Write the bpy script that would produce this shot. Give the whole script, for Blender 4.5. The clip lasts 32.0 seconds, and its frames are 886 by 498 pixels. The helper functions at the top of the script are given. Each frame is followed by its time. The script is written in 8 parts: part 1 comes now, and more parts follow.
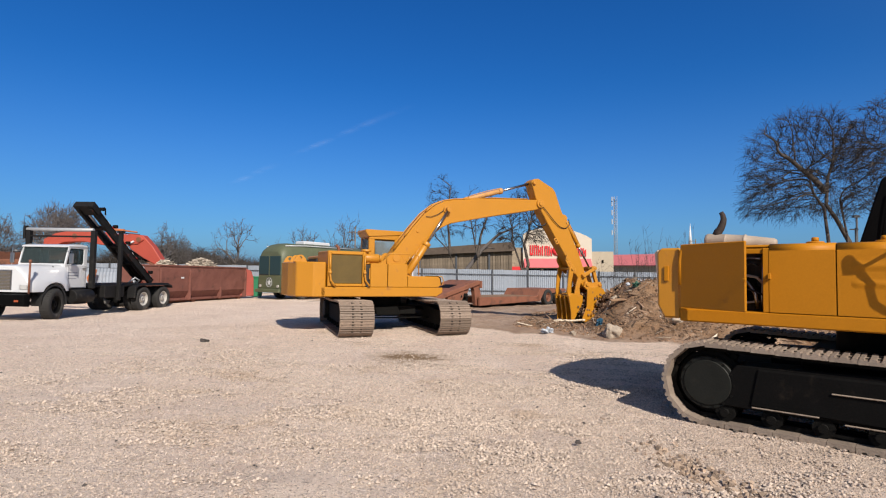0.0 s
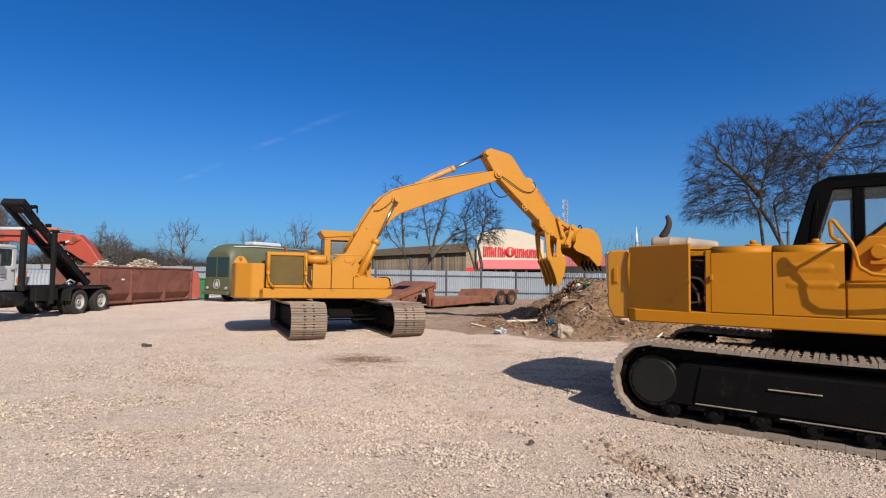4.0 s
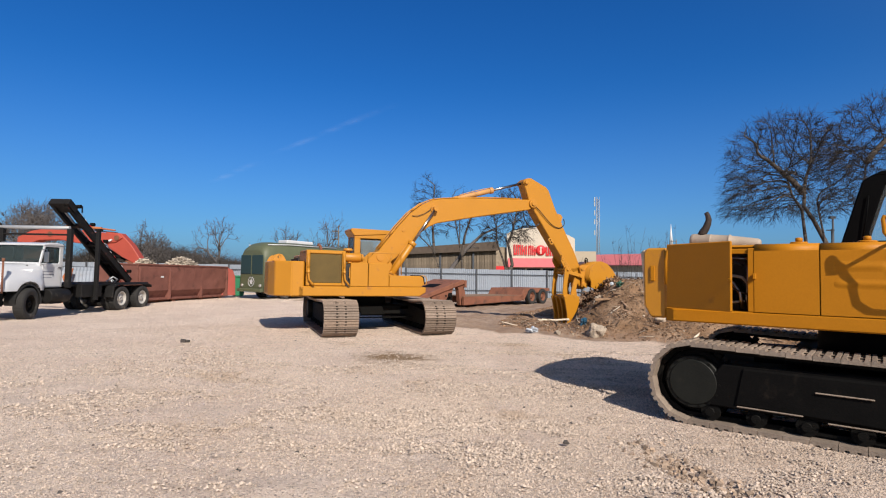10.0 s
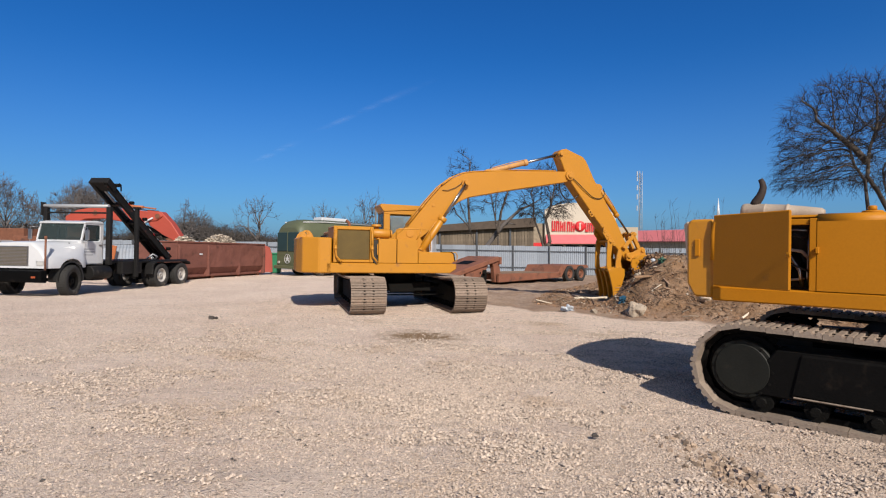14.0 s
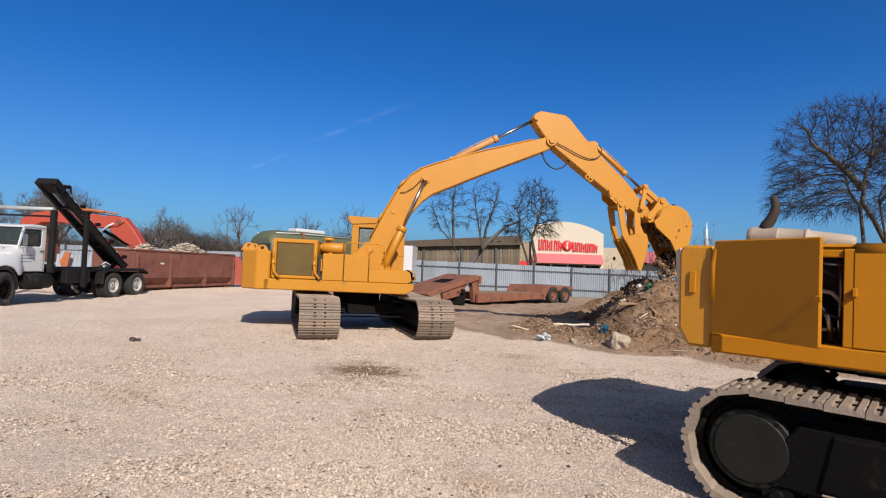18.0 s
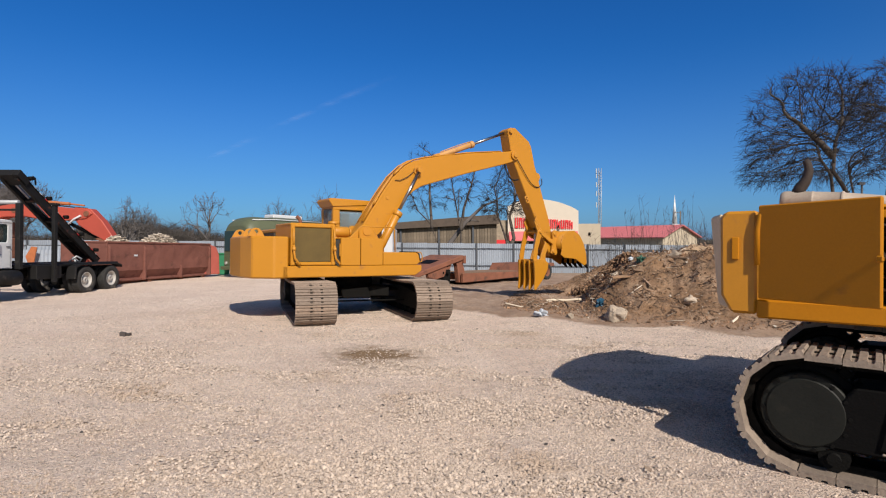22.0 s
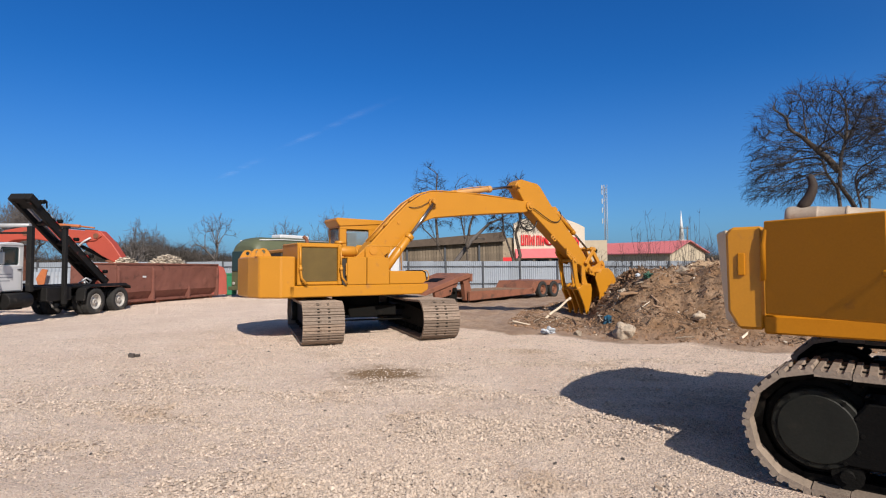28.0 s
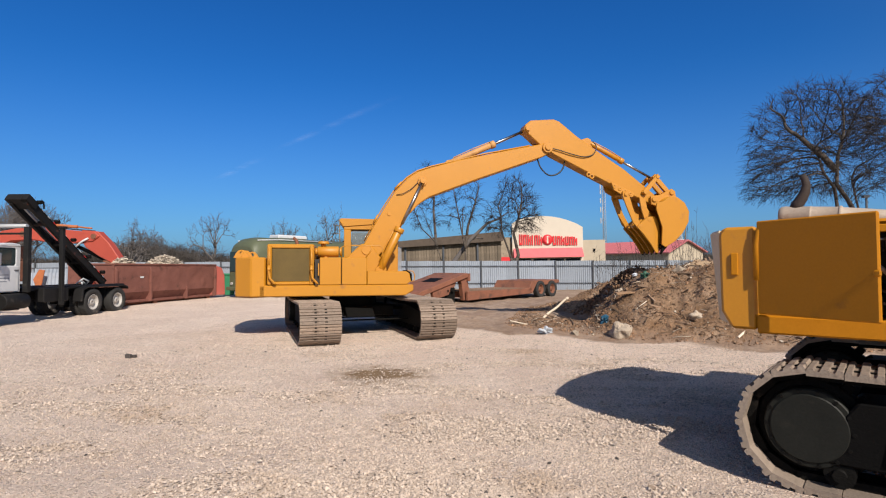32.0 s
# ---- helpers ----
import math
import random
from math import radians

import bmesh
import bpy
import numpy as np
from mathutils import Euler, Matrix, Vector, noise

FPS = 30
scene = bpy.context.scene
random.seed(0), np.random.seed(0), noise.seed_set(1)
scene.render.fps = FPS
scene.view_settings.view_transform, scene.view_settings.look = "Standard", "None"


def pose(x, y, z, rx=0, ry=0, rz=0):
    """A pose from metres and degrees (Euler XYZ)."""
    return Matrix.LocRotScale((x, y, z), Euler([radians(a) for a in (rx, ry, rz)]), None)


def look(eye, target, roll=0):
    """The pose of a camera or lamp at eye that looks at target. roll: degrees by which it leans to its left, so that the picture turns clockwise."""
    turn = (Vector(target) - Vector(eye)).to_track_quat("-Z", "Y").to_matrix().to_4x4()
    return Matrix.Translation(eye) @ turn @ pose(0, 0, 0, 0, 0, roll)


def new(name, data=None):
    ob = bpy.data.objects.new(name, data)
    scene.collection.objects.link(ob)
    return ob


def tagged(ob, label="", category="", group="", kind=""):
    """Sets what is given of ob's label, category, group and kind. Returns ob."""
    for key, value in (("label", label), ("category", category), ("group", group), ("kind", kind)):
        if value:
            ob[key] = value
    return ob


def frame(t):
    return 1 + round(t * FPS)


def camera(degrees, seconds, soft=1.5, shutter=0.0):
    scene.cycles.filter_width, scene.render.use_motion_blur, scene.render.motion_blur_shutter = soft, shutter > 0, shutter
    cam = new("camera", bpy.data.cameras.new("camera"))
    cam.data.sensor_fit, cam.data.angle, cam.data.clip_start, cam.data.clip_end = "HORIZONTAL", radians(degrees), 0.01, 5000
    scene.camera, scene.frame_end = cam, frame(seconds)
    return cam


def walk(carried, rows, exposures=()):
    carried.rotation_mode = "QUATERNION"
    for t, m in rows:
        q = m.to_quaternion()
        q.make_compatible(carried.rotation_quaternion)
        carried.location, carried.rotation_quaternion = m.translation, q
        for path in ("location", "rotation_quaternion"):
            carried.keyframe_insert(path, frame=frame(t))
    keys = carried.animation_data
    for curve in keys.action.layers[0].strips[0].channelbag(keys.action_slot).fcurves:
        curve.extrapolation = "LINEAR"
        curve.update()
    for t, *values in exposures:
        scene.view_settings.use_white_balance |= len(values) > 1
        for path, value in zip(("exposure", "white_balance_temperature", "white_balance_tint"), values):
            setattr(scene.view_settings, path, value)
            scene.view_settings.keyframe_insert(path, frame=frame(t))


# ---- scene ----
cam = camera(79.4, 32.0, soft=1.15)
PATH = [
    (0, (0.123, -0.097, 1.617), (-0.003, 1.898, 1.683), 0.2),
    (0.5, (0.124, -0.091, 1.623), (0.01, 1.905, 1.69), 0.2),
    (1, (0.128, -0.099, 1.617), (0.026, 1.897, 1.685), 0.2),
    (1.5, (0.13, -0.091, 1.62), (0.037, 1.905, 1.688), 0.2),
    (2, (0.133, -0.085, 1.613), (0.064, 1.913, 1.684), 0.3),
    (2.5, (0.124, -0.086, 1.624), (0.093, 1.912, 1.696), 0.3),
    (3, (0.113, -0.078, 1.632), (0.115, 1.92, 1.703), 0.2),
    (3.5, (0.116, -0.066, 1.625), (0.143, 1.933, 1.696), 0.2),
    (5.5, (0.096, -0.071, 1.623), (0.165, 1.927, 1.691), 0.1),
    (6, (0.092, -0.062, 1.623), (0.161, 1.935, 1.691), 0.1),
    (6.5, (0.092, -0.062, 1.623), (0.161, 1.935, 1.691), 0.1),
    (7, (0.093, -0.044, 1.623), (0.159, 1.954, 1.691), 0.1),
    (7.5, (0.082, -0.046, 1.617), (0.132, 1.952, 1.684), 0.2),
    (8, (0.077, -0.043, 1.619), (0.099, 1.956, 1.685), 0.2),
    (8.5, (0.077, -0.044, 1.618), (0.067, 1.954, 1.683), 0.3),
    (9, (0.079, -0.041, 1.614), (0.046, 1.957, 1.679), 0.3),
    (9.5, (0.079, -0.033, 1.621), (0.027, 1.966, 1.684), 0.3),
    (10, (0.079, -0.037, 1.618), (0.014, 1.961, 1.682), 0.3),
    (10.5, (0.073, -0.04, 1.617), (0.002, 1.957, 1.68), 0.3),
    (11, (0.075, -0.044, 1.617), (0.003, 1.954, 1.68), 0.3),
    (11.5, (0.078, -0.05, 1.617), (0.006, 1.947, 1.68), 0.3),
    (12, (0.096, -0.037, 1.617), (0.024, 1.96, 1.68), 0.4),
    (12.5, (0.095, -0.033, 1.618), (0.023, 1.964, 1.679), 0.3),
    (13, (0.1, 0.004, 1.601), (0.021, 2.002, 1.636), -0.1),
    (13.5, (0.192, 0.217, 1.588), (0.079, 2.214, 1.594), -0.3),
    (14, (0.272, 0.482, 1.587), (0.064, 2.471, 1.565), 0.1),
    (14.5, (0.289, 0.863, 1.584), (0.004, 2.842, 1.546), 0.4),
    (15, (0.393, 1.253, 1.571), (0.065, 3.226, 1.541), 0.1),
    (15.5, (0.538, 1.611, 1.605), (0.231, 3.587, 1.575), 0.3),
    (17.5, (0.886, 1.942, 1.668), (0.578, 3.918, 1.699), 1.7),
    (18, (0.724, 1.943, 1.676), (0.553, 3.935, 1.711), 1.8),
    (18.5, (0.607, 2.096, 1.642), (0.513, 4.093, 1.686), 1.6),
    (19, (0.4, 2.195, 1.657), (0.349, 4.193, 1.709), 1.3),
    (19.5, (0.244, 2.203, 1.658), (0.234, 4.202, 1.719), 1.0),
    (20, (0.216, 2.178, 1.642), (0.226, 4.177, 1.683), 0.4),
    (20.5, (0.185, 2.14, 1.626), (0.198, 4.139, 1.644), -0.2),
    (21, (0.178, 2.129, 1.625), (0.161, 4.128, 1.619), -0.3),
    (21.5, (0.174, 2.118, 1.624), (0.13, 4.118, 1.602), -0.3),
    (22, (0.153, 2.108, 1.622), (0.088, 4.107, 1.59), -0.3),
    (22.5, (0.146, 2.103, 1.617), (0.067, 4.101, 1.583), -0.3),
    (23, (0.164, 2.092, 1.621), (0.075, 4.089, 1.587), -0.3),
    (23.5, (0.157, 2.101, 1.615), (0.066, 4.099, 1.581), -0.3),
    (24, (0.158, 2.109, 1.617), (0.069, 4.107, 1.594), -0.5),
    (24.5, (0.16, 2.089, 1.626), (0.072, 4.087, 1.618), -0.7),
    (25, (0.164, 2.094, 1.621), (0.076, 4.092, 1.623), -0.8),
    (25.5, (0.169, 2.092, 1.616), (0.08, 4.09, 1.622), -0.8),
    (27.5, (0.157, 2.08, 1.624), (0.069, 4.078, 1.658), -1.0),
    (28, (0.156, 2.072, 1.628), (0.068, 4.07, 1.664), -0.9),
    (28.5, (0.159, 2.077, 1.627), (0.07, 4.074, 1.663), -0.9),
    (29, (0.165, 2.075, 1.627), (0.076, 4.073, 1.663), -0.9),
    (29.5, (0.174, 2.07, 1.628), (0.085, 4.068, 1.664), -0.9),
    (30, (0.171, 2.067, 1.628), (0.083, 4.064, 1.664), -0.9),
    (30.5, (0.177, 2.059, 1.634), (0.089, 4.057, 1.668), -1.0),
    (31, (0.183, 2.054, 1.635), (0.095, 4.052, 1.67), -1.0),
    (31.5, (0.188, 2.059, 1.632), (0.1, 4.057, 1.667), -1.0),
    (32, (0.194, 2.063, 1.634), (0.111, 4.061, 1.669), -1.0),
]
EXPOSURES = [(0, 0.36), (12.5, 0.36), (14, 0.29), (15.5, 0.33), (17.5, 0.37), (19.5, 0.34), (21, 0.29), (23, 0.31), (25, 0.35), (28, 0.39), (32, 0.39)]
walk(cam, [(t, look(eye, target, roll)) for t, eye, target, roll in PATH], EXPOSURES)

# ---- world, sun and exposure ----
SUN_AZ, SUN_EL = math.atan2(-0.91, 0.415), radians(38)
world = bpy.data.worlds.new("sky")
scene.world = world
world.use_nodes = True
wn = world.node_tree.nodes
sky = wn.new("ShaderNodeTexSky")
sky.sky_type, sky.sun_disc = "NISHITA", False
sky.sun_elevation, sky.sun_rotation = SUN_EL, math.pi / 2 - SUN_AZ
sky.altitude, sky.air_density, sky.dust_density, sky.ozone_density = 3000, 1.5, 10.0, 4.0
rich = wn.new("ShaderNodeHueSaturation")
rich.inputs["Hue"].default_value, rich.inputs["Saturation"].default_value = 0.4985, 1.28
tint = wn.new("ShaderNodeVectorMath")
tint.operation = "MULTIPLY"
tint.inputs[1].default_value = (0.272, 0.625, 0.965)
world.node_tree.links.new(sky.outputs[0], rich.inputs["Color"])
world.node_tree.links.new(rich.outputs[0], tint.inputs[0])
# the half of the sky towards the sun is hazier and whiter than the deep blue away from it
SUN_DIR = (math.cos(SUN_AZ) * math.cos(SUN_EL), math.sin(SUN_AZ) * math.cos(SUN_EL), math.sin(SUN_EL))
wl = world.node_tree.links.new
way, towards, glow, pale, blend = wn.new("ShaderNodeTexCoord"), wn.new("ShaderNodeVectorMath"), wn.new("ShaderNodeMapRange"), wn.new("ShaderNodeVectorMath"), wn.new("ShaderNodeMix")
towards.operation, pale.operation, blend.data_type, glow.interpolation_type = "DOT_PRODUCT", "MULTIPLY", "RGBA", "SMOOTHSTEP"
towards.inputs[1].default_value = SUN_DIR
pale.inputs[1].default_value = (0.92, 0.86, 0.80)
glow.inputs["From Min"].default_value, glow.inputs["From Max"].default_value = -0.26, 0.66
wl(way.outputs["Generated"], towards.inputs[0])
wl(towards.outputs["Value"], glow.inputs[0])
wl(sky.outputs[0], pale.inputs[0])
wl(glow.outputs[0], blend.inputs[0])
wl(tint.outputs[0], blend.inputs[6])
wl(pale.outputs[0], blend.inputs[7])
# pale haze low over the horizon
rise, low_sky, haze = wn.new("ShaderNodeSeparateXYZ"), wn.new("ShaderNodeMapRange"), wn.new("ShaderNodeMix")
haze.data_type, low_sky.interpolation_type = "RGBA", "SMOOTHSTEP"
low_sky.inputs["From Min"].default_value, low_sky.inputs["From Max"].default_value = 0.34, -0.06
low_sky.inputs["To Max"].default_value = 0.40
haze.inputs[7].default_value = (1.75, 2.85, 6.0, 1)
wl(way.outputs["Generated"], rise.inputs[0])
wl(rise.outputs["Z"], low_sky.inputs[0])
wl(low_sky.outputs[0], haze.inputs[0])
wl(blend.outputs[2], haze.inputs[6])
wl(haze.outputs[2], wn["Background"].inputs[0])
wn["Background"].inputs[1].default_value = 0.087
sun = new("sun", bpy.data.lights.new("sun", "SUN"))
sun.data.energy, sun.data.angle, sun.data.color = 4.4, radians(0.53), (1.0, 0.92, 0.82)
sun.matrix_world = look((math.cos(SUN_AZ) * math.cos(SUN_EL) * 50, math.sin(SUN_AZ) * math.cos(SUN_EL) * 50, math.sin(SUN_EL) * 50), (0, 0, 0))


# ---- materials ----
def material(name, color, rough=0.6, metal=0.0, grain=0.15, scale=6.0, bump=0.2, fine=60.0, spot=None, spots=0.0, spot_scale=2.0, coat=0.0, random_tint=0.0, island=False, spec=0.5):
    """A painted, rusted or mineral surface: broad mottling, fine grain with relief, and stains of a second colour."""
    m = bpy.data.materials.new(name)
    m.use_nodes = True
    nt = m.node_tree
    n, link = nt.nodes, nt.links.new
    b = n["Principled BSDF"]
    b.inputs["Roughness"].default_value, b.inputs["Metallic"].default_value = rough, metal
    b.inputs["Coat Weight"].default_value = coat
    b.inputs["Specular IOR Level"].default_value = spec
    co = n.new("ShaderNodeTexCoord")
    broad = n.new("ShaderNodeTexNoise")
    broad.inputs["Scale"].default_value, broad.inputs["Detail"].default_value = scale, 6
    link(co.outputs["Object"], broad.inputs["Vector"])
    tiny = n.new("ShaderNodeTexNoise")
    tiny.inputs["Scale"].default_value, tiny.inputs["Detail"].default_value = fine, 4
    link(co.outputs["Object"], tiny.inputs["Vector"])
    add = n.new("ShaderNodeMath")
    add.operation = "ADD"
    link(broad.outputs["Fac"], add.inputs[0])
    link(tiny.outputs["Fac"], add.inputs[1])
    ramp = n.new("ShaderNodeMapRange")
    ramp.inputs["From Min"].default_value, ramp.inputs["From Max"].default_value = 0.6, 1.4
    ramp.inputs["To Min"].default_value, ramp.inputs["To Max"].default_value = 1 - grain, 1 + grain
    link(add.outputs[0], ramp.inputs[0])
    last = ramp.outputs[0]
    if random_tint:
        info = n.new("ShaderNodeNewGeometry" if island else "ShaderNodeObjectInfo")
        r2 = n.new("ShaderNodeMapRange")
        r2.inputs["To Min"].default_value, r2.inputs["To Max"].default_value = 1 - random_tint, 1 + random_tint
        link(info.outputs["Random Per Island" if island else "Random"], r2.inputs[0])
        mul = n.new("ShaderNodeMath")
        mul.operation = "MULTIPLY"
        link(last, mul.inputs[0])
        link(r2.outputs[0], mul.inputs[1])
        last = mul.outputs[0]
    vm = n.new("ShaderNodeVectorMath")
    vm.operation = "SCALE"
    vm.inputs[0].default_value = color
    link(last, vm.inputs["Scale"])
    out = vm.outputs[0]
    if spot:
        patch = n.new("ShaderNodeTexNoise")
        patch.inputs["Scale"].default_value, patch.inputs["Detail"].default_value, patch.inputs["Roughness"].default_value = spot_scale, 8, 0.65
        link(co.outputs["Object"], patch.inputs["Vector"])
        cut = n.new("ShaderNodeMapRange")
        cut.inputs["From Min"].default_value, cut.inputs["From Max"].default_value = 0.68 - 0.3 * spots, 0.78 - 0.25 * spots
        link(patch.outputs["Fac"], cut.inputs[0])
        mix = n.new("ShaderNodeMix")
        mix.data_type = "RGBA"
        link(cut.outputs[0], mix.inputs[0])
        link(out, mix.inputs[6])
        mix.inputs[7].default_value = (*spot, 1)
        out = mix.outputs[2]
    link(out, b.inputs["Base Color"])
    if bump:
        bp = n.new("ShaderNodeBump")
        bp.inputs["Strength"].default_value, bp.inputs["Distance"].default_value = bump, 0.01
        link(add.outputs[0], bp.inputs["Height"])
        link(bp.outputs[0], b.inputs["Normal"])
    return m


YELLOW = material("yellow_paint", (0.445, 0.188, 0.010), 0.42, grain=0.06, scale=1.5, bump=0.05, spot=(0.33, 0.14, 0.03), spots=0.22, spot_scale=3.0)
YELLOW_OLD = material("yellow_paint_worn", (0.46, 0.195, 0.014), 0.5, grain=0.08, scale=2.0, bump=0.08, spot=(0.20, 0.09, 0.03), spots=0.25, spot_scale=4.0)
OCHRE = material("ochre_paint", (0.42, 0.162, 0.0055), 0.5, grain=0.07, scale=1.2, bump=0.05, spot=(0.30, 0.12, 0.012), spots=0.04, spot_scale=2.5, spec=0.2)
YELLOW_GREY = material("sun_bleached_paint", (0.56, 0.43, 0.28), 0.7, grain=0.12, scale=3.0, bump=0.08, spot=(0.45, 0.24, 0.06), spots=0.35, spot_scale=1.6)
BLACK = material("black_paint", (0.0028, 0.0028, 0.003), 0.6, grain=0.3, bump=0.15, spot=(0.012, 0.010, 0.009), spots=0.3, spec=0.05)
DUSTYFRAME = material("dusty_black_frame", (0.0040, 0.0038, 0.0037), 0.7, grain=0.35, scale=4, bump=0.25, spot=(0.020, 0.0155, 0.012), spots=0.4, spot_scale=2.2, spec=0.08)
GREASE = material("greasy_iron", (0.006, 0.0056, 0.005), 0.7, grain=0.3, scale=12, bump=0.4, spot=(0.026, 0.02, 0.015), spots=0.25, spot_scale=6, spec=0.1)
STEEL = material("worn_track_steel", (0.245, 0.192, 0.15), 0.7, metal=0.05, grain=0.25, scale=9, bump=0.5, spot=(0.10, 0.06, 0.035), spots=0.35, spot_scale=7, random_tint=0.18)
PALEGREY_STEEL = material("bare_pale_steel", (0.52, 0.47, 0.42), 0.5, metal=0.3, grain=0.2, scale=8, bump=0.1)
STEEL_DARK = material("brown_track_steel", (0.24, 0.178, 0.134), 0.65, metal=0.1, grain=0.3, scale=9, bump=0.5, spot=(0.07, 0.045, 0.03), spots=0.4, spot_scale=5, random_tint=0.3)
FADEDRAM = material("dusty_faded_paint", (0.46, 0.235, 0.075), 0.65, grain=0.12, scale=4, bump=0.06, spot=(0.30, 0.15, 0.05), spots=0.2)
CHROME = material("chromed_rod", (0.36, 0.35, 0.35), 0.28, metal=1.0, grain=0.03, bump=0.0)
RUBBER = material("tyre_rubber", (0.022, 0.021, 0.020), 0.85, grain=0.25, scale=14, bump=0.3, spot=(0.13, 0.11, 0.09), spots=0.25)
HOSE = material("hose_rubber", (0.012, 0.012, 0.012), 0.5, grain=0.1, bump=0.0)
RUST = material("rusty_iron", (0.17, 0.065, 0.035), 0.85, grain=0.3, scale=5, bump=0.4, spot=(0.07, 0.03, 0.02), spots=0.4)
TRAILER = material("faded_red_oxide", (0.205, 0.078, 0.044), 0.8, grain=0.3, scale=3, bump=0.3, spot=(0.095, 0.045, 0.03), spots=0.5)
DUMPSTER = material("maroon_paint", (0.176, 0.071, 0.054), 0.8, grain=0.22, scale=1.5, bump=0.3, spot=(0.10, 0.045, 0.035), spots=0.4, spec=0.25)
WHITE = material("white_enamel", (0.55, 0.56, 0.575), 0.3, grain=0.05, scale=2, bump=0.02, coat=0.4, spot=(0.5, 0.45, 0.38), spots=0.08)
ORANGE = material("faded_orange_paint", (0.361, 0.058, 0.034), 0.55, grain=0.12, scale=2, bump=0.1, spot=(0.3, 0.06, 0.03), spots=0.2)
OLIVE = material("olive_drab", (0.088, 0.10, 0.055), 0.55, grain=0.15, scale=2, bump=0.1, spot=(0.12, 0.14, 0.08), spots=0.2)
GREEN = material("green_plastic", (0.012, 0.16, 0.07), 0.5, grain=0.1)
ZINC = material("galvanised_sheet", (0.29, 0.325, 0.375), 0.5, metal=0.2, grain=0.12, scale=3, bump=0.05, spot=(0.26, 0.26, 0.27), spots=0.3, random_tint=0.12)
POST = material("grey_steel_post", (0.07, 0.075, 0.085), 0.6, metal=0.3, grain=0.2)
STUCCO = material("cream_stucco", (0.57, 0.50, 0.41), 0.9, grain=0.06, scale=1.5, bump=0.15)
TAN = material("tan_wall", (0.43, 0.36, 0.27), 0.9, grain=0.08, scale=1.5, bump=0.15)
DARKWOOD = material("weathered_boards", (0.16, 0.125, 0.09), 0.9, grain=0.3, scale=3, bump=0.3, random_tint=0.25)
REDROOF = material("red_metal_roof", (0.50, 0.15, 0.155), 0.6, grain=0.08, scale=1, bump=0.05)
REDSIGN = material("red_sign", (0.62, 0.03, 0.035), 0.4, grain=0.03, bump=0.0)
STONE = material("pale_stone", (0.37, 0.30, 0.23), 0.9, grain=0.2, scale=5, bump=0.5, random_tint=0.25)
WOOD = material("split_timber", (0.23, 0.14, 0.08), 0.9, grain=0.3, scale=8, bump=0.4, random_tint=0.4)
PALEWOOD = material("pale_scrap_wood", (0.50, 0.42, 0.32), 0.9, grain=0.25, scale=6, bump=0.3, random_tint=0.3)
BARK = material("grey_bark", (0.085, 0.068, 0.055), 0.95, grain=0.3, scale=8, bump=0.6)
TWIG = material("dark_twigs", (0.030, 0.024, 0.021), 0.95, grain=0.3, scale=3, bump=0.0)
CREAMPIPE = material("bleached_muffler", (0.34, 0.275, 0.215), 0.6, grain=0.15, scale=4, bump=0.1, spot=(0.22, 0.10, 0.05), spots=0.3)


def glass(name, tint, rough=0.03, alpha=0.5):
    m = bpy.data.materials.new(name)
    m.use_nodes = True
    b = m.node_tree.nodes["Principled BSDF"]
    b.inputs["Base Color"].default_value = (*tint, 1)
    b.inputs["Roughness"].default_value, b.inputs["Transmission Weight"].default_value, b.inputs["IOR"].default_value = rough, alpha, 1.1
    return m


GLASS = glass("dusty_glass", (0.45, 0.5, 0.5), 0.08, 0.75)
CLEAR = glass("cab_glass", (0.82, 0.86, 0.86), 0.02, 0.95)
TINTED = glass("tinted_glass", (0.165, 0.220, 0.226), 0.03, 0.85)
CHAR = material("charred_iron", (0.030, 0.020, 0.016), 0.8, grain=0.3, scale=14, bump=0.3, spot=(0.14, 0.06, 0.03), spots=0.25, spot_scale=8)
DARKGLASS = glass("dark_glass", (0.02, 0.03, 0.04), 0.05, 0.0)


# ---- mesh helpers ----
def box(bm, x0, x1, y0, y1, z0, z1, m=None):
    vs = [bm.verts.new((x, y, z)) for x in (x0, x1) for y in (y0, y1) for z in (z0, z1)]
    if m:
        for v in vs:
            v.co = m @ v.co
    for f in ((0, 1, 3, 2), (4, 6, 7, 5), (0, 4, 5, 1), (2, 3, 7, 6), (0, 2, 6, 4), (1, 5, 7, 3)):
        bm.faces.new([vs[i] for i in f])
    return bm


def prism(bm, pts, a, b, axis="y", m=None):
    """A flat outline, extruded along an axis from a to b. Outline in (x, z) for y, (y, z) for x, (x, y) for z."""
    def at(p, d):
        v = {"y": (p[0], d, p[1]), "x": (d, p[0], p[1]), "z": (p[0], p[1], d)}[axis]
        return m @ Vector(v) if m else v
    lo, hi = [bm.verts.new(at(p, a)) for p in pts], [bm.verts.new(at(p, b)) for p in pts]
    bm.faces.new(lo)
    bm.faces.new(hi[::-1])
    for i in range(len(pts)):
        j = (i + 1) % len(pts)
        bm.faces.new((lo[j], lo[i], hi[i], hi[j]))
    return bm


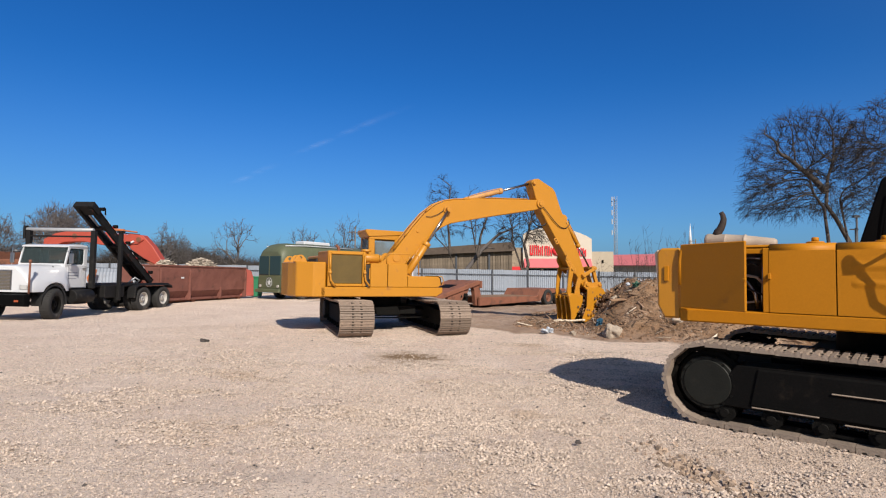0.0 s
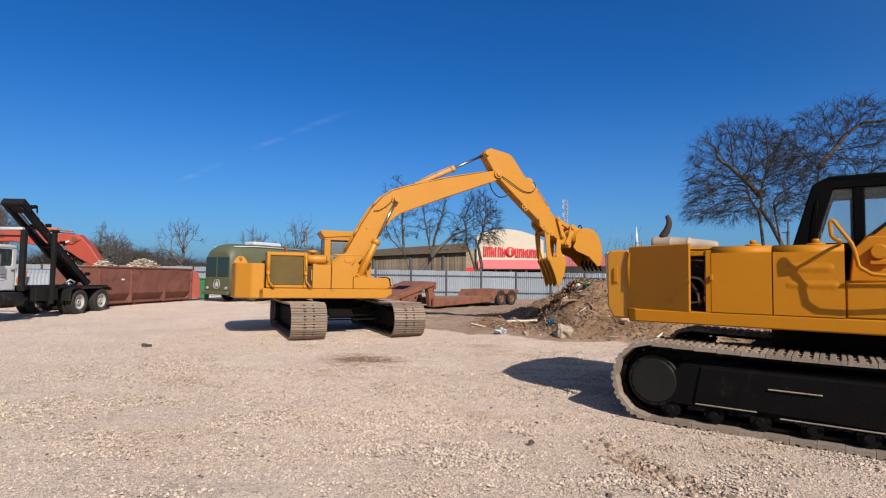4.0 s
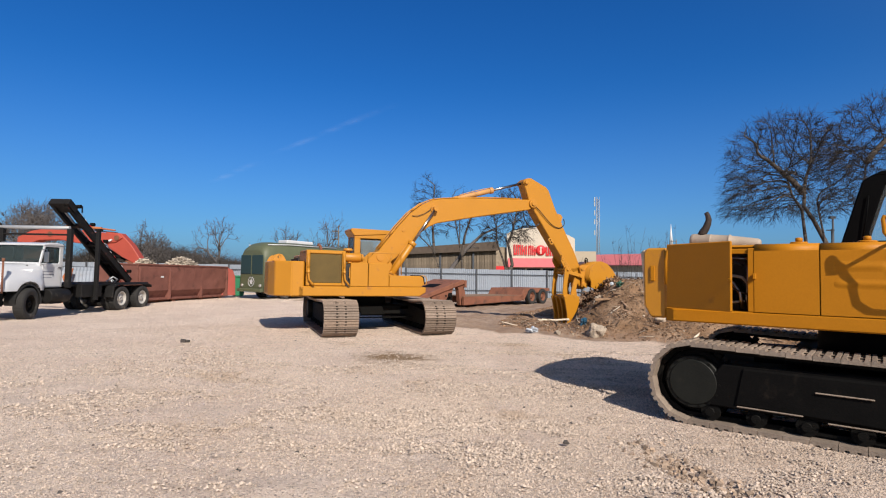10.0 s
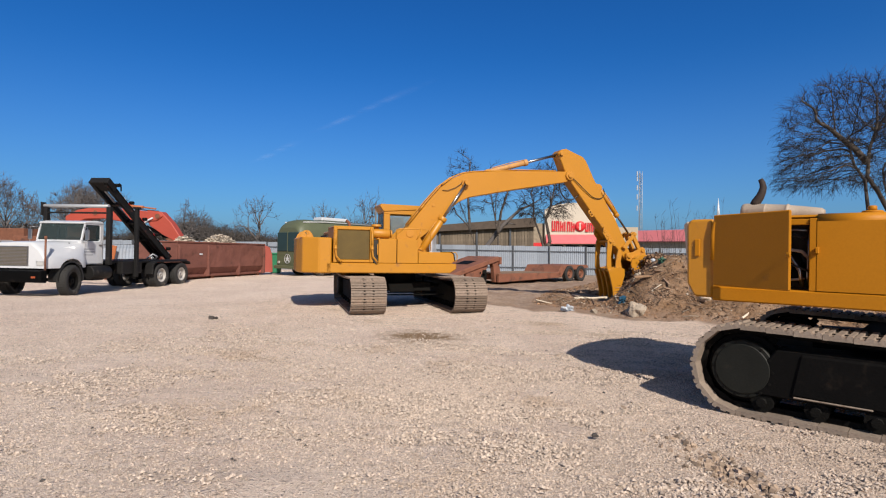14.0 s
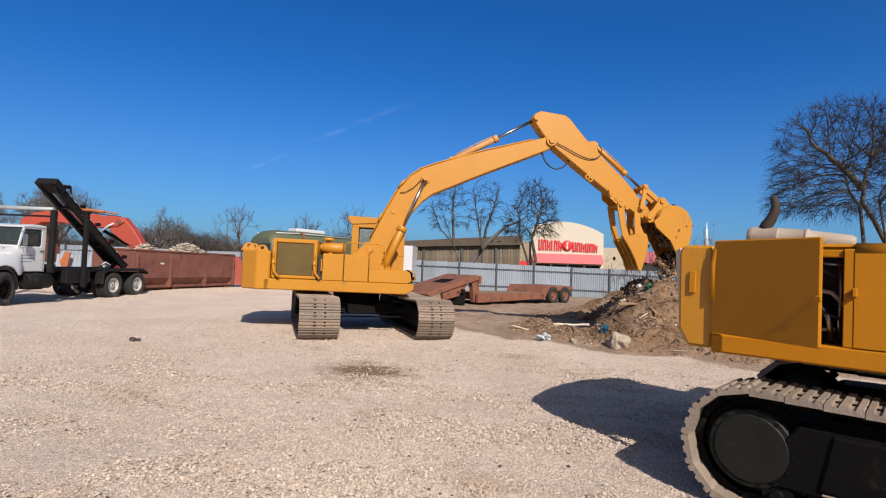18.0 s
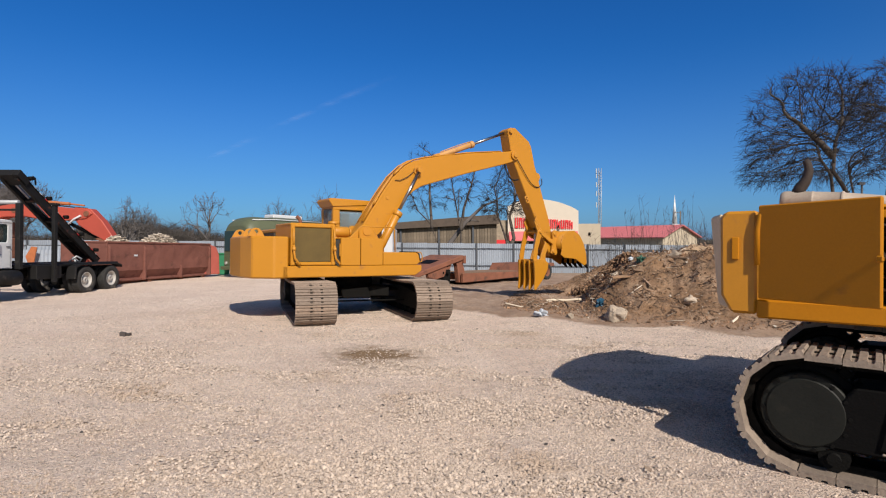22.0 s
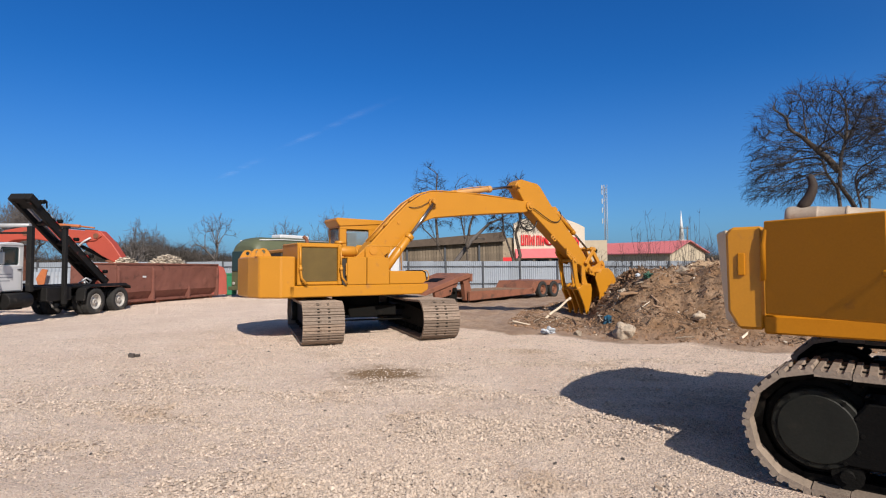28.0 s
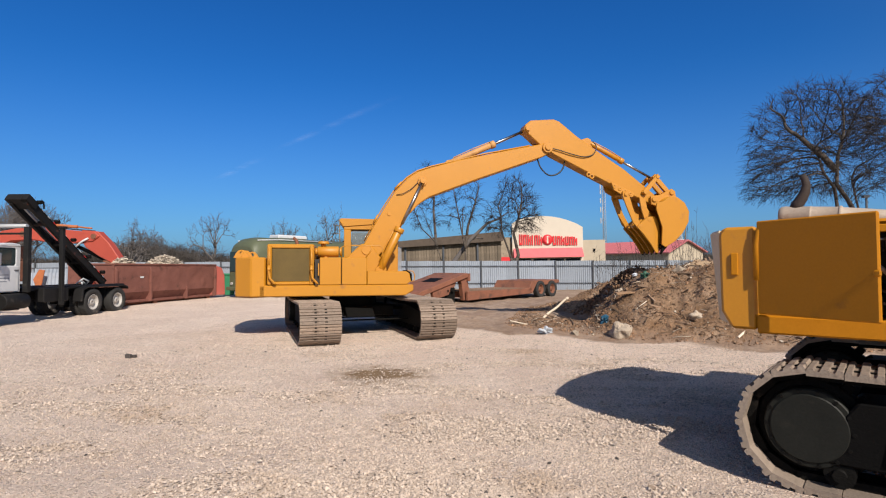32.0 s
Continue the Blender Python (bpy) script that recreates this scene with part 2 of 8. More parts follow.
def cyl(bm, p, q, r, n=16, r2=None, caps=True):
    p, q = Vector(p), Vector(q)
    q_r = r if r2 is None else r2
    t = (q - p).to_track_quat("Z", "Y")
    ring = [[bm.verts.new(c + t @ Vector((k * math.cos(2 * math.pi * i / n), k * math.sin(2 * math.pi * i / n), 0))) for i in range(n)] for c, k in ((p, r), (q, q_r))]
    for i in range(n):
        j = (i + 1) % n
        f = bm.faces.new((ring[0][i], ring[0][j], ring[1][j], ring[1][i]))
        f.smooth = True
    if caps:
        bm.faces.new(ring[0][::-1])
        bm.faces.new(ring[1])
    return bm


def tube(bm, pts, r, n=8, r2=None):
    """A round bar along a line of points, tapering to r2."""
    pts = [Vector(p) for p in pts]
    rings, last = [], None
    for i, p in enumerate(pts):
        d = (pts[min(i + 1, len(pts) - 1)] - pts[max(i - 1, 0)]).normalized()
        side = d.orthogonal() if last is None else (last - d * last.dot(d))
        side.normalize()
        last, up = side, d.cross(side)
        k = r if r2 is None else r + (r2 - r) * i / (len(pts) - 1)
        rings.append([bm.verts.new(p + k * (math.cos(2 * math.pi * j / n) * side + math.sin(2 * math.pi * j / n) * up)) for j in range(n)])
    for a, b in zip(rings, rings[1:]):
        for i in range(n):
            j = (i + 1) % n
            bm.faces.new((a[i], a[j], b[j], b[i])).smooth = True
    bm.faces.new(rings[0][::-1])
    bm.faces.new(rings[-1])
    return bm


def glide(pts, n=5):
    """More points along a smooth line through the given ones."""
    ps = [Vector(p) for p in pts]
    ps = [2 * ps[0] - ps[1]] + ps + [2 * ps[-1] - ps[-2]]
    out = []
    for a, b, c, d in zip(ps, ps[1:], ps[2:], ps[3:]):
        for k in range(n):
            u = k / n
            out.append(0.5 * (2 * b + (c - a) * u + (2 * a - 5 * b + 4 * c - d) * u * u + (3 * b - a - 3 * c + d) * u ** 3))
    return out + [ps[-2]]


def new_bm():
    return bmesh.new()


def finish(bm, name, mat, bevel=0.0, segments=1):
    bmesh.ops.recalc_face_normals(bm, faces=bm.faces)
    if bevel:
        edges = [e for e in bm.edges if len(e.link_faces) == 2 and e.calc_face_angle(0) > 0.6]
        bmesh.ops.bevel(bm, geom=edges, offset=bevel, segments=segments, affect="EDGES", clamp_overlap=True)
    me = bpy.data.meshes.new(name)
    bm.to_mesh(me)
    bm.free()
    me.materials.append(mat)
    return me


def part(name, bm, mat, parent, label="", bevel=0.0, m=None):
    ob = new(name, finish(bm, name, mat, bevel))
    ob.parent = parent
    if m:
        ob.matrix_basis = m
    if label:
        ob["label"] = label
    return ob


def piece(name, me, parent, m):
    ob = new(name, me)
    ob.parent = parent
    ob.matrix_basis = m
    return ob


def thing(name, m, label, category, group="", kind=""):
    ob = tagged(new(name), label, category, group, kind)
    ob.matrix_basis = m
    return ob


def solid(name, bm, mat, m, label, category, group="", kind="", bevel=0.0):
    ob = tagged(new(name, finish(bm, name, mat, bevel)), label, category, group, kind)
    ob.matrix_basis = m
    return ob


# ---- ground ----
SX, SY = -0.0140, -0.0192


def ground_z(x, y):
    """The yard falls gently to its far right corner, dips under the truck, and levels off outside."""
    def ease(v, lim):
        return lim * math.tanh(v / lim)
    hollow = 0.14 * math.exp(-((x + 15.5) / 5.0) ** 2 - ((y - 20.0) / 5.0) ** 2)
    return SX * ease(x, 45.0) + SY * ease(y, 70.0) - hollow


def on_ground(x, y, yaw=0.0, lift=0.0):
    """A pose that stands square on the sloping yard."""
    up = Vector((-SX, -SY, 1)).normalized()
    q = Vector((0, 0, 1)).rotation_difference(up)
    return Matrix.Translation((x, y, ground_z(x, y) + lift)) @ q.to_matrix().to_4x4() @ pose(0, 0, 0, 0, 0, yaw)


def upright(x, y, yaw=0.0, lift=0.0):
    return pose(x, y, ground_z(x, y) + lift, 0, 0, yaw)


def falloff(a, b, v):
    k = min(max((v - a) / (b - a), 0.0), 1.0)
    return k * k * (3 - 2 * k)


def pile_height(x, y):
    """The heap of dug soil and rubble behind the yard's edge: low where the arm digs, rising away from it."""
    toe = 15.5 - 0.62 * max(x - 1.8, 0) ** 0.82 if x > 1.8 else 15.5 + 0.9 * (1.8 - x)
    u = x - 0.2 * (y - 15.5)
    front = falloff(toe, toe + 3.0, y) * (1 - falloff(22.0, 27.0, y))
    front *= 0.13 * falloff(0.3, 2.2, u) + 0.55 * falloff(3.0, 4.2, u) + 0.70 * falloff(3.3, 5.2, u) + 0.45 * falloff(5.0, 9.0, u)
    back = falloff(21.2, 23.4, y) * (1 - falloff(24.0, 28.0, y)) * (0.40 * falloff(1.4, 3.0, u) + 0.72 * falloff(2.6, 4.6, u))
    h = max(front, back) * (1 - falloff(15.0, 22.0, x))
    pit = math.exp(-((x - 3.9) / 0.95) ** 2 - ((y - 20.2) / 1.6) ** 2)
    if h > 0.01:
        rough = noise.noise((x * 0.8, y * 0.8, 3.1)) * 0.30 + noise.noise((x * 2.1, y * 2.1, 7.7)) * 0.20 + noise.noise((x * 4.4, y * 4.4, 1.3)) * 0.20
        h += rough * min(h, 0.9)
    return max(h, 0.0) - 0.42 * pit


def soil_edge(x, y):
    """How far the gravel has given way to bare soil: 0 gravel, 1 soil."""
    line = 15.4 if x > 1.2 else 15.4 + 1.5 * (1.2 - x)
    line -= 0.62 * max(x - 1.8, 0) ** 0.82
    return falloff(-0.13, 0.13, y - line + 0.7 * noise.noise((x * 0.6, y * 0.6, 9.0)))


def gravel_material():
    m = bpy.data.materials.new("crushed_limestone_gravel")
    m.use_nodes = True
    nt = m.node_tree
    n, link = nt.nodes, nt.links.new
    b = n["Principled BSDF"]
    b.inputs["Roughness"].default_value = 0.95
    co = n.new("ShaderNodeTexCoord").outputs["Object"]

    def tex(scale, detail=6, rough=0.6):
        t = n.new("ShaderNodeTexNoise")
        t.inputs["Scale"].default_value, t.inputs["Detail"].default_value, t.inputs["Roughness"].default_value = scale, detail, rough
        link(co, t.inputs["Vector"])
        return t.outputs["Fac"]

    def ramp(src, lo, hi):
        r = n.new("ShaderNodeMapRange")
        r.inputs["From Min"].default_value, r.inputs["From Max"].default_value = lo, hi
        link(src, r.inputs[0])
        return r.outputs[0]

    def mix(fac, a, c):
        x = n.new("ShaderNodeMix")
        x.data_type = "RGBA"
        link(fac, x.inputs[0])
        for k, v in ((6, a), (7, c)):
            if isinstance(v, tuple):
                x.inputs[k].default_value = (*v, 1)
            else:
                link(v, x.inputs[k])
        return x.outputs[2]

    stones = n.new("ShaderNodeTexVoronoi")
    stones.inputs["Scale"].default_value = 62
    link(co, stones.inputs["Vector"])
    tone = n.new("ShaderNodeSeparateColor")
    link(stones.outputs["Color"], tone.inputs[0])
    base = mix(ramp(tex(0.55), 0.36, 0.64), (0.831, 0.662, 0.532), (0.704, 0.525, 0.411))
    base = mix(ramp(tex(0.23, 8), 0.54, 0.68), base, (0.660, 0.483, 0.362))
    base = mix(ramp(tex(0.9, 8, 0.7), 0.57, 0.70), base, (0.575, 0.441, 0.341))
    base = mix(ramp(tex(11, 6, 0.7), 0.60, 0.72), base, (0.532, 0.410, 0.319))
    # the worn lane by the parked machine, where brown fines show between the stones
    lane = n.new("ShaderNodeVectorMath")
    lane.operation = "SUBTRACT"
    link(co, lane.inputs[0])
    lane.inputs[1].default_value = (1.7, 3.2, 0)
    flat = n.new("ShaderNodeVectorMath")
    flat.operation = "MULTIPLY"
    link(lane.outputs[0], flat.inputs[0])
    flat.inputs[1].default_value = (0.55, 0.34, 0)
    reach = n.new("ShaderNodeVectorMath")
    reach.operation = "LENGTH"
    link(flat.outputs[0], reach.inputs[0])
    rag = n.new("ShaderNodeMath")
    rag.operation = "MULTIPLY_ADD"
    link(tex(1.3, 8, 0.72), rag.inputs[0])
    rag.inputs[1].default_value = 2.6
    link(reach.outputs["Value"], rag.inputs[2])
    base = mix(ramp(rag.outputs[0], 2.6, 1.7), base, (0.630, 0.475, 0.362))
    base = mix(ramp(tone.outputs[0], 0.35, 1.0), base, (0.842, 0.688, 0.570))
    base = mix(ramp(tone.outputs[1], 0.86, 1.0), base, (0.383, 0.284, 0.224))
    base = mix(ramp(tex(140, 2), 0.62, 0.8), base, (0.319, 0.252, 0.203))
    # the damp, weedy stain in front of the excavator
    off = n.new("ShaderNodeVectorMath")
    off.operation = "SUBTRACT"
    link(co, off.inputs[0])
    off.inputs[1].default_value = (-1.2, 10.45, 0)
    sc = n.new("ShaderNodeVectorMath")
    sc.operation = "MULTIPLY"
    link(off.outputs[0], sc.inputs[0])
    sc.inputs[1].default_value = (0.85, 0.85, 0)
    ln = n.new("ShaderNodeVectorMath")
    ln.operation = "LENGTH"
    link(sc.outputs[0], ln.inputs[0])
    wob = n.new("ShaderNodeMath")
    wob.operation = "MULTIPLY_ADD"
    link(tex(2.6, 8, 0.7), wob.inputs[0])
    wob.inputs[1].default_value = 1.7
    link(ln.outputs["Value"], wob.inputs[2])
    base = mix(ramp(wob.outputs[0], 1.70, 1.15), base, (0.25, 0.155, 0.078))
    soil = mix(ramp(tex(0.9), 0.40, 0.66), (0.225, 0.125, 0.062), (0.42, 0.28, 0.18))
    soil = mix(ramp(tex(7), 0.5, 0.68), soil, (0.095, 0.058, 0.035))
    soil = mix(ramp(tex(16), 0.6, 0.72), soil, (0.40, 0.31, 0.23))
    # the dry sandy bank on the heap's crest
    bank = n.new("ShaderNodeVectorMath")
    bank.operation = "DISTANCE"
    link(co, bank.inputs[0])
    bank.inputs[1].default_value = (9.3, 19.0, 0.8)
    dry = n.new("ShaderNodeMath")
    dry.operation = "MULTIPLY_ADD"
    link(tex(0.8, 8, 0.7), dry.inputs[0])
    dry.inputs[1].default_value = 4.0
    link(bank.outputs["Value"], dry.inputs[2])
    soil = mix(ramp(dry.outputs[0], 5.2, 4.1), soil, (0.46, 0.32, 0.20))
    hp = n.new("ShaderNodeAttribute")
    hp.attribute_name = "heap"
    bare = mix(ramp(tex(1.1), 0.40, 0.66), (0.32, 0.205, 0.135), (0.47, 0.34, 0.245))
    bare = mix(ramp(tex(12), 0.52, 0.70), bare, (0.22, 0.155, 0.11))
    soil = mix(hp.outputs["Fac"], bare, soil)
    at = n.new("ShaderNodeAttribute")
    at.attribute_name = "soil"
    base = mix(at.outputs["Fac"], base, soil)
    gr = n.new("ShaderNodeAttribute")
    gr.attribute_name = "outside"
    grass = mix(ramp(tex(0.4), 0.4, 0.6), (0.16, 0.13, 0.07), (0.11, 0.105, 0.05))
    base = mix(gr.outputs["Fac"], base, grass)
    link(base, b.inputs["Base Color"])
    bp = n.new("ShaderNodeBump")
    bp.inputs["Strength"].default_value, bp.inputs["Distance"].default_value = 0.65, 0.016
    link(stones.outputs["Distance"], bp.inputs["Height"])
    bq = n.new("ShaderNodeBump")
    bq.inputs["Strength"].default_value, bq.inputs["Distance"].default_value = 0.95, 0.10
    link(tex(5, 8, 0.75), bq.inputs["Height"])
    lumps = n.new("ShaderNodeBump")
    lumps.inputs["Strength"].default_value, lumps.inputs["Distance"].default_value = 0.7, 0.04
    link(tex(13, 6, 0.72), lumps.inputs["Height"])
    link(bq.outputs[0], lumps.inputs["Normal"])
    link(lumps.outputs[0], bp.inputs["Normal"])
    link(bp.outputs[0], b.inputs["Normal"])
    return m


def ground_bumps(x, y):
    d = math.hypot(x, y)
    if d > 60:
        return 0.0
    k = 1 - falloff(25, 60, d)
    h = 0.03 * noise.noise((x * 0.35, y * 0.35, 0.0)) + 0.016 * noise.noise((x * 1.6, y * 1.6, 5.0)) + 0.011 * noise.noise((x * 3.6, y * 3.6, 8.0))
    # low windrows left by passing tracks
    w = noise.noise((x * 0.45, y * 1.3, 17.0))
    h += 0.022 * math.exp(-(w / 0.09) ** 2) * (0.5 + noise.noise((x * 2.3, y * 2.3, 3.0)))
    # the rut torn up by tracks in the foreground
    u, v = x - 2.05, y - 4.55
    rut = math.exp(-((0.32 * u - 0.95 * v) / 0.55) ** 2 - ((0.95 * u + 0.32 * v) / 0.16) ** 2)
    h += rut * (0.05 * noise.noise((x * 9, y * 9, 2.0)) - 0.05)
    return k * h


def axis_steps(lo, hi, fine_lo, fine_hi, step):
    out, v = [], fine_lo
    while v < fine_hi:
        out.append(v)
        v += step
    s, v = step, fine_hi
    while v < hi:
        out.append(v)
        s *= 1.22
        v += s
    out.append(hi)
    s, v = step, fine_lo
    while v > lo:
        s *= 1.22
        v -= s
        out.insert(0, max(v, lo))
    return out


def surface(x, y):
    churned = soil_edge(x, y) * (1 - falloff(30, 45, y)) * (0.09 * noise.noise((x * 0.9, y * 0.9, 14.0)) + 0.05 * noise.noise((x * 2.7, y * 2.7, 15.0))) if -12 < x < 24 and 11 < y < 45 else 0.0
    return ground_z(x, y) + ground_bumps(x, y) + pile_height(x, y) + churned


def build_ground():
    xs, ys = axis_steps(-1800, 1800, -8, 13, 0.11), axis_steps(-1800, 1800, 1.0, 24, 0.11)
    verts = [(x, y, surface(x, y)) for y in ys for x in xs]
    w = len(xs)
    faces = [(j * w + i, j * w + i + 1, (j + 1) * w + i + 1, (j + 1) * w + i) for j in range(len(ys) - 1) for i in range(w - 1)]
    me = bpy.data.meshes.new("ground")
    me.from_pydata(verts, [], faces)
    a, o = me.attributes.new("soil", "FLOAT", "POINT"), me.attributes.new("outside", "FLOAT", "POINT")
    hp = me.attributes.new("heap", "FLOAT", "POINT")
    hp.data.foreach_set("value", [min(abs(pile_height(x, y)) / 0.2, 1.0) for x, y, z in verts])
    a.data.foreach_set("value", [soil_edge(x, y) for x, y, z in verts])
    o.data.foreach_set("value", [falloff(40, 44, y) if x > -40 else 1.0 for x, y, z in verts])
    me.materials.append(gravel_material())
    me.polygons.foreach_set("use_smooth", [True] * len(faces))
    tagged(new("ground", me), "pale crushed limestone yard with bare soil at its edge", "ground", kind="structure")


build_ground()


def lathe(bm, prof, n=32, closed=True):
    """Turn an outline of (radius, along y) round the y axis."""
    rings = [[bm.verts.new((r * math.cos(2 * math.pi * i / n), y, r * math.sin(2 * math.pi * i / n))) for i in range(n)] for r, y in prof]
    pairs = list(zip(rings, rings[1:])) + ([(rings[-1], rings[0])] if closed else [])
    for a, b in pairs:
        for i in range(n):
            j = (i + 1) % n
            bm.faces.new((a[i], a[j], b[j], b[i])).smooth = True
    return bm


# ---- crawler tracks, shared by both machines ----
def track_loop(length, height, pitch):
    """Places and turns of the shoes round a track of that overall length and height."""
    r = height / 2
    flat = length - 2 * r
    total = 2 * flat + 2 * math.pi * r
    count = round(total / pitch)
    out = []
    for i in range(count):
        d = i * total / count
        if d < flat:
            out.append((flat / 2 - d, 0.0, 180.0))
        elif d < flat + math.pi * r:
            a = (d - flat) / r
            out.append((-flat / 2 - r * math.sin(a), r - r * math.cos(a), 180 + math.degrees(a)))
        elif d < 2 * flat + math.pi * r:
            e = d - flat - math.pi * r
            sag = -0.035 * math.sin(math.pi * e / flat)
            out.append((-flat / 2 + e, height + sag, 0.0))
        else:
            a = (d - 2 * flat - math.pi * r) / r
            out.append((flat / 2 + r * math.sin(a), r + r * math.cos(a), math.degrees(a)))
    return out


def shoe_mesh(name, pitch, width, mat):
    """One track shoe: a plate with three low grousers and turned-down lips; its outer face points to +z."""
    bm = new_bm()
    h = pitch / 2
    prof = [(-h * 0.97, -0.036), (h * 0.97, -0.036), (h * 0.97, 0.004), (h * 0.92, 0.020), (h * 0.62, 0.022), (h * 0.55, 0.002), (h * 0.27, 0.002), (h * 0.20, 0.021), (-h * 0.20, 0.021),
            (-h * 0.27, 0.002), (-h * 0.55, 0.002), (-h * 0.62, 0.022), (-h * 0.92, 0.020), (-h * 0.97, 0.004)]
    prism(bm, prof, -width / 2, width / 2)
    return finish(bm, name, mat)


HUBGREY = material("dusty_hub_paint", (0.012, 0.0125, 0.0105), 0.55, grain=0.25, scale=4, bump=0.12, spot=(0.024, 0.022, 0.017), spots=0.35, spot_scale=3, spec=0.18)


def add_track(machine, m, length, height, pitch, width, shoe_mat, frame_mat, near_sign, rollers=7, plate=False):
    """A crawler track on its frame, with sprocket, idler, rollers and every shoe."""
    r = height / 2
    flat = length - 2 * r
    bm = new_bm()
    prism(bm, [(-flat / 2 - 0.05, 0.24), (flat / 2 - 0.2, 0.24), (flat / 2, 0.36), (flat / 2 - 0.05, height - 0.34), (0.4, height - 0.20), (-flat / 2 + 0.3, height - 0.24)], -0.22, 0.22)
    frame_ob = part("track_frame", bm, frame_mat, machine, "greasy black crawler track frame", bevel=0.015, m=m)
    bm = new_bm()
    loop = [(x, z, a) for x, z, a in track_loop(length - 0.14, height - 0.14, pitch)]
    for x, z, a in loop:
        for y in (-0.11, 0.11):
            box(bm, -pitch * 0.52, pitch * 0.52, y - 0.025, y + 0.025, -0.05, 0.05, pose(x, 0, z + 0.07, 0, a, 0))
    part("link_chain", bm, GREASE, frame_ob)
    bm = new_bm()
    cyl(bm, (0, -0.2, 0), (0, 0.2, 0), 0.10, 14)
    cyl(bm, (0, -0.25, 0), (0, 0.25, 0), 0.045, 8)
    me = finish(bm, "track_roller", GREASE)
    for i in range(rollers):
        piece("track_roller", me, frame_ob, pose(-flat / 2 + 0.18 + (flat - 0.36) * i / (rollers - 1), 0, 0.17))
    for x, nm, rr in ((-flat / 2, "sprocket", r - 0.12), (flat / 2, "idler", r - 0.11)):
        bm = new_bm()
        cyl(bm, (x, -0.09, r), (x, 0.09, r), rr, 28)
        if nm == "sprocket":
            for k in range(19):
                a = 2 * math.pi * k / 19
                box(bm, -0.04, 0.04, -0.05, 0.05, 0, 0.07, pose(x + (rr - 0.01) * math.sin(a), 0, r + (rr - 0.01) * math.cos(a), 0, math.degrees(a), 0))
        part(nm, bm, GREASE, frame_ob, bevel=0.01)
        bm = new_bm()
        s = near_sign
        cyl(bm, (x, s * 0.05, r), (x, s * (width / 2 - 0.10), r), rr * 0.86, 40, rr * 0.82)
        cyl(bm, (x, s * (width / 2 - 0.10), r), (x, s * (width / 2 - 0.085), r), rr * 0.72, 40, rr * 0.71)
        hub = part("final_drive_cover" if nm == "sprocket" else "idler_hub", bm, HUBGREY, frame_ob, "dusty black round hub cover", bevel=0.008)
        me = bolt_mesh()
        for k in range(14):
            a = 2 * math.pi * k / 14
            piece("bolt", me, frame_ob, pose(x + rr * 0.77 * math.cos(a), s * (width / 2 - 0.10), r + rr * 0.77 * math.sin(a), -90 * s, 0, 0))
    if plate:
        s = near_sign
        bm = new_bm()
        prism(bm, [(-flat / 2 + 0.42, 0.28), (flat / 2 - 0.3, 0.22), (flat / 2 - 0.25, height - 0.26), (-flat / 2 + 0.50, height - 0.26)], s * 0.24, s * (width / 2 - 0.13))
        part("side_guard", bm, DUSTYFRAME, frame_ob, "black side plate with scuffed edges", bevel=0.02)
        for x0, x1, z in ((-flat / 2 + 0.45, -flat / 2 + 1.05, 0.27), (-flat / 2 + 1.25, flat / 2 - 0.4, 0.235), (-flat / 2 + 1.15, -flat / 2 + 1.62, 0.52)):
            bm = new_bm()
            box(bm, x0, x1, s * 0.235, s * 0.262, z, z + 0.014)
            part("guard_lip", bm, STEEL, frame_ob, "bare worn steel edge", bevel=0.006)
    me = shoe_mesh("track_shoe", pitch, width, shoe_mat)
    for x, z, a in track_loop(length - 0.06, height - 0.06, pitch):
        piece("track_shoe", me, frame_ob, pose(x, 0, z + 0.03, 0, a, 0))
    return frame_ob


def bolt_mesh():
    if "bolt_head" in bpy.data.meshes:
        return bpy.data.meshes["bolt_head"]
    bm = new_bm()
    cyl(bm, (0, 0, -0.005), (0, 0, 0.016), 0.015, 6)
    return finish(bm, "bolt_head", GREASE)


# ---- the working excavator ----
FOOT, L1, L2 = Vector((0.43, 0, 2.15)), 5.90, 3.57
KPIN, JPIN, BPIN = (2.25, 0.88), (3.2, 0.98), (-0.735, 0.265)
HPIN = (0.78, 1.62)
LPIN, TLINK, PLINK, P2 = (3.24, 0.10), 0.60, 0.63, (-0.165, 0.577)
CPIN = (1.10, 0.80)
digger = thing("excavator", on_ground(-2.95, 16.31), "yellow repainted crawler excavator with bucket and claw thumb, digging", "excavator")
TRACK_YAW = 112.5
TOFF = (0.37, -0.31)


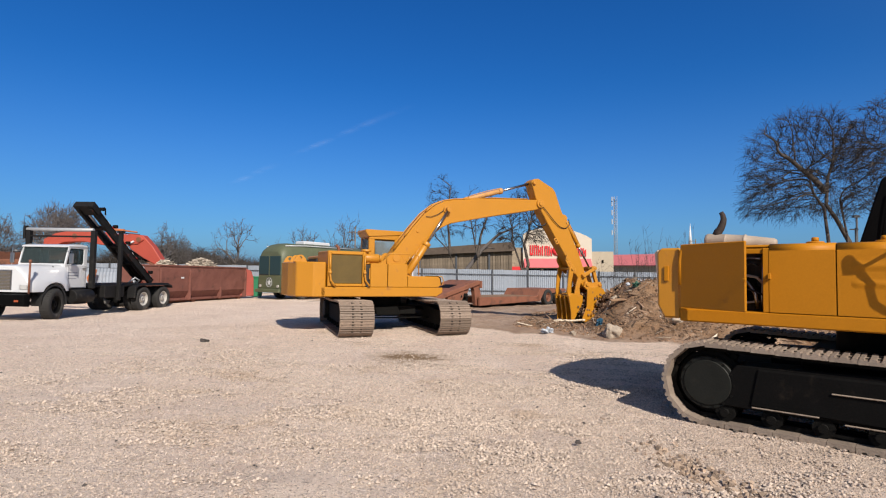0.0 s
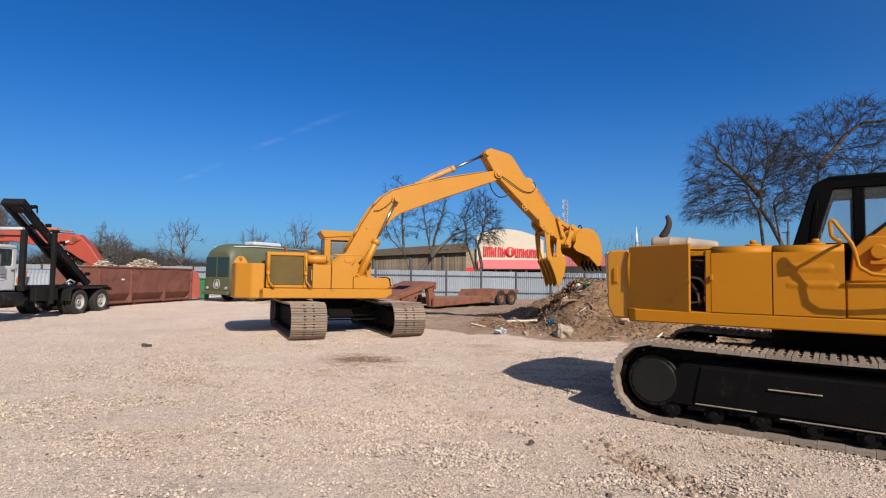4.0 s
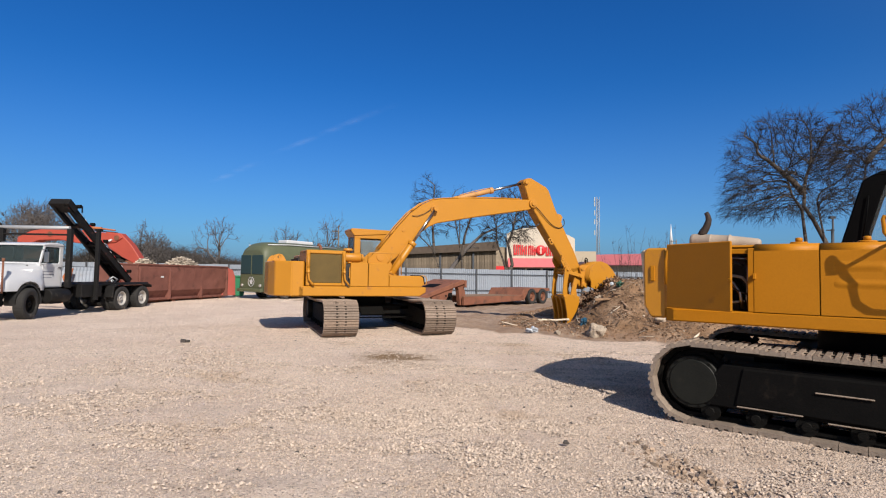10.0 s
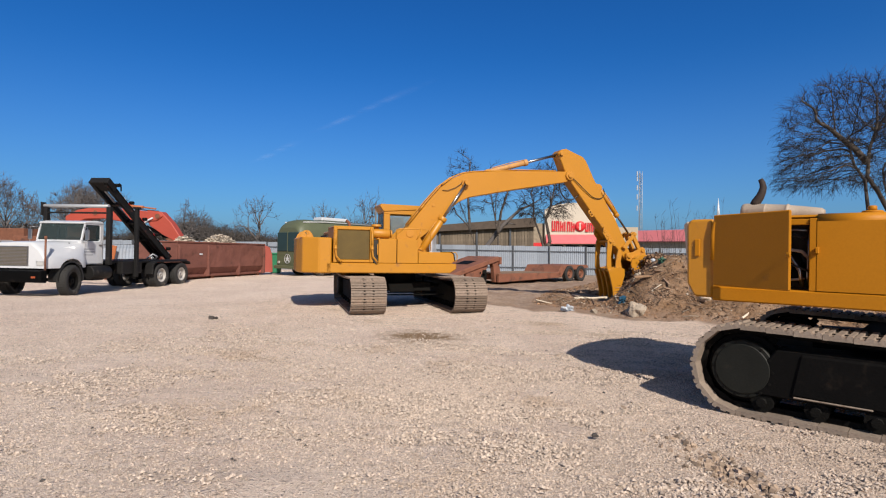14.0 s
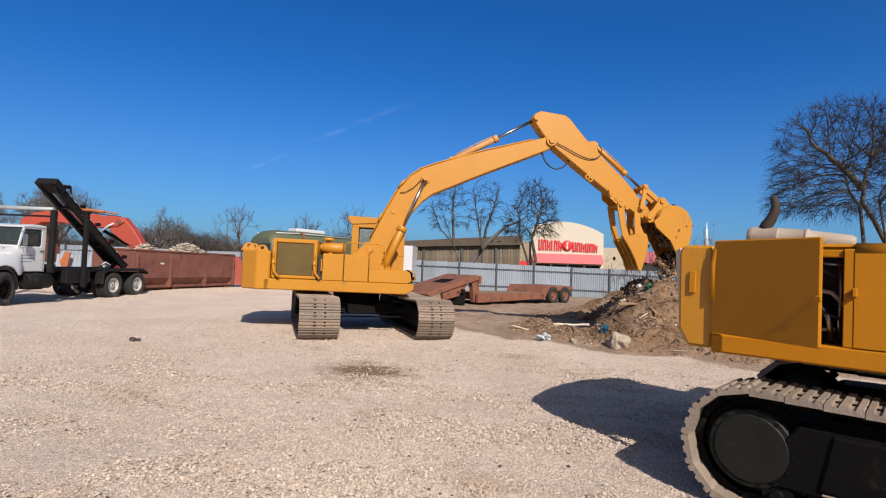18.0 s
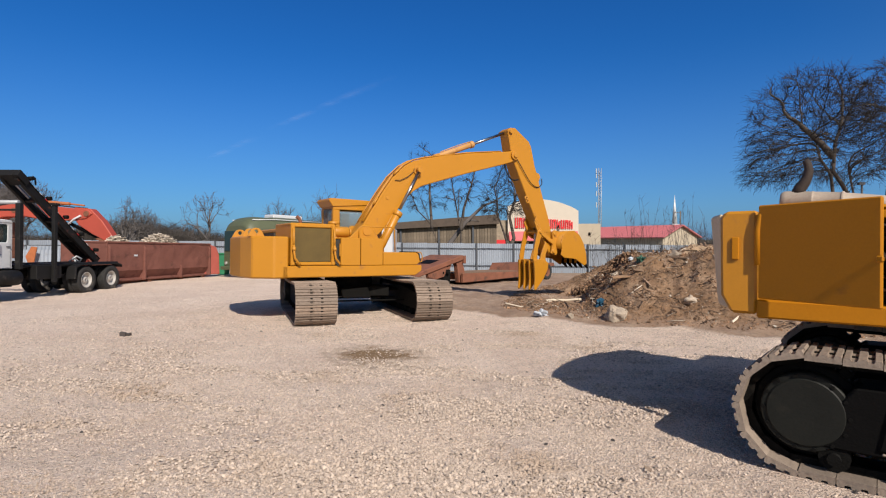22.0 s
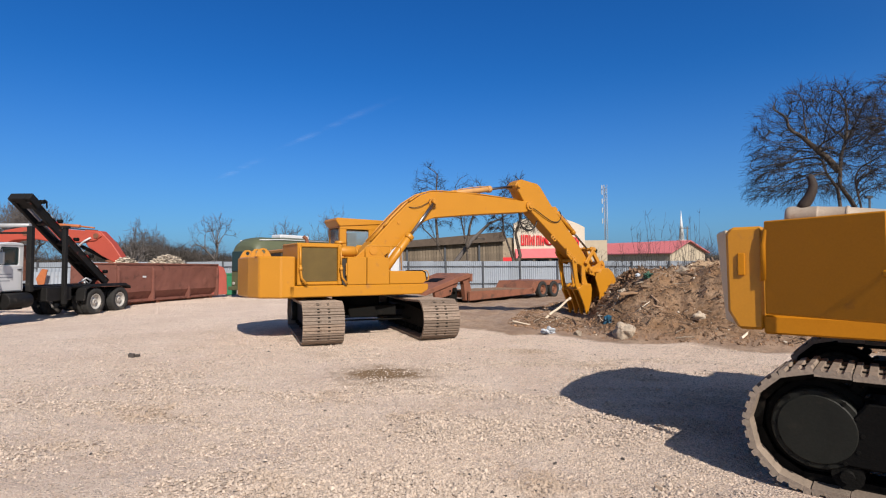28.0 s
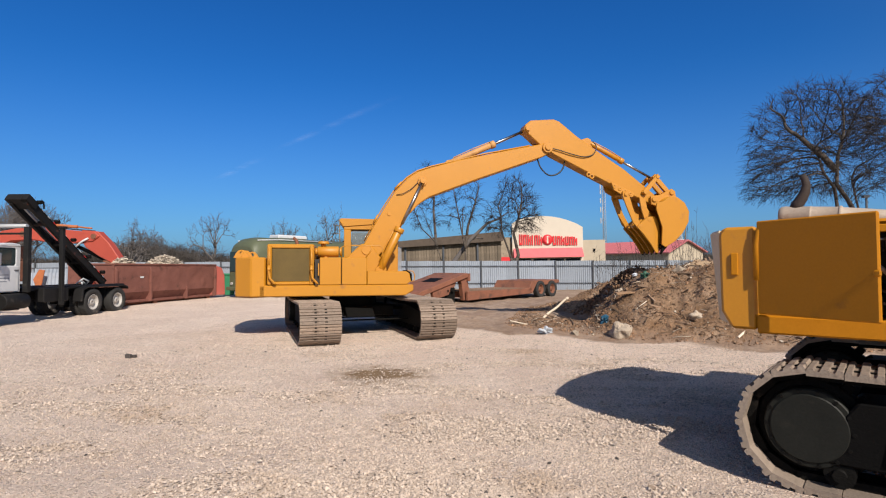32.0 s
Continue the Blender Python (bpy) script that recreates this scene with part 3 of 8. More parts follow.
def build_digger():
    ux = digger
    for side in (-1, 1):
        m = pose(TOFF[0], TOFF[1], 0, 0, 0, TRACK_YAW + 180) @ pose(0, side * 1.33, 0)
        add_track(ux, m, 4.85, 0.95, 0.20, 0.88, STEEL_DARK, GREASE, 1 if side > 0 else -1, 7)
    bm = new_bm()
    box(bm, -0.62, 0.62, -0.95, 0.95, 0.46, 0.72)
    prism(bm, [(-1.15, 0.48), (1.15, 0.48), (0.8, 0.7), (-0.8, 0.7)], -0.35, 0.35)
    for x in (-0.30, 0.34):
        tube(bm, [(x, -1.35, 0.62), (x, 1.35, 0.62)], 0.05, 8)
    cyl(bm, (0, 0, 0.7), (0, 0, 1.06), 0.62, 32)
    for x in (-0.9, 0.0, 0.8):
        box(bm, x - 0.03, x + 0.03, -1.3, 1.3, 0.36, 0.40)
    part("car_body", bm, GREASE, ux, "oily black undercarriage centre with turntable", bevel=0.02, m=pose(TOFF[0] * 0.3, TOFF[1] * 0.3, 0, 0, 0, TRACK_YAW))

    # upper works
    bm = new_bm()
    prism(bm, [(-2.12, 1.00), (1.36, 1.00), (1.56, 1.12), (1.56, 1.27), (-2.12, 1.27)], -1.38, 1.38)
    prism(bm, [(-0.3, 1.28), (1.0, 1.28), (0.95, 1.75), (0.55, 2.32), (0.30, 2.32), (-0.3, 1.75)], -0.40, -0.32)
    prism(bm, [(-0.3, 1.28), (1.0, 1.28), (0.95, 1.75), (0.55, 2.32), (0.30, 2.32), (-0.3, 1.75)], 0.32, 0.40)
    upper = part("upper_frame", bm, YELLOW, ux, "yellow slewing deck", bevel=0.02)
    # counterweight: chamfered block behind the radiator
    bm = new_bm()
    prism(bm, [(-1.98, -1.38), (-2.31, -1.38), (-2.72, -1.06), (-2.83, -0.5), (-2.83, 0.5), (-2.72, 1.06), (-2.31, 1.38), (-1.98, 1.38)], 0.99, 1.94, axis="z")
    part("counterweight", bm, YELLOW, upper, "yellow slab-sided counterweight", bevel=0.03)
    for y in (-0.95, -0.42, 0.55):
        bm = new_bm()
        arc = [(0.045 * math.sin(radians(q)), 0.11 + 0.045 * math.cos(radians(q))) for q in range(0, 181, 20)]
        for side in (1, -1):
            edge = [(0, 0), (0.19, 0), (0.13, 0.12), (0.07, 0.185), (0, 0.20)] + arc
            prism(bm, [(-2.60 + side * px, 1.935 + pz) for px, pz in edge][::side], y - 0.03, y + 0.03)
        part("lifting_eye", bm, YELLOW_OLD, upper, bevel=0.008)
    # radiator housing: frame of posts round a dull brown screen
    bm = new_bm()
    box(bm, -1.94, -1.84, -1.40, -0.2, 1.28, 2.24)
    box(bm, -0.96, -0.86, -1.40, -0.2, 1.28, 2.24)
    box(bm, -1.94, -0.86, -1.36, -0.2, 2.16, 2.26)
    box(bm, -1.94, -0.86, -1.36, -0.2, 1.28, 1.36)
    part("radiator_frame", bm, YELLOW, upper, bevel=0.02)
    bm = new_bm()
    box(bm, -1.83, -0.97, -1.33, -1.30, 1.37, 2.15)
    part("radiator_screen", bm, SCREEN, upper, "dusty brown mesh screen")
    for x in (-1.89, -0.91):
        bm = new_bm()
        tube(bm, [(x, -1.45, 1.75), (x, -1.47, 1.6), (x + 0.02, -1.47, 1.45), (x + 0.12, -1.46, 1.33), (x + 0.15, -1.44, 1.30)], 0.028, 8)
        tube(bm, [(x, -1.43, 2.15), (x, -1.45, 1.9), (x, -1.45, 1.7)], 0.022, 8)
        cyl(bm, (x, -1.46, 1.62), (x, -1.46, 1.70), 0.042, 10)
        part("drain_pipe", bm, YELLOW_OLD, upper)
    # engine deck and panels
    # the bays are solid blocks, their inner shade put into the dark colour
    bm = new_bm()
    box(bm, -0.84, 0.40, -1.30, -0.42, 1.27, 1.90)
    box(bm, -1.98, -0.6, -0.2, 1.33, 1.27, 2.05)
    part("engine_bay", bm, DARKIN, upper, "shadowed engine compartment")
    bm = new_bm()
    box(bm, -1.9, -0.62, -0.15, 1.35, 2.05, 2.16)
    part("engine_hood", bm, YELLOW, upper, bevel=0.03)
    for x0, x1 in ((-0.72, -0.215), (-0.195, 0.405)):
        bm = new_bm()
        box(bm, x0, x1, -1.385, -1.31, 1.275, 1.94)
        box(bm, x0, x1, -1.31, -0.42, 1.90, 1.935)
        part("side_panel", bm, YELLOW, upper, bevel=0.012)
    bm = new_bm()
    box(bm, -0.76, -0.735, -1.39, -1.36, 1.50, 1.80)
    part("panel_hinge", bm, YELLOW_OLD, upper)
    bm = new_bm()
    prism(bm, [(0.42, 1.275), (1.40, 1.275), (1.50, 1.35), (1.46, 1.55), (1.38, 1.60), (0.42, 1.60)], -1.385, -0.44)
    part("tool_box", bm, YELLOW, upper, bevel=0.015)
    bm = new_bm()
    prism(bm, [(0.42, 1.275), (1.40, 1.275), (1.50, 1.35), (1.46, 1.55), (0.42, 1.60)], 0.44, 1.38)
    part("step_box", bm, YELLOW, upper, bevel=0.015)
    # lamp and guard on the front corner
    bm = new_bm()
    tube(bm, [(1.46, -1.33, 1.34), (1.58, -1.33, 1.36), (1.60, -1.33, 1.50), (1.55, -1.33, 1.60), (1.40, -1.33, 1.61)], 0.014, 6)
    part("lamp_guard", bm, YELLOW, upper)
    bm = new_bm()
    cyl(bm, (1.44, -1.2, 1.46), (1.53, -1.2, 1.46), 0.09, 16)
    part("work_lamp", bm, BLACK, upper, "round black work lamp")
    bm = new_bm()
    prism(bm, [(1.385, 1.605), (1.475, 1.555), (1.515, 1.36), (1.53, 1.36), (1.495, 1.57), (1.39, 1.625)], -1.36, -0.46)
    part("lamp_plate", bm, BLACK, upper, "black front plate behind the lamp", bevel=0.004)
    # muffler with caps, exhaust elbow
    bm = new_bm()
    cyl(bm, (-0.80, -0.75, 2.10), (-0.28, -0.75, 2.10), 0.135, 20)
    cyl(bm, (-0.26, -0.75, 2.10), (-0.21, -0.75, 2.10), 0.11, 20)
    cyl(bm, (-0.86, -0.75, 2.10), (-0.80, -0.75, 2.10), 0.09, 16)
    cyl(bm, (-0.60, -0.75, 1.9), (-0.60, -0.75, 2.0), 0.06, 12)
    part("air_cleaner", bm, YELLOW_OLD, upper, bevel=0.01)
    bm = new_bm()
    cyl(bm, (-0.66, -0.75, 2.22), (-0.66, -0.75, 2.30), 0.06, 14)
    cyl(bm, (-0.66, -0.75, 2.29), (-0.66, -0.75, 2.36), 0.15, 20, 0.13)
    part("intake_cap", bm, YELLOW_OLD, upper, bevel=0.01)
    bm = new_bm()
    tube(bm, [(-1.35, -0.3, 2.15), (-1.35, -0.3, 2.34), (-1.38, -0.3, 2.42), (-1.45, -0.3, 2.47)], 0.045, 10)
    part("exhaust_pipe", bm, RUST, upper, "rusty exhaust elbow")
    bm = new_bm()
    cyl(bm, (-1.62, -0.5, 2.15), (-1.62, -0.5, 2.21), 0.06, 12)
    part("filler_cap", bm, YELLOW, upper)
    # cab
    cx0, cx1, cy0, cy1, cz0, cz1 = -0.16, 1.35, 0.50, 1.36, 1.27, 3.0
    cab = part("cab", cab_shell(cx0, cx1, cy0, cy1, cz0, cz1), YELLOW, upper, "flat-roofed yellow operator cab", bevel=0.012)
    bm = new_bm()
    prism(bm, [(cx0 - 0.13, cz1 + 0.0), (cx0 - 0.10, cz1 + 0.07), (cx1 + 0.05, cz1 + 0.05), (cx1 + 0.05, cz1 - 0.04), (cx0 + 0.05, cz1 - 0.16), (cx0 - 0.02, cz1 - 0.16)], cy0 - 0.03, cy1 + 0.03)
    part("cab_roof", bm, YELLOW, upper, bevel=0.015)
    for nm, b in (("rear_window", (cx0 + 0.01, cx0 + 0.02, cy0 + 0.1, cy1 - 0.1, 2.15, cz1 - 0.22)), ("side_window", (cx0 + 0.22, cx0 + 0.85, cy0 + 0.01, cy0 + 0.02, 2.02, cz1 - 0.28)),
                  ("side_window", (cx0 + 0.22, cx0 + 0.85, cy1 - 0.02, cy1 - 0.01, 2.02, cz1 - 0.28)), ("windscreen", (cx1 - 0.02, cx1 - 0.01, cy0 + 0.1, cy1 - 0.1, 1.8, cz1 - 0.2))):
        bm = new_bm()
        box(bm, *b)
        part(nm, bm, GLASS, upper, "dusty glass pane")
    bm = new_bm()
    box(bm, 0.25, 0.75, 0.7, 1.15, 1.6, 1.75)
    box(bm, 0.22, 0.32, 0.7, 1.15, 1.75, 2.25)
    part("operator_seat", bm, BLACK, upper, "black vinyl seat", bevel=0.03)
    # handrails by the boom foot
    for pts in ([(-0.20, -1.25, 1.93), (-0.20, -1.25, 2.20), (-0.10, -1.25, 2.24), (0.70, -1.25, 2.24), (0.80, -1.25, 2.2), (0.82, -1.25, 1.62)], [(0.38, -1.25, 1.93), (0.50, -1.25, 2.1), (0.52, -1.25, 2.24)]):
        bm = new_bm()
        tube(bm, pts, 0.016, 6)
        part("handrail", bm, YELLOW, upper)

    # boom
    top = [(-0.25, -0.05), (-0.16, 0.06), (0.27, 0.33), (0.92, 0.72), (1.45, 1.0), (1.95, 1.15), (2.3, 1.17), (2.65, 1.10), (3.41, 0.92), (4.88, 0.47), (5.75, 0.19), (5.98, 0.13), (6.08, 0.04)]
    low = [(6.08, -0.10), (5.95, -0.17), (5.65, -0.16), (3.75, 0.18), (2.6, 0.36), (2.2, 0.42), (1.86, 0.39), (1.47, 0.27), (1.04, 0.04), (0.5, -0.2), (0.1, -0.32), (-0.18, -0.2)]
    bm = new_bm()
    prism(bm, top + low, -0.27, 0.27)
    boom = part("boom", bm, YELLOW, ux, "yellow gooseneck boom", bevel=0.02)
    def pin(name, x, z, y0, y1, r):
        bm = new_bm()
        cyl(bm, (x, y0, z), (x, y1, z), r, 20)
        part(name, bm, YELLOW_OLD, boom, bevel=0.006)
    pin("foot_pin", 0, 0, -0.42, 0.42, 0.12)
    pin("stick_pin", L1, 0, -0.38, 0.38, 0.085)
    for sgn in (-1, 1):
        pin("ram_boss", KPIN[0], KPIN[1], sgn * 0.27, sgn * 0.31, 0.13)
        pin("stick_boss", L1, 0, sgn * 0.27, sgn * 0.335, 0.15)
        bm = new_bm()
        prism(bm, [(JPIN[0] - 0.2, 0.80), (JPIN[0] + 0.22, 0.70), (JPIN[0] + 0.06, JPIN[1] + 0.07), (JPIN[0] - 0.06, JPIN[1] + 0.07)], sgn * 0.115 - 0.025, sgn * 0.115 + 0.025)
        part("ram_lug", bm, YELLOW_OLD, boom, bevel=0.006)
    pin("side_boss", 1.02, 0.55, -0.29, -0.27, 0.05)
    for dy in (-0.20, -0.13, 0.13):
        bm = new_bm()
        tube(bm, [(0.1, dy, 0.26), (0.55, dy, 0.54), (0.92, dy, 0.755), (1.45, dy, 1.035), (1.95, dy, 1.185), (2.3, dy, 1.205), (2.7, dy, 1.13), (4.2, dy, 0.725), (5.5, dy, 0.30)], 0.018, 6)
        part("hydraulic_line", bm, YELLOW_OLD, boom)
    for p, q in (((0.55, 0.55), (0.75, 0.67)), ((1.5, 1.06), (1.75, 1.14))):
        bm = new_bm()
        tube(bm, [(p[0], -0.26, p[1]), (q[0], -0.26, q[1])], 0.03, 8)
        part("line_clamp", bm, YELLOW_OLD, boom)
    bm = new_bm()
    tube(bm, [(1.45, -0.29, 0.90), (1.6, -0.31, 0.84), (1.85, -0.31, 0.84), (2.1, -0.31, 0.90), (2.2, -0.30, 0.98)], 0.010, 6)
    part("grease_hose", bm, HOSE, boom, "thin black grease hose")
    bm = new_bm()
    tube(bm, glide([(5.55, -0.1, -0.12), (5.50, -0.12, -0.42), (5.60, -0.12, -0.70), (5.84, -0.12, -0.80), (6.08, -0.12, -0.74), (6.28, -0.1, -0.55)]), 0.022, 8)
    part("hose_loop", bm, HOSE, boom, "slack black hydraulic hose")

    # stick with rigid claw thumb
    bm = new_bm()
    prism(bm, [(-0.82, 0.20), (-0.83, 0.36), (-0.74, 0.53), (-0.12, 0.87), (0.06, 0.88), (0.7, 0.72), (1.8, 0.54), (2.4, 0.46), (3.5, 0.20), (3.72, 0.12), (3.75, -0.06), (3.6, -0.13), (2.9, -0.14), (1.44, -0.11), (0.3, -0.07), (-0.2, 0.0)], -0.22, 0.22)
    stick = part("stick", bm, YELLOW, ux, "yellow dipper arm", bevel=0.02)
    for x, z, w, r in ((BPIN[0], BPIN[1], 0.30, 0.07), (L2, 0, 0.36, 0.085), (LPIN[0], LPIN[1], 0.34, 0.075)):
        bm = new_bm()
        cyl(bm, (x, -w, z), (x, w, z), r, 16)
        part("stick_pin", bm, YELLOW_OLD, stick, bevel=0.006)
    bm = new_bm()
    prism(bm, [(CPIN[0] - 0.30, 0.64), (CPIN[0] + 0.25, 0.58), (CPIN[0] + 0.06, CPIN[1] + 0.06), (CPIN[0] - 0.06, CPIN[1] + 0.06)], -0.12, 0.12)
    part("ram_lug", bm, YELLOW_OLD, stick, bevel=0.006)
    for x, w in ((1.45, -0.17), (1.56, -0.18)):
        bm = new_bm()
        lathe(bm, [(0.075, -0.035), (0.075, 0.035), (0.035, 0.035), (0.035, -0.035)], 18)
        part("lifting_ring", bm, YELLOW_OLD, stick, m=pose(x, -0.235, w))
    bm = new_bm()
    tube(bm, glide([(0.0, -0.24, 0.18), (0.12, -0.26, 0.06), (0.4, -0.27, 0.10), (0.8, -0.27, 0.16), (1.15, -0.26, 0.26), (1.36, -0.25, 0.46), (1.36, -0.22, 0.70), (1.2, -0.2, 0.80)]), 0.015, 6)
    part("hydraulic_hose", bm, HOSE, stick, "black rubber hose")
    # thumb: slotted bracket, arms, pale stay, ears and four curved tines
    for y in (-0.25, 0.25):
        bm = new_bm()
        prism(bm, [(2.16, -0.08), (2.94, -0.08), (2.96, -0.20), (2.74, -0.30), (2.32, -0.26)], y - 0.03, y + 0.03)
        bracket = part("thumb_bracket", bm, YELLOW_OLD, stick, bevel=0.008)
        for x in (2.30, 2.48, 2.66, 2.84):
            bm = new_bm()
            lathe(bm, [(0.055, -0.04), (0.055, 0.04), (0.028, 0.04), (0.028, -0.04)], 14)
            part("bracket_hole", bm, YELLOW, bracket, m=pose(x, y, -0.16))
        bm = new_bm()
        prism(bm, [(2.56, -0.20), (2.70, -0.16), (2.84, -0.28), (3.10, -0.58), (3.46, -0.86), (3.40, -1.00), (3.22, -0.92), (2.90, -0.62), (2.62, -0.34)], y * 1.3 - 0.025, y * 1.3 + 0.025)
        part("thumb_arm", bm, YELLOW, stick, bevel=0.008)
        bm = new_bm()
        prism(bm, [(3.14, -0.10), (3.36, -0.10), (3.52, -0.32), (3.76, -0.46), (3.80, -0.58), (3.60, -0.70), (3.34, -0.40)], y * 0.9 - 0.03, y * 0.9 + 0.03)
        part("thumb_ear", bm, YELLOW_OLD, stick, bevel=0.008)
    bm = new_bm()
    cyl(bm, (2.68, -0.40, -0.24), (2.68, 0.40, -0.24), 0.055, 14)
    part("thumb_pin", bm, YELLOW_OLD, stick)
    bm = new_bm()
    box(bm, -0.02, 1.02, -0.035, 0.035, -0.012, 0.012, pose(2.70, -0.10, -0.26, 0, 34, 0))
    part("thumb_stay", bm, PALEGREY_STEEL, stick, "pale bare steel stay", bevel=0.004)
    bm = new_bm()
    cyl(bm, (3.62, -0.42, -0.62), (3.62, 0.42, -0.62), 0.07, 14)
    cyl(bm, (3.42, -0.42, -0.92), (3.42, 0.42, -0.92), 0.055, 14)
    part("thumb_shaft", bm, YELLOW_OLD, stick)
    for y in (-0.36, -0.12, 0.12, 0.36):
        bm = new_bm()
        prism(bm, [(3.34, -1.00), (3.42, -0.80), (3.56, -0.58), (3.76, -0.47), (3.92, -0.60), (4.10, -0.92), (4.25, -1.44), (4.17, -1.46), (3.92, -1.28), (3.62, -1.12)], y - 0.05, y + 0.05)
        for v in bm.verts:
            k = min(max((-v.co.z - 0.9) / 0.55, 0), 1)
            v.co.y = y * (1 + 0.10 * k) + (v.co.y - y) * (1 - 0.55 * k)
        part("thumb_tine", bm, YELLOW, stick, "yellow claw tine, paint worn at the tip", bevel=0.012)

    # bucket
    prof = [(0.10, 0.12), (-0.02, 0.30), (0.0, 0.58), (0.18, 0.80), (0.45, 0.92), (0.75, 0.87), (1.05, 0.66), (1.28, 0.38), (1.43, 0.06)]
    bm = new_bm()
    shell_strip(bm, prof, 0.56, 0.035)
    bucket = part("bucket", bm, YELLOW, ux, "yellow digging bucket, soil-stained inside", bevel=0.0)
    for y in (-0.57, 0.57):
        bm = new_bm()
        prism(bm, prof + [(1.34, -0.05), (0.85, 0.02), (0.30, -0.12), (0.12, -0.08)], y - 0.022, y + 0.022)
        part("bucket_side", bm, YELLOW, bucket, bevel=0.008)
    bm = new_bm()
    for y in (-0.30, 0.30):
        prism(bm, [(-0.10, -0.10), (0.14, -0.10), (0.30, 0.30), (0.32, 0.86), (0.05, 0.72), (-0.20, 0.70), (-0.28, 0.60), (-0.22, 0.45), (-0.12, 0.2)], y - 0.035, y + 0.035)
    cyl(bm, (0, -0.38, 0), (0, 0.38, 0), 0.08, 14)
    cyl(bm, (P2[0], -0.38, P2[1]), (P2[0], 0.38, P2[1]), 0.07, 14)
    part("bucket_ears", bm, YELLOW_OLD, bucket, bevel=0.008)
    bm = new_bm()
    tube(bm, [(0.20, -0.05, 0.80), (0.15, -0.05, 0.95), (0.22, 0.0, 1.02), (0.33, 0.05, 1.0), (0.36, 0.05, 0.88)], 0.02, 8)
    part("lifting_hook", bm, GREASE, bucket, "dark lifting hook")
    for k in range(5):
        y = -0.48 + 0.24 * k
        bm = new_bm()
        prism(bm, [(1.30, 0.22), (1.44, 0.14), (1.63, -0.06), (1.34, 0.02)], y - 0.045, y + 0.045)
        part("tooth", bm, GREASE, bucket, "worn dark steel tooth", bevel=0.01)
    # links and cylinders; each lies along +x from its base pin
    bm = new_bm()
    for y in (-0.29, 0.29):
        prism(bm, [(-0.08, -0.07), (TLINK + 0.07, -0.06), (TLINK + 0.07, 0.06), (-0.08, 0.07)], y - 0.03, y + 0.03)
    cyl(bm, (TLINK, -0.34, 0), (TLINK, 0.34, 0), 0.06, 14)
    made = {"rocker_link": part("rocker_link", bm, YELLOW_OLD, ux, bevel=0.01)}
    bm = new_bm()
    for y in (-0.17, 0.17):
        prism(bm, [(-0.08, -0.07), (PLINK + 0.07, -0.07), (PLINK + 0.07, 0.07), (-0.08, 0.07)], y - 0.05, y + 0.05)
    made["tie_link"] = part("tie_link", bm, YELLOW_OLD, ux, bevel=0.01)

    def ram(name, barrel, r, rod, rr, ys):
        for i, y in enumerate(ys):
            bm = new_bm()
            cyl(bm, (0.05, y, 0), (barrel, y, 0), r, 20)
            cyl(bm, (barrel - 0.10, y, 0), (barrel + 0.03, y, 0), r * 1.28, 20)
            cyl(bm, (0, y - 0.09, 0), (0, y + 0.09, 0), r * 1.1, 16)
            tube(bm, [(0.2, y - 0.02, r + 0.015), (barrel * 0.6, y - 0.02, r + 0.03), (barrel - 0.08, y, r + 0.015)], 0.016, 6)
            made[f"{name}_barrel{i}"] = part(name + "_cylinder", bm, FADEDRAM if name == "arm" else YELLOW, ux, "dusty faded ram barrel" if name == "arm" else "", bevel=0.006)
            bm = new_bm()
            cyl(bm, (-rod, y, 0), (-0.07, y, 0), rr, 16)
            rod_ob = part(name + "_rod", bm, CHROME, ux, "polished chrome piston rod")
            bm = new_bm()
            cyl(bm, (0, y - 0.07, 0), (0, y + 0.07, 0), rr * 1.7, 16)
            part("rod_eye", bm, YELLOW_OLD, rod_ob)
            made[f"{name}_rod{i}"] = rod_ob
    ram("boom", 1.22, 0.105, 1.3, 0.045, (-0.40, 0.40))
    ram("arm", 1.45, 0.085, 1.6, 0.042, (0.0,))
    ram("bucket", 1.25, 0.07, 1.2, 0.035, (0.0,))
    made.update(upper=upper, boom=boom, stick=stick, bucket=bucket)
    return made


def shell_strip(bm, prof, half, thick):
    """A bent plate along an outline, open on its mouth side."""
    n = len(prof)
    inner = []
    for i, p in enumerate(prof):
        a, b = Vector((*prof[max(i - 1, 0)], 0)), Vector((*prof[min(i + 1, n - 1)], 0))
        d = (b - a).normalized()
        inner.append((p[0] + d.y * thick, p[1] - d.x * thick))
    vs = [[bm.verts.new((p[0], y, p[1])) for p in line] for line in (prof, inner) for y in (-half, half)]
    o0, o1, i0, i1 = vs
    for k in range(n - 1):
        for a, b in ((o0, o1), (i1, i0)):
            bm.faces.new((a[k], a[k + 1], b[k + 1], b[k])).smooth = True
        bm.faces.new((o0[k + 1], o0[k], i0[k], i0[k + 1]))
        bm.faces.new((o1[k], o1[k + 1], i1[k + 1], i1[k]))
    for k in (0, n - 1):
        bm.faces.new((o0[k], o1[k], i1[k], i0[k]))


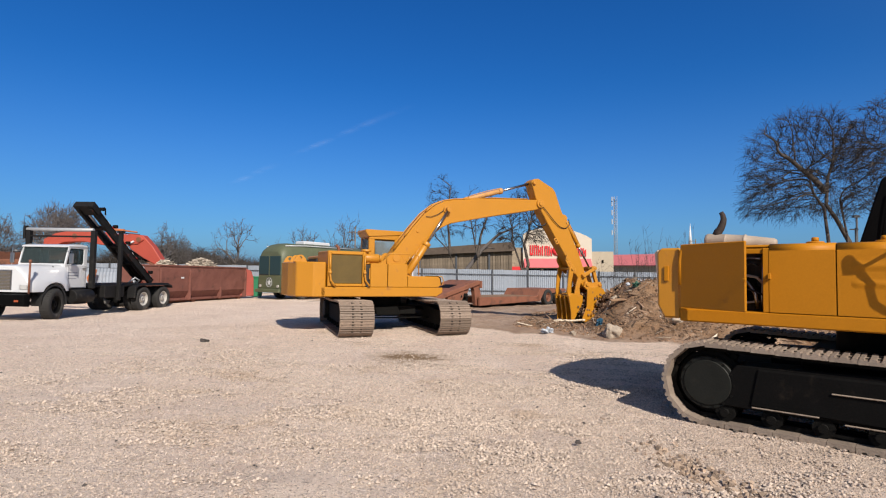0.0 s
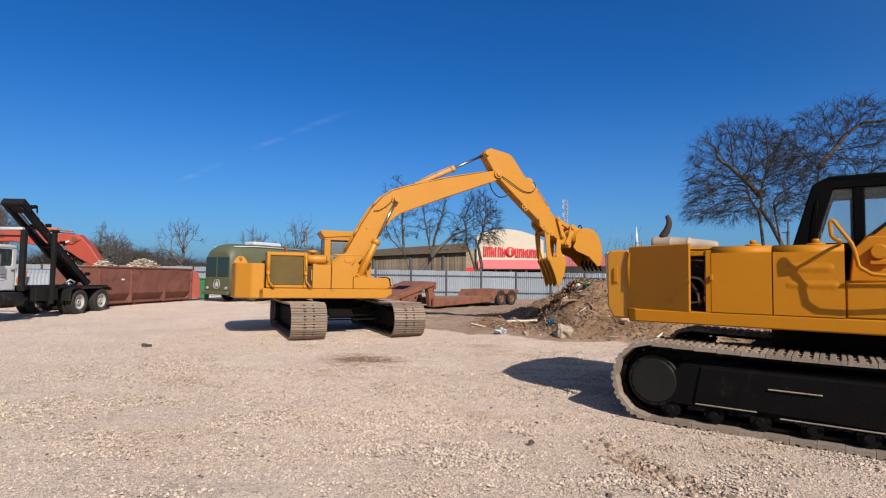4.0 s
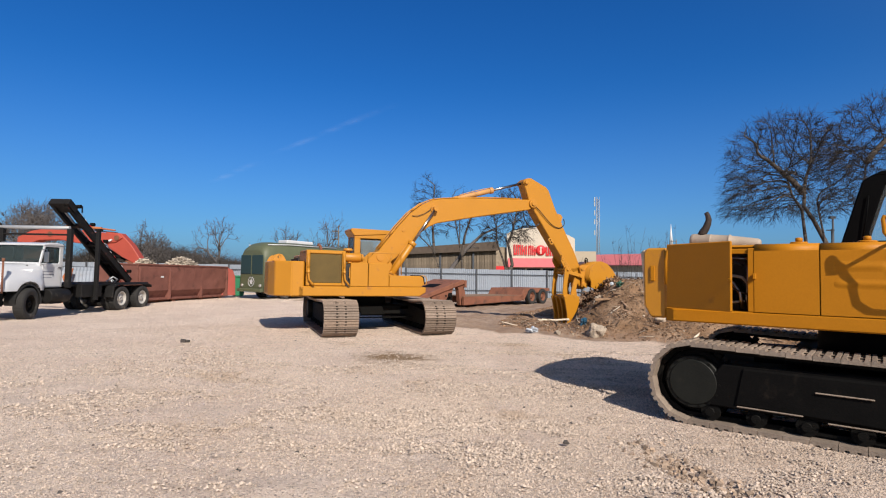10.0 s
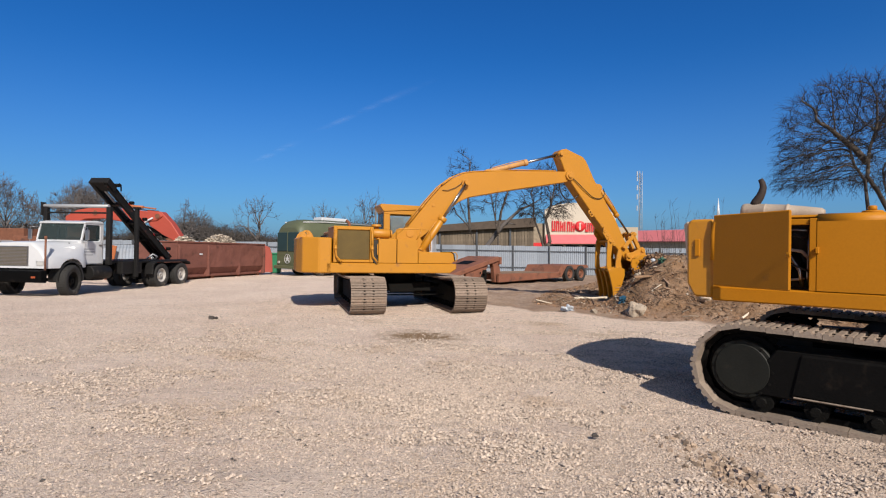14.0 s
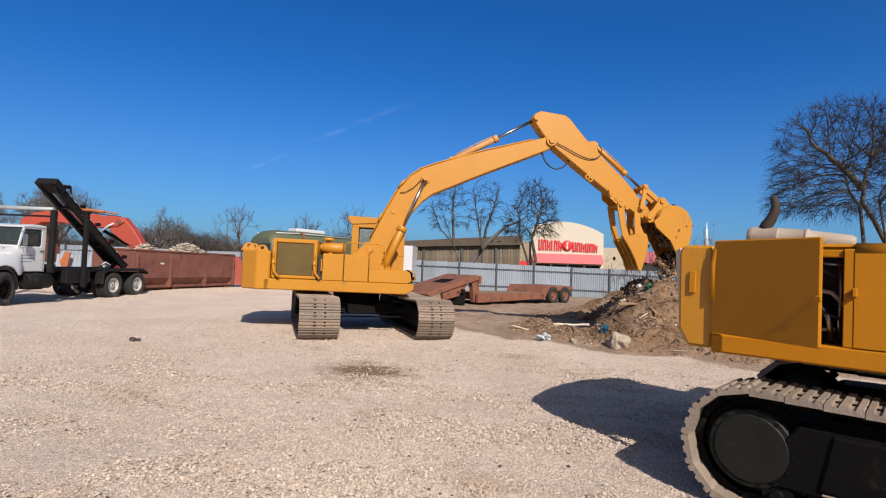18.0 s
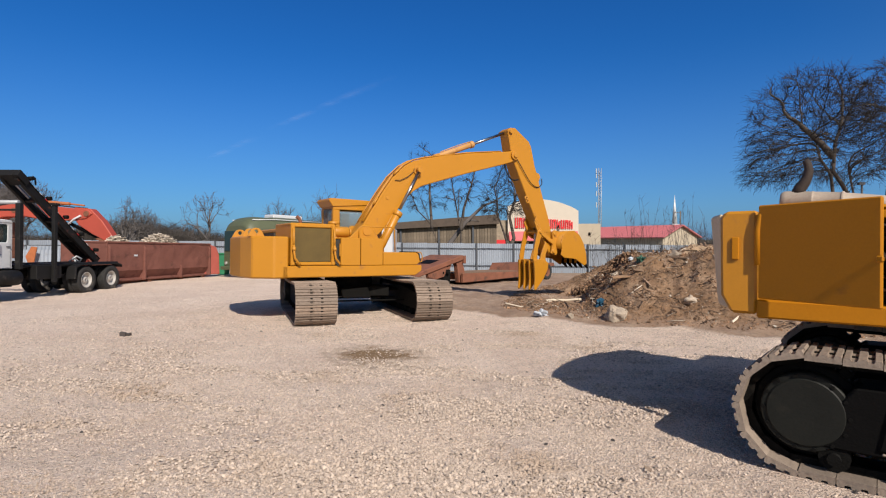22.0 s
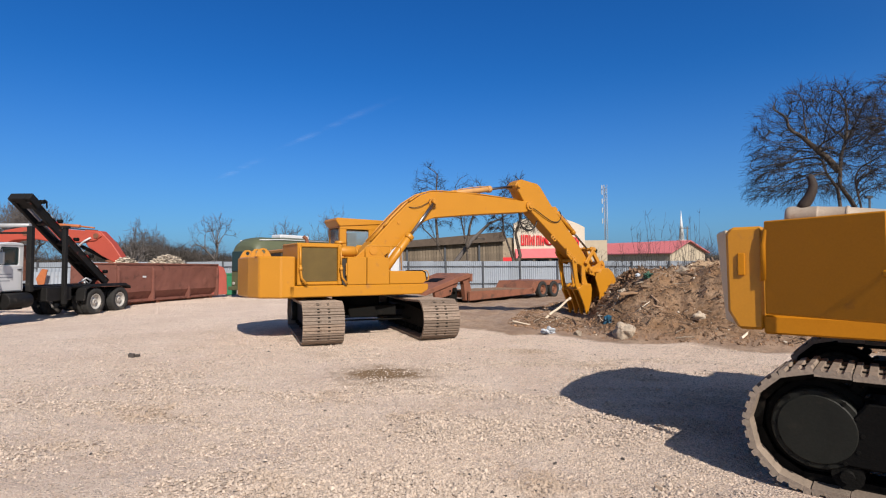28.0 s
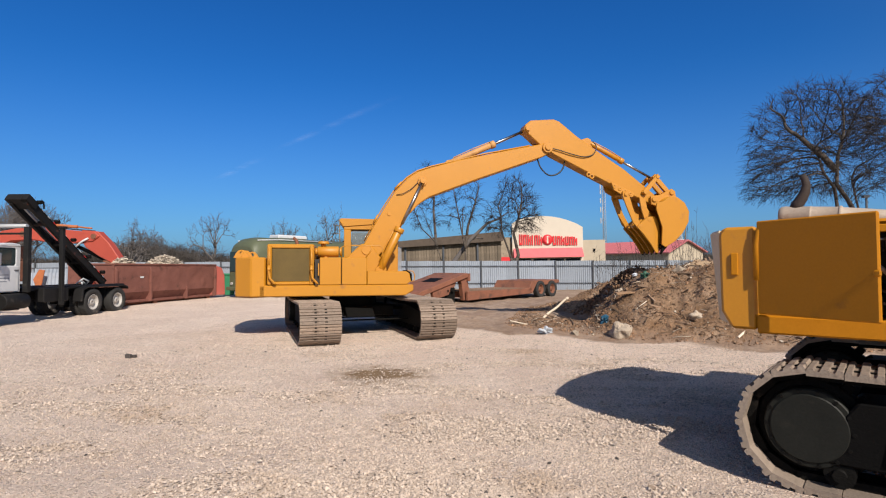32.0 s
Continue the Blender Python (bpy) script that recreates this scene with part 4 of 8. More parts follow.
def cab_shell(x0, x1, y0, y1, z0, z1):
    """Cab walls with real window openings, built of posts, rails and lower panels."""
    bm = new_bm()
    t = 0.05
    sill, head = 1.98, z1 - 0.24
    for y in (y0, y1 - t):
        box(bm, x0, x1, y, y + t, z0, sill)
        box(bm, x0, x1, y, y + t, head, z1)
        box(bm, x0, x0 + 0.20, y, y + t, sill, head)
        box(bm, x0 + 0.87, x1, y, y + t, sill, head) if y == y0 else box(bm, x1 - 0.12, x1, y, y + t, sill, head)
    for x, s in ((x0, 2.1), (x1 - t, 1.75)):
        box(bm, x, x + t, y0 + t, y1 - t, z0, s)
        box(bm, x, x + t, y0 + t, y1 - t, z1 - 0.20, z1)
        box(bm, x, x + t, y0 + t, y0 + 0.12, s, z1 - 0.20)
        box(bm, x, x + t, y1 - 0.12, y1 - t, s, z1 - 0.20)
    return bm


SCREEN = material("dusty_screen", (0.105, 0.068, 0.016), 0.8, grain=0.25, scale=3, bump=0.6, fine=140)
# mottled near-black that carries the shade inside the engine bays
DARKIN = material("grimy_bay_shade", (0.03, 0.026, 0.022), 0.8, grain=0.4, scale=10, bump=0.5)
DIGGER = build_digger()


# ---- the parked excavator in the foreground ----
def build_parked():
    ob = thing("parked_excavator", on_ground(2.38, 6.33, -37.4), "parked yellow excavator with black cab and dusty steel tracks", "excavator")
    m0 = pose(2.12, 0.31, -0.005, 0, 0, 0)
    UPPER = pose(-0.005, 0.17, 1.715) @ Matrix.Diagonal((1.0, 1.0, 1.05, 1.0)) @ pose(0, 0, -1.72)
    add_track(ob, m0, 4.45, 0.95, 0.23, 0.62, STEEL, DUSTYFRAME, -1, 8, plate=True)
    add_track(ob, pose(2.12, 2.62, 0), 4.45, 0.95, 0.23, 0.62, STEEL, BLACK, -1, 8)
    bm = new_bm()
    box(bm, 1.2, 3.2, 0.6, 2.4, 0.45, 0.85)
    cyl(bm, (2.1, 1.47, 0.8), (2.1, 1.47, 1.18), 0.65, 32)
    part("car_body", bm, BLACK, ob, "black undercarriage centre", bevel=0.02)
    bm = new_bm()
    prism(bm, [(0.02, 1.165), (4.3, 1.165), (4.3, 1.31), (0.02, 1.31)], 0.125, 2.83)
    deck = part("deck_frame", bm, OCHRE, ob, "yellow slewing deck with rolled edge", bevel=0.014, m=UPPER)
    bm = new_bm()
    prism(bm, [(0.02, 1.19), (-0.17, 1.19), (-0.25, 1.33), (-0.26, 1.96), (-0.22, 2.01), (0.02, 2.01)], 0.14, 2.83)
    cw = part("counterweight", bm, YELLOW, ob, "yellow counterweight with a bleached rear edge", bevel=0.022, m=UPPER)
    bm = new_bm()
    prism(bm, [(-0.246, 0.158), (-0.28, 0.175), (-0.40, 0.46), (-0.51, 0.95), (-0.55, 1.48), (-0.51, 2.05), (-0.246, 2.80)], 1.22, 1.99, axis="z")
    for v in bm.verts:
        if v.co.z < 1.5:
            v.co.x += 0.07
    part("rear_face", bm, YELLOW_GREY, cw, "sun-bleached rear casting", bevel=0.03)
    bm = new_bm()
    box(bm, -0.165, -0.11, 0.115, 0.14, 1.62, 1.80)
    part("latch_plate", bm, OCHRE, cw, bevel=0.006)
    bm = new_bm()
    tube(bm, [(0.03, 0.11, 1.58), (0.03, 0.11, 1.86), (0.05, 0.11, 1.96), (0.07, 0.12, 2.0)], 0.028, 8)
    part("door_hinge_post", bm, OCHRE, cw)
    # solid dark block for the shade behind the doors, with pipes
    bm = new_bm()
    box(bm, 0.06, 1.50, 0.42, 2.7, 1.31, 1.99)
    part("engine_bay", bm, DARKIN, deck, "shadowed engine compartment")
    for k, (pts, r) in enumerate((([(0.60, 0.34, 1.86), (0.74, 0.28, 1.89), (0.90, 0.26, 1.88)], 0.010), ([(0.66, 0.30, 1.80), (0.76, 0.25, 1.84), (0.84, 0.27, 1.80)], 0.014),
                                  ([(0.55, 0.36, 1.62), (0.70, 0.27, 1.70), (0.82, 0.26, 1.68), (0.90, 0.33, 1.58)], 0.016), ([(0.58, 0.36, 1.70), (0.72, 0.30, 1.62), (0.80, 0.28, 1.50), (0.82, 0.30, 1.34)], 0.020),
                                  ([(0.62, 0.36, 1.54), (0.74, 0.26, 1.55), (0.86, 0.28, 1.50), (0.90, 0.36, 1.44)], 0.011), ([(0.60, 0.38, 1.44), (0.70, 0.29, 1.40), (0.84, 0.30, 1.42)], 0.013),
                                  ([(0.86, 0.34, 1.90), (0.87, 0.30, 1.70), (0.86, 0.30, 1.45), (0.87, 0.36, 1.33)], 0.012))):
        bm = new_bm()
        tube(bm, pts, r, 7)
        part("engine_pipe", bm, (CHROME, HOSE, CREAMPIPE)[k % 3], deck, ("steel", "black rubber", "bleached")[k % 3] + " engine pipe")
    bm = new_bm()
    lathe(bm, [(0.11, -0.03), (0.11, 0.03), (0.09, 0.01), (0.03, 0.02), (0.02, 0.05), (0.001, 0.05), (0.001, -0.03)], 24, closed=False)
    part("belt_pulley", bm, GREASE, deck, "greasy belt pulley", m=pose(0.70, 0.33, 1.58))
    for x, y, z, w, h in ((0.30, 0.30, 1.33, 0.34, 0.30), (0.62, 0.34, 1.40, 0.22, 0.18), (0.12, 0.33, 1.66, 0.30, 0.20)):
        bm = new_bm()
        box(bm, x, x + w, y, 0.42, z, z + h)
        part("engine_part", bm, GREASE, deck, "greasy engine part", bevel=0.02)
    bm = new_bm()
    box(bm, 0.90, 0.965, 0.13, 0.40, 1.31, 1.99)
    part("bay_post", bm, OCHRE, deck, bevel=0.006)
    bm = new_bm()
    box(bm, 0.05, 0.90, 0.15, 0.19, 1.93, 1.985)
    part("bay_rail", bm, OCHRE, deck, bevel=0.006)
    bm = new_bm()
    box(bm, 0.02, 1.5, 0.22, 2.7, 1.99, 2.03)
    box(bm, 1.5, 2.19, 0.22, 2.75, 1.31, 2.03)
    box(bm, 2.19, 4.25, 0.14, 2.75, 1.31, 1.64)
    part("top_deck", bm, OCHRE, deck, bevel=0.02)
    # the rear door stands open
    bm = new_bm()
    box(bm, 0.0, 0.88, -0.03, 0.0, 0, 0.725)
    box(bm, 0.85, 0.90, -0.05, -0.03, 0.30, 0.345)
    part("engine_door", bm, OCHRE, deck, "flat yellow engine door standing open", bevel=0.012, m=pose(0.045, 0.125, 1.32, 0, 0, -27))
    curve = [(0.125 + 0.075 * (1 - math.cos(radians(q))), 1.960 + 0.075 * math.sin(radians(q))) for q in range(0, 91, 15)]
    for x0, x1, lab in ((0.965, 1.56, "flat yellow side door"), (1.572, 2.195, "yellow pressed side panel, dented"), (2.205, 3.4, "yellow tank panel")):
        bm = new_bm()
        if x0 > 2.2:
            box(bm, x0, x1, 0.125, 0.155, 1.315, 1.65)
            part("side_panel", bm, OCHRE, deck, lab, bevel=0.012)
            continue
        prism(bm, [(0.21, 1.315), (0.125, 1.315)] + curve + [(0.30, 2.035), (0.30, 2.0), (0.21, 2.0)], x0, x1, axis="x")
        bm.normal_update()
        for f in bm.faces:
            f.smooth = f.normal.z > 0.05 and f.normal.y < -0.05
        p = part("side_panel", bm, OCHRE, deck, lab)
        if x0 == 1.572:
            # two long shallow swages pressed into the sheet, and a dent
            for zc, half, x2 in ((1.80, 0.055, 2.11), (1.63, 0.05, 2.15)):
                bm = new_bm()
                rows = []
                for a in range(9):
                    u = -1 + a / 4
                    y = 0.1245 - 0.010 * (math.cos(u * math.pi) + 1) / 2
                    rows.append([bm.verts.new((x, 0.1255 if k in (0, 5) else y, zc + u * half * (0.75 if k in (0, 5) else 1))) for k, x in enumerate((1.68, 1.72, 1.76, x2 - 0.06, x2 - 0.03, x2))])
                for a, b in zip(rows, rows[1:]):
                    for k in range(5):
                        bm.faces.new((a[k], a[k + 1], b[k + 1], b[k])).smooth = True
                part("pressed_rib", bm, OCHRE, p)
    bm = new_bm()
    box(bm, 0.955, 0.985, 0.085, 0.125, 1.66, 1.72)
    part("door_latch", bm, OCHRE, deck, bevel=0.005)
    for x in (1.37, 1.955):
        bm = new_bm()
        cyl(bm, (x, 0.30, 2.03), (x, 0.30, 2.055), 0.085, 18)
        cyl(bm, (x, 0.30, 2.055), (x, 0.30, 2.10), 0.035, 14)
        part("filler_cap", bm, OCHRE, deck, bevel=0.008)
    bm = new_bm()
    lathe(bm, [(0.001, 0.0), (0.070, 0.0), (0.088, 0.02), (0.093, 0.05), (0.093, 0.24), (0.096, 0.245), (0.096, 0.255), (0.092, 0.26), (0.090, 0.46), (0.099, 0.465), (0.099, 0.485), (0.086, 0.49), (0.078, 0.62), (0.064, 0.80), (0.045, 0.83), (0.001, 0.83)], 28, closed=False)
    bm.transform(pose(0.07, 1.05, 2.145, 0, 4.0, 0) @ pose(0, 0, 0, 0, 0, -90))
    for x in (0.22, 0.70):
        box(bm, x, x + 0.05, 0.97, 1.13, 2.03, 2.08)
    muf = part("muffler", bm, CREAMPIPE, deck, "bleached horizontal muffler with rust streaks", bevel=0.008)
    bm = new_bm()
    tube(bm, [(0.20, 1.05, 2.19), (0.225, 1.05, 2.25), (0.26, 1.05, 2.30), (0.285, 1.05, 2.36), (0.295, 1.05, 2.41), (0.285, 1.05, 2.46), (0.265, 1.05, 2.50)], 0.056, 14, 0.028)
    part("exhaust_elbow", bm, CHAR, muf, "charred rusty exhaust elbow")
    # handrail loop
    bm = new_bm()
    tube(bm, [(2.16, 0.16, 2.03), (2.16, 0.06, 2.06), (2.11, -0.10, 2.07), (2.09, -0.12, 2.10), (2.08, -0.12, 2.22), (2.09, -0.12, 2.245), (2.11, -0.12, 2.24), (2.25, -0.12, 2.02), (2.27, -0.12, 1.96), (2.30, -0.12, 1.81), (2.32, -0.12, 1.79), (2.40, -0.12, 1.735), (2.61, -0.11, 1.715), (3.3, -0.05, 1.70)], 0.018, 8)
    part("handrail", bm, OCHRE, deck)
    bm = new_bm()
    tube(bm, [(2.20, 0.10, 1.66), (2.56, 0.09, 1.685), (3.3, 0.09, 1.70)], 0.014, 8)
    part("handrail", bm, OCHRE, deck)
    # boom foot and the start of the boom
    for y in (0.54, 1.14):
        bm = new_bm()
        prism(bm, [(2.24, 1.64), (2.28, 2.0), (2.40, 2.13), (2.56, 2.13), (2.68, 1.98), (3.0, 1.64)], y, y + 0.06)
        part("boom_bracket", bm, OCHRE, deck, bevel=0.012)
    bm = new_bm()
    prism(bm, [(2.34, 1.84), (2.32, 2.04), (2.38, 2.13), (2.62, 2.31), (3.2, 2.85), (4.2, 3.6), (4.5, 3.45), (3.5, 2.3), (2.8, 1.78), (2.5, 1.74)], 0.62, 1.12)
    boom = part("boom", bm, OCHRE, deck, "lower end of the yellow boom", bevel=0.02)
    bm = new_bm()
    cyl(bm, (2.49, 0.47, 1.97), (2.49, 1.26, 1.97), 0.075, 18)
    part("boom_pivot", bm, OCHRE, boom, bevel=0.01)
    bm = new_bm()
    box(bm, 2.41, 2.58, 0.49, 0.54, 1.84, 1.89)
    part("pivot_keeper", bm, OCHRE, deck, bevel=0.008)
    bm = new_bm()
    tube(bm, [(2.45, 0.60, 2.16), (2.75, 0.60, 2.42), (3.3, 0.60, 2.90)], 0.018, 8)
    part("hydraulic_hose", bm, HOSE, boom, "black rubber hose")
    # black cab
    x0, x1, y0, y1, zb, zt = 1.66, 3.3, 1.55, 2.75, 2.03, 2.89
    bm = new_bm()
    for y in (y0, y1 - 0.06):
        prism(bm, [(x0, zb), (x0 + 0.24, zb), (x0 + 0.46, zt - 0.12), (x1, zt - 0.12), (x1, zt), (x0 + 0.34, zt), (x0 + 0.24, zt - 0.06)], y, y + 0.06)
        box(bm, x0 + 0.65, x0 + 0.77, y + 0.001, y + 0.059, zb, zt - 0.11)
        box(bm, x1 - 0.1, x1, y + 0.001, y + 0.059, 1.3, zt - 0.11)
        box(bm, x0 + 0.2, x1, y + 0.002, y + 0.058, 1.3, zb + 0.10)
    prism(bm, [(x0 + 0.30, zt - 0.02), (x1, zt - 0.02), (x1 + 0.05, zt + 0.02), (x1 - 0.1, zt + 0.04), (x0 + 0.42, zt + 0.04)], y0, y1)
    box(bm, x0 + 0.02, x0 + 0.08, y0 + 0.06, y1 - 0.06, 1.3, zb + 0.1)
    cab = part("cab", bm, BLACK, deck, "black-painted operator cab", bevel=0.015)
    for nm, b in (("side_window", (x0 + 0.30, x0 + 0.65, y0 + 0.02, y0 + 0.03, zb + 0.1, zt - 0.12)), ("side_window", (x0 + 0.77, x1 - 0.1, y0 + 0.02, y0 + 0.03, zb + 0.1, zt - 0.12)), ("side_window", (x0 + 0.46, x1 - 0.1, y1 - 0.03, y1 - 0.02, zb + 0.1, zt - 0.12))):
        bm = new_bm()
        box(bm, *b)
        part(nm, bm, CLEAR, cab, "clear window")
    bm = new_bm()
    tube(bm, [(x0 + 0.23, y0 - 0.02, zb + 0.1), (x0 + 0.28, y0 - 0.03, zb + 0.4), (x0 + 0.30, y0 - 0.02, zb + 0.62)], 0.008, 6)
    part("grab_rail", bm, BLACK, cab)


build_parked()


# ---- roll-off truck ----
def tyre_mesh(r, w):
    bm = new_bm()
    prof = [(r * 0.58, -w * 0.42), (r * 0.80, -w * 0.5), (r * 0.95, -w * 0.47), (r, -w * 0.36), (r, w * 0.36), (r * 0.95, w * 0.47), (r * 0.80, w * 0.5), (r * 0.58, w * 0.42)]
    return lathe(bm, prof, 36)


def wheel(parent, x, y, r, w, outer, rim_mat, label, steer=0.0):
    """Tyre with tread blocks, dished rim and hub; outer is +1 or -1, the side that shows."""
    t = part("wheel", tyre_mesh(r, w), RUBBER, parent, "black tyre, dusty", m=pose(x, y, r, 0, 0, steer))
    bm = new_bm()
    o = outer
    lathe(bm, [(r * 0.60, o * w * 0.40), (r * 0.56, o * w * 0.44), (r * 0.52, o * w * 0.40), (r * 0.48, o * w * 0.10), (r * 0.25, o * w * 0.06), (r * 0.22, o * w * 0.30), (r * 0.08, o * w * 0.34), (r * 0.04, -o * w * 0.2), (r * 0.6, -o * w * 0.2)], 28)
    part("rim", bm, rim_mat, t, label)
    bm = new_bm()
    for k in range(40):
        a = 2 * math.pi * k / 40
        for yy in (-0.28, 0.02, 0.28):
            box(bm, -0.022, 0.022, -w * 0.12, w * 0.12, -0.004, 0.012, pose(r * math.sin(a), yy * w, r * math.cos(a), 0, math.degrees(a), 8))
    part("tread", bm, RUBBER, t)
    return t


RIMGREY = material("dusty_steel_rim", (0.42, 0.40, 0.37), 0.6, metal=0.2, grain=0.2, scale=6)
HEAD = material("lamp_lens", (0.42, 0.42, 0.41), 0.1, grain=0.02, bump=0.0, coat=1.0)
AMBER = material("amber_lens", (0.30, 0.06, 0.02), 0.25, grain=0.05, bump=0.0)
GREYTXT = material("faded_lettering", (0.22, 0.23, 0.26), 0.6, grain=0.1, bump=0.0)


DUSTBLACK = material("dusty_black_paint", (0.011, 0.0105, 0.0105), 0.6, grain=0.3, scale=4, bump=0.1, spot=(0.04, 0.035, 0.031), spots=0.2, spot_scale=3, spec=0.2)


def build_truck():
    tr = thing("roll_off_truck", on_ground(-15.5, 17.3, -90, -0.02) @ Matrix.Scale(1.06, 4), "white roll-off truck with raised black hoist rails", "truck")
    for x, y, outer in ((-0.33, 1.02, 1), (-0.33, -1.02, -1)):
        wheel(tr, x, y, 0.50, 0.30, outer, GREASE, "dark greasy steel rim", 14)
    for x in (-4.80, -6.18):
        for s in (1, -1):
            wheel(tr, x, s * 0.93, 0.49, 0.27, s, RIMGREY, "dusty pale steel rim")
            wheel(tr, x, s * 0.61, 0.49, 0.27, s, RIMGREY, "dusty pale steel rim")
    bm = new_bm()
    for s in (1, -1):
        box(bm, -7.1, 0.55, s * 0.42 - 0.04, s * 0.42 + 0.04, 0.72, 0.98)
    for x in (-6.9, -5.4, -3.8, -2.4, -1.0, 0.5):
        box(bm, x - 0.05, x + 0.05, -0.4, 0.4, 0.76, 0.94)
    cyl(bm, (-0.33, -0.85, 0.5), (-0.33, 0.85, 0.5), 0.06, 12)
    for x in (-4.80, -6.18):
        cyl(bm, (x, -0.9, 0.49), (x, 0.9, 0.49), 0.08, 12)
        cyl(bm, (x - 0.2, 0, 0.5), (x + 0.2, 0, 0.5), 0.2, 14)
    part("chassis", bm, GREASE, tr, "black truck chassis", bevel=0.01)
    # sloping nose with its wings pressed in one piece
    cuts = {1.17: (1.03, 1.20, 0.95, 1.30, 0.63, 1.60, 0.54, 1.69, 1.705), 1.0: (1.08, 1.23, 0.98, 1.33, 0.67, 1.64, 0.57, 1.725, 1.74), 0.62: (1.09, 1.25, 0.98, 1.35, 0.73, 1.67, 0.62, 1.745, 1.765),
            -0.2: (1.09, 1.28, 0.98, 1.37, 0.79, 1.68, 0.68, 1.75, 1.77), -0.62: (1.04, 1.22, 0.96, 1.36, 0.83, 1.70, 0.72, 1.785, 1.80), -0.80: (0.98, 1.14, 0.92, 1.36, 0.84, 1.72, 0.74, 1.80, 1.82)}
    keys = sorted(cuts)

    def cut(x):
        for a, b in zip(keys, keys[1:]):
            if x <= b:
                f = (x - a) / (b - a)
                return [p + (q - p) * f for p, q in zip(cuts[a], cuts[b])]
    bm = new_bm()
    rings = []
    for x in (-0.80, -0.70, -0.62, -0.56, -0.50, -0.40, -0.25, 0.0, 0.25, 0.40, 0.50, 0.56, 0.62, 0.8, 1.0, 1.17):
        a = cut(x)
        low = 0.92 if abs(x) >= 0.62 else 0.56 + 0.66 * math.sqrt(max(0.0, 1 - (x / 0.635) ** 2)) ** 0.8
        half = [(a[0], min(low, a[1] - 0.03)), (a[0], a[1]), (a[2], a[3]), ((a[2] + a[4]) / 2 + 0.03, (a[3] + a[5]) / 2 + 0.02), (a[4], a[5]), (a[6], a[7])]
        rings.append([bm.verts.new((x, y, z)) for y, z in half] + [bm.verts.new((x, 0, a[8]))] + [bm.verts.new((x, -y, z)) for y, z in half[::-1]])
    for a, b in zip(rings, rings[1:]):
        for k in range(len(a) - 1):
            bm.faces.new((a[k], b[k], b[k + 1], a[k + 1])).smooth = True
    bm.faces.new(rings[-1])
    hood = part("hood", bm, WHITE, tr, "white sloping hood and wings in one pressing")
    for s in (1, -1):
        bm = new_bm()
        lip = [(0.60 * math.cos(q), 0.56 + 0.575 * math.sin(q)) for q in [radians(g) for g in range(-5, 186, 10)]]
        prism(bm, lip + [(x * 0.9, z - 0.04) for x, z in lip[::-1]], s * 0.74, s * 1.10)
        part("wheel_arch", bm, HOSE, tr, "black rubber wheel-arch edge")
        bm = new_bm()
        box(bm, 1.13, 1.17, s * 0.74, s * 1.04, 0.98, 1.16)
        part("headlamp_bezel", bm, WHITE, tr, "white headlamp bezel", bevel=0.01)
        bm = new_bm()
        box(bm, 1.165, 1.185, s * 0.78, s * 1.0, 1.0, 1.14)
        part("headlamp", bm, HEAD, tr, "clear headlamp", bevel=0.008)
    bm = new_bm()
    box(bm, 1.13, 1.18, -0.50, 0.50, 0.98, 1.60)
    part("grille_frame", bm, CHROME, tr, bevel=0.01)
    for k in range(13):
        bm = new_bm()
        box(bm, 1.17, 1.205, -0.46, 0.46, 1.01 + 0.044 * k, 1.035 + 0.044 * k)
        part("grille_bar", bm, GRILLE, tr)
    bm = new_bm()
    prism(bm, [(1.18, 0.48), (1.46, 0.50), (1.48, 0.84), (1.18, 0.88)], -1.15, 1.15)
    part("bumper", bm, BLACK, tr, "heavy black front bumper", bevel=0.03)
    for s in (1, -1):
        bm = new_bm()
        box(bm, 1.475, 1.50, s * 0.92 - 0.07, s * 0.92 + 0.07, 0.63, 0.69)
        part("indicator", bm, AMBER, tr, "dull amber indicator lamp", bevel=0.008)
    # cab
    cx0, cx1, z0, hw = -1.86, -0.84, 1.0, 0.84
    t = 0.05
    bm = new_bm()
    box(bm, cx0, cx1, -hw, hw, z0, z0 + 0.05)
    cab = part("cab", bm, WHITE, tr, "white day cab", bevel=0.01)
    bm = new_bm()
    box(bm, cx0, cx0 + t, -hw + t, hw - t, z0 + 0.05, 1.8)
    box(bm, cx0, cx0 + t, -hw + t, hw - t, 2.2, 2.29)
    for y in (-hw + t, hw - 0.25):
        box(bm, cx0, cx0 + t, y, y + 0.2, 1.8, 2.2)
    part("rear_panel", bm, WHITE, cab)
    bm = new_bm()
    box(bm, cx1 - t, cx1, -hw + t, hw - t, z0 + 0.05, 1.76)
    part("firewall", bm, WHITE, cab)
    for s in (1, -1):
        y = s * hw - (t if s > 0 else 0)
        bm = new_bm()
        prism(bm, [(cx0, z0 + 0.05), (cx1, z0 + 0.05), (cx1, 1.74), (cx1 - 0.07, 1.74), (cx0 + 0.20, 1.74), (cx0 + 0.16, 1.80), (cx0 + 0.16, 2.20), (cx0 + 0.20, 2.24), (cx1 - 0.22, 2.24), (cx1 - 0.07, 1.745), (cx1, 1.745), (cx1 - 0.15, 2.29), (cx0, 2.29)], y, y + t)
        part("side_panel", bm, WHITE, cab, bevel=0.008)
    bm = new_bm()
    prism(bm, [(cx0 - 0.02, 2.27), (cx1 - 0.10, 2.27), (cx1 - 0.13, 2.32), (cx1 - 0.4, 2.37), (cx0 + 0.3, 2.38), (cx0 + 0.02, 2.35)], -hw - 0.02, hw + 0.02)
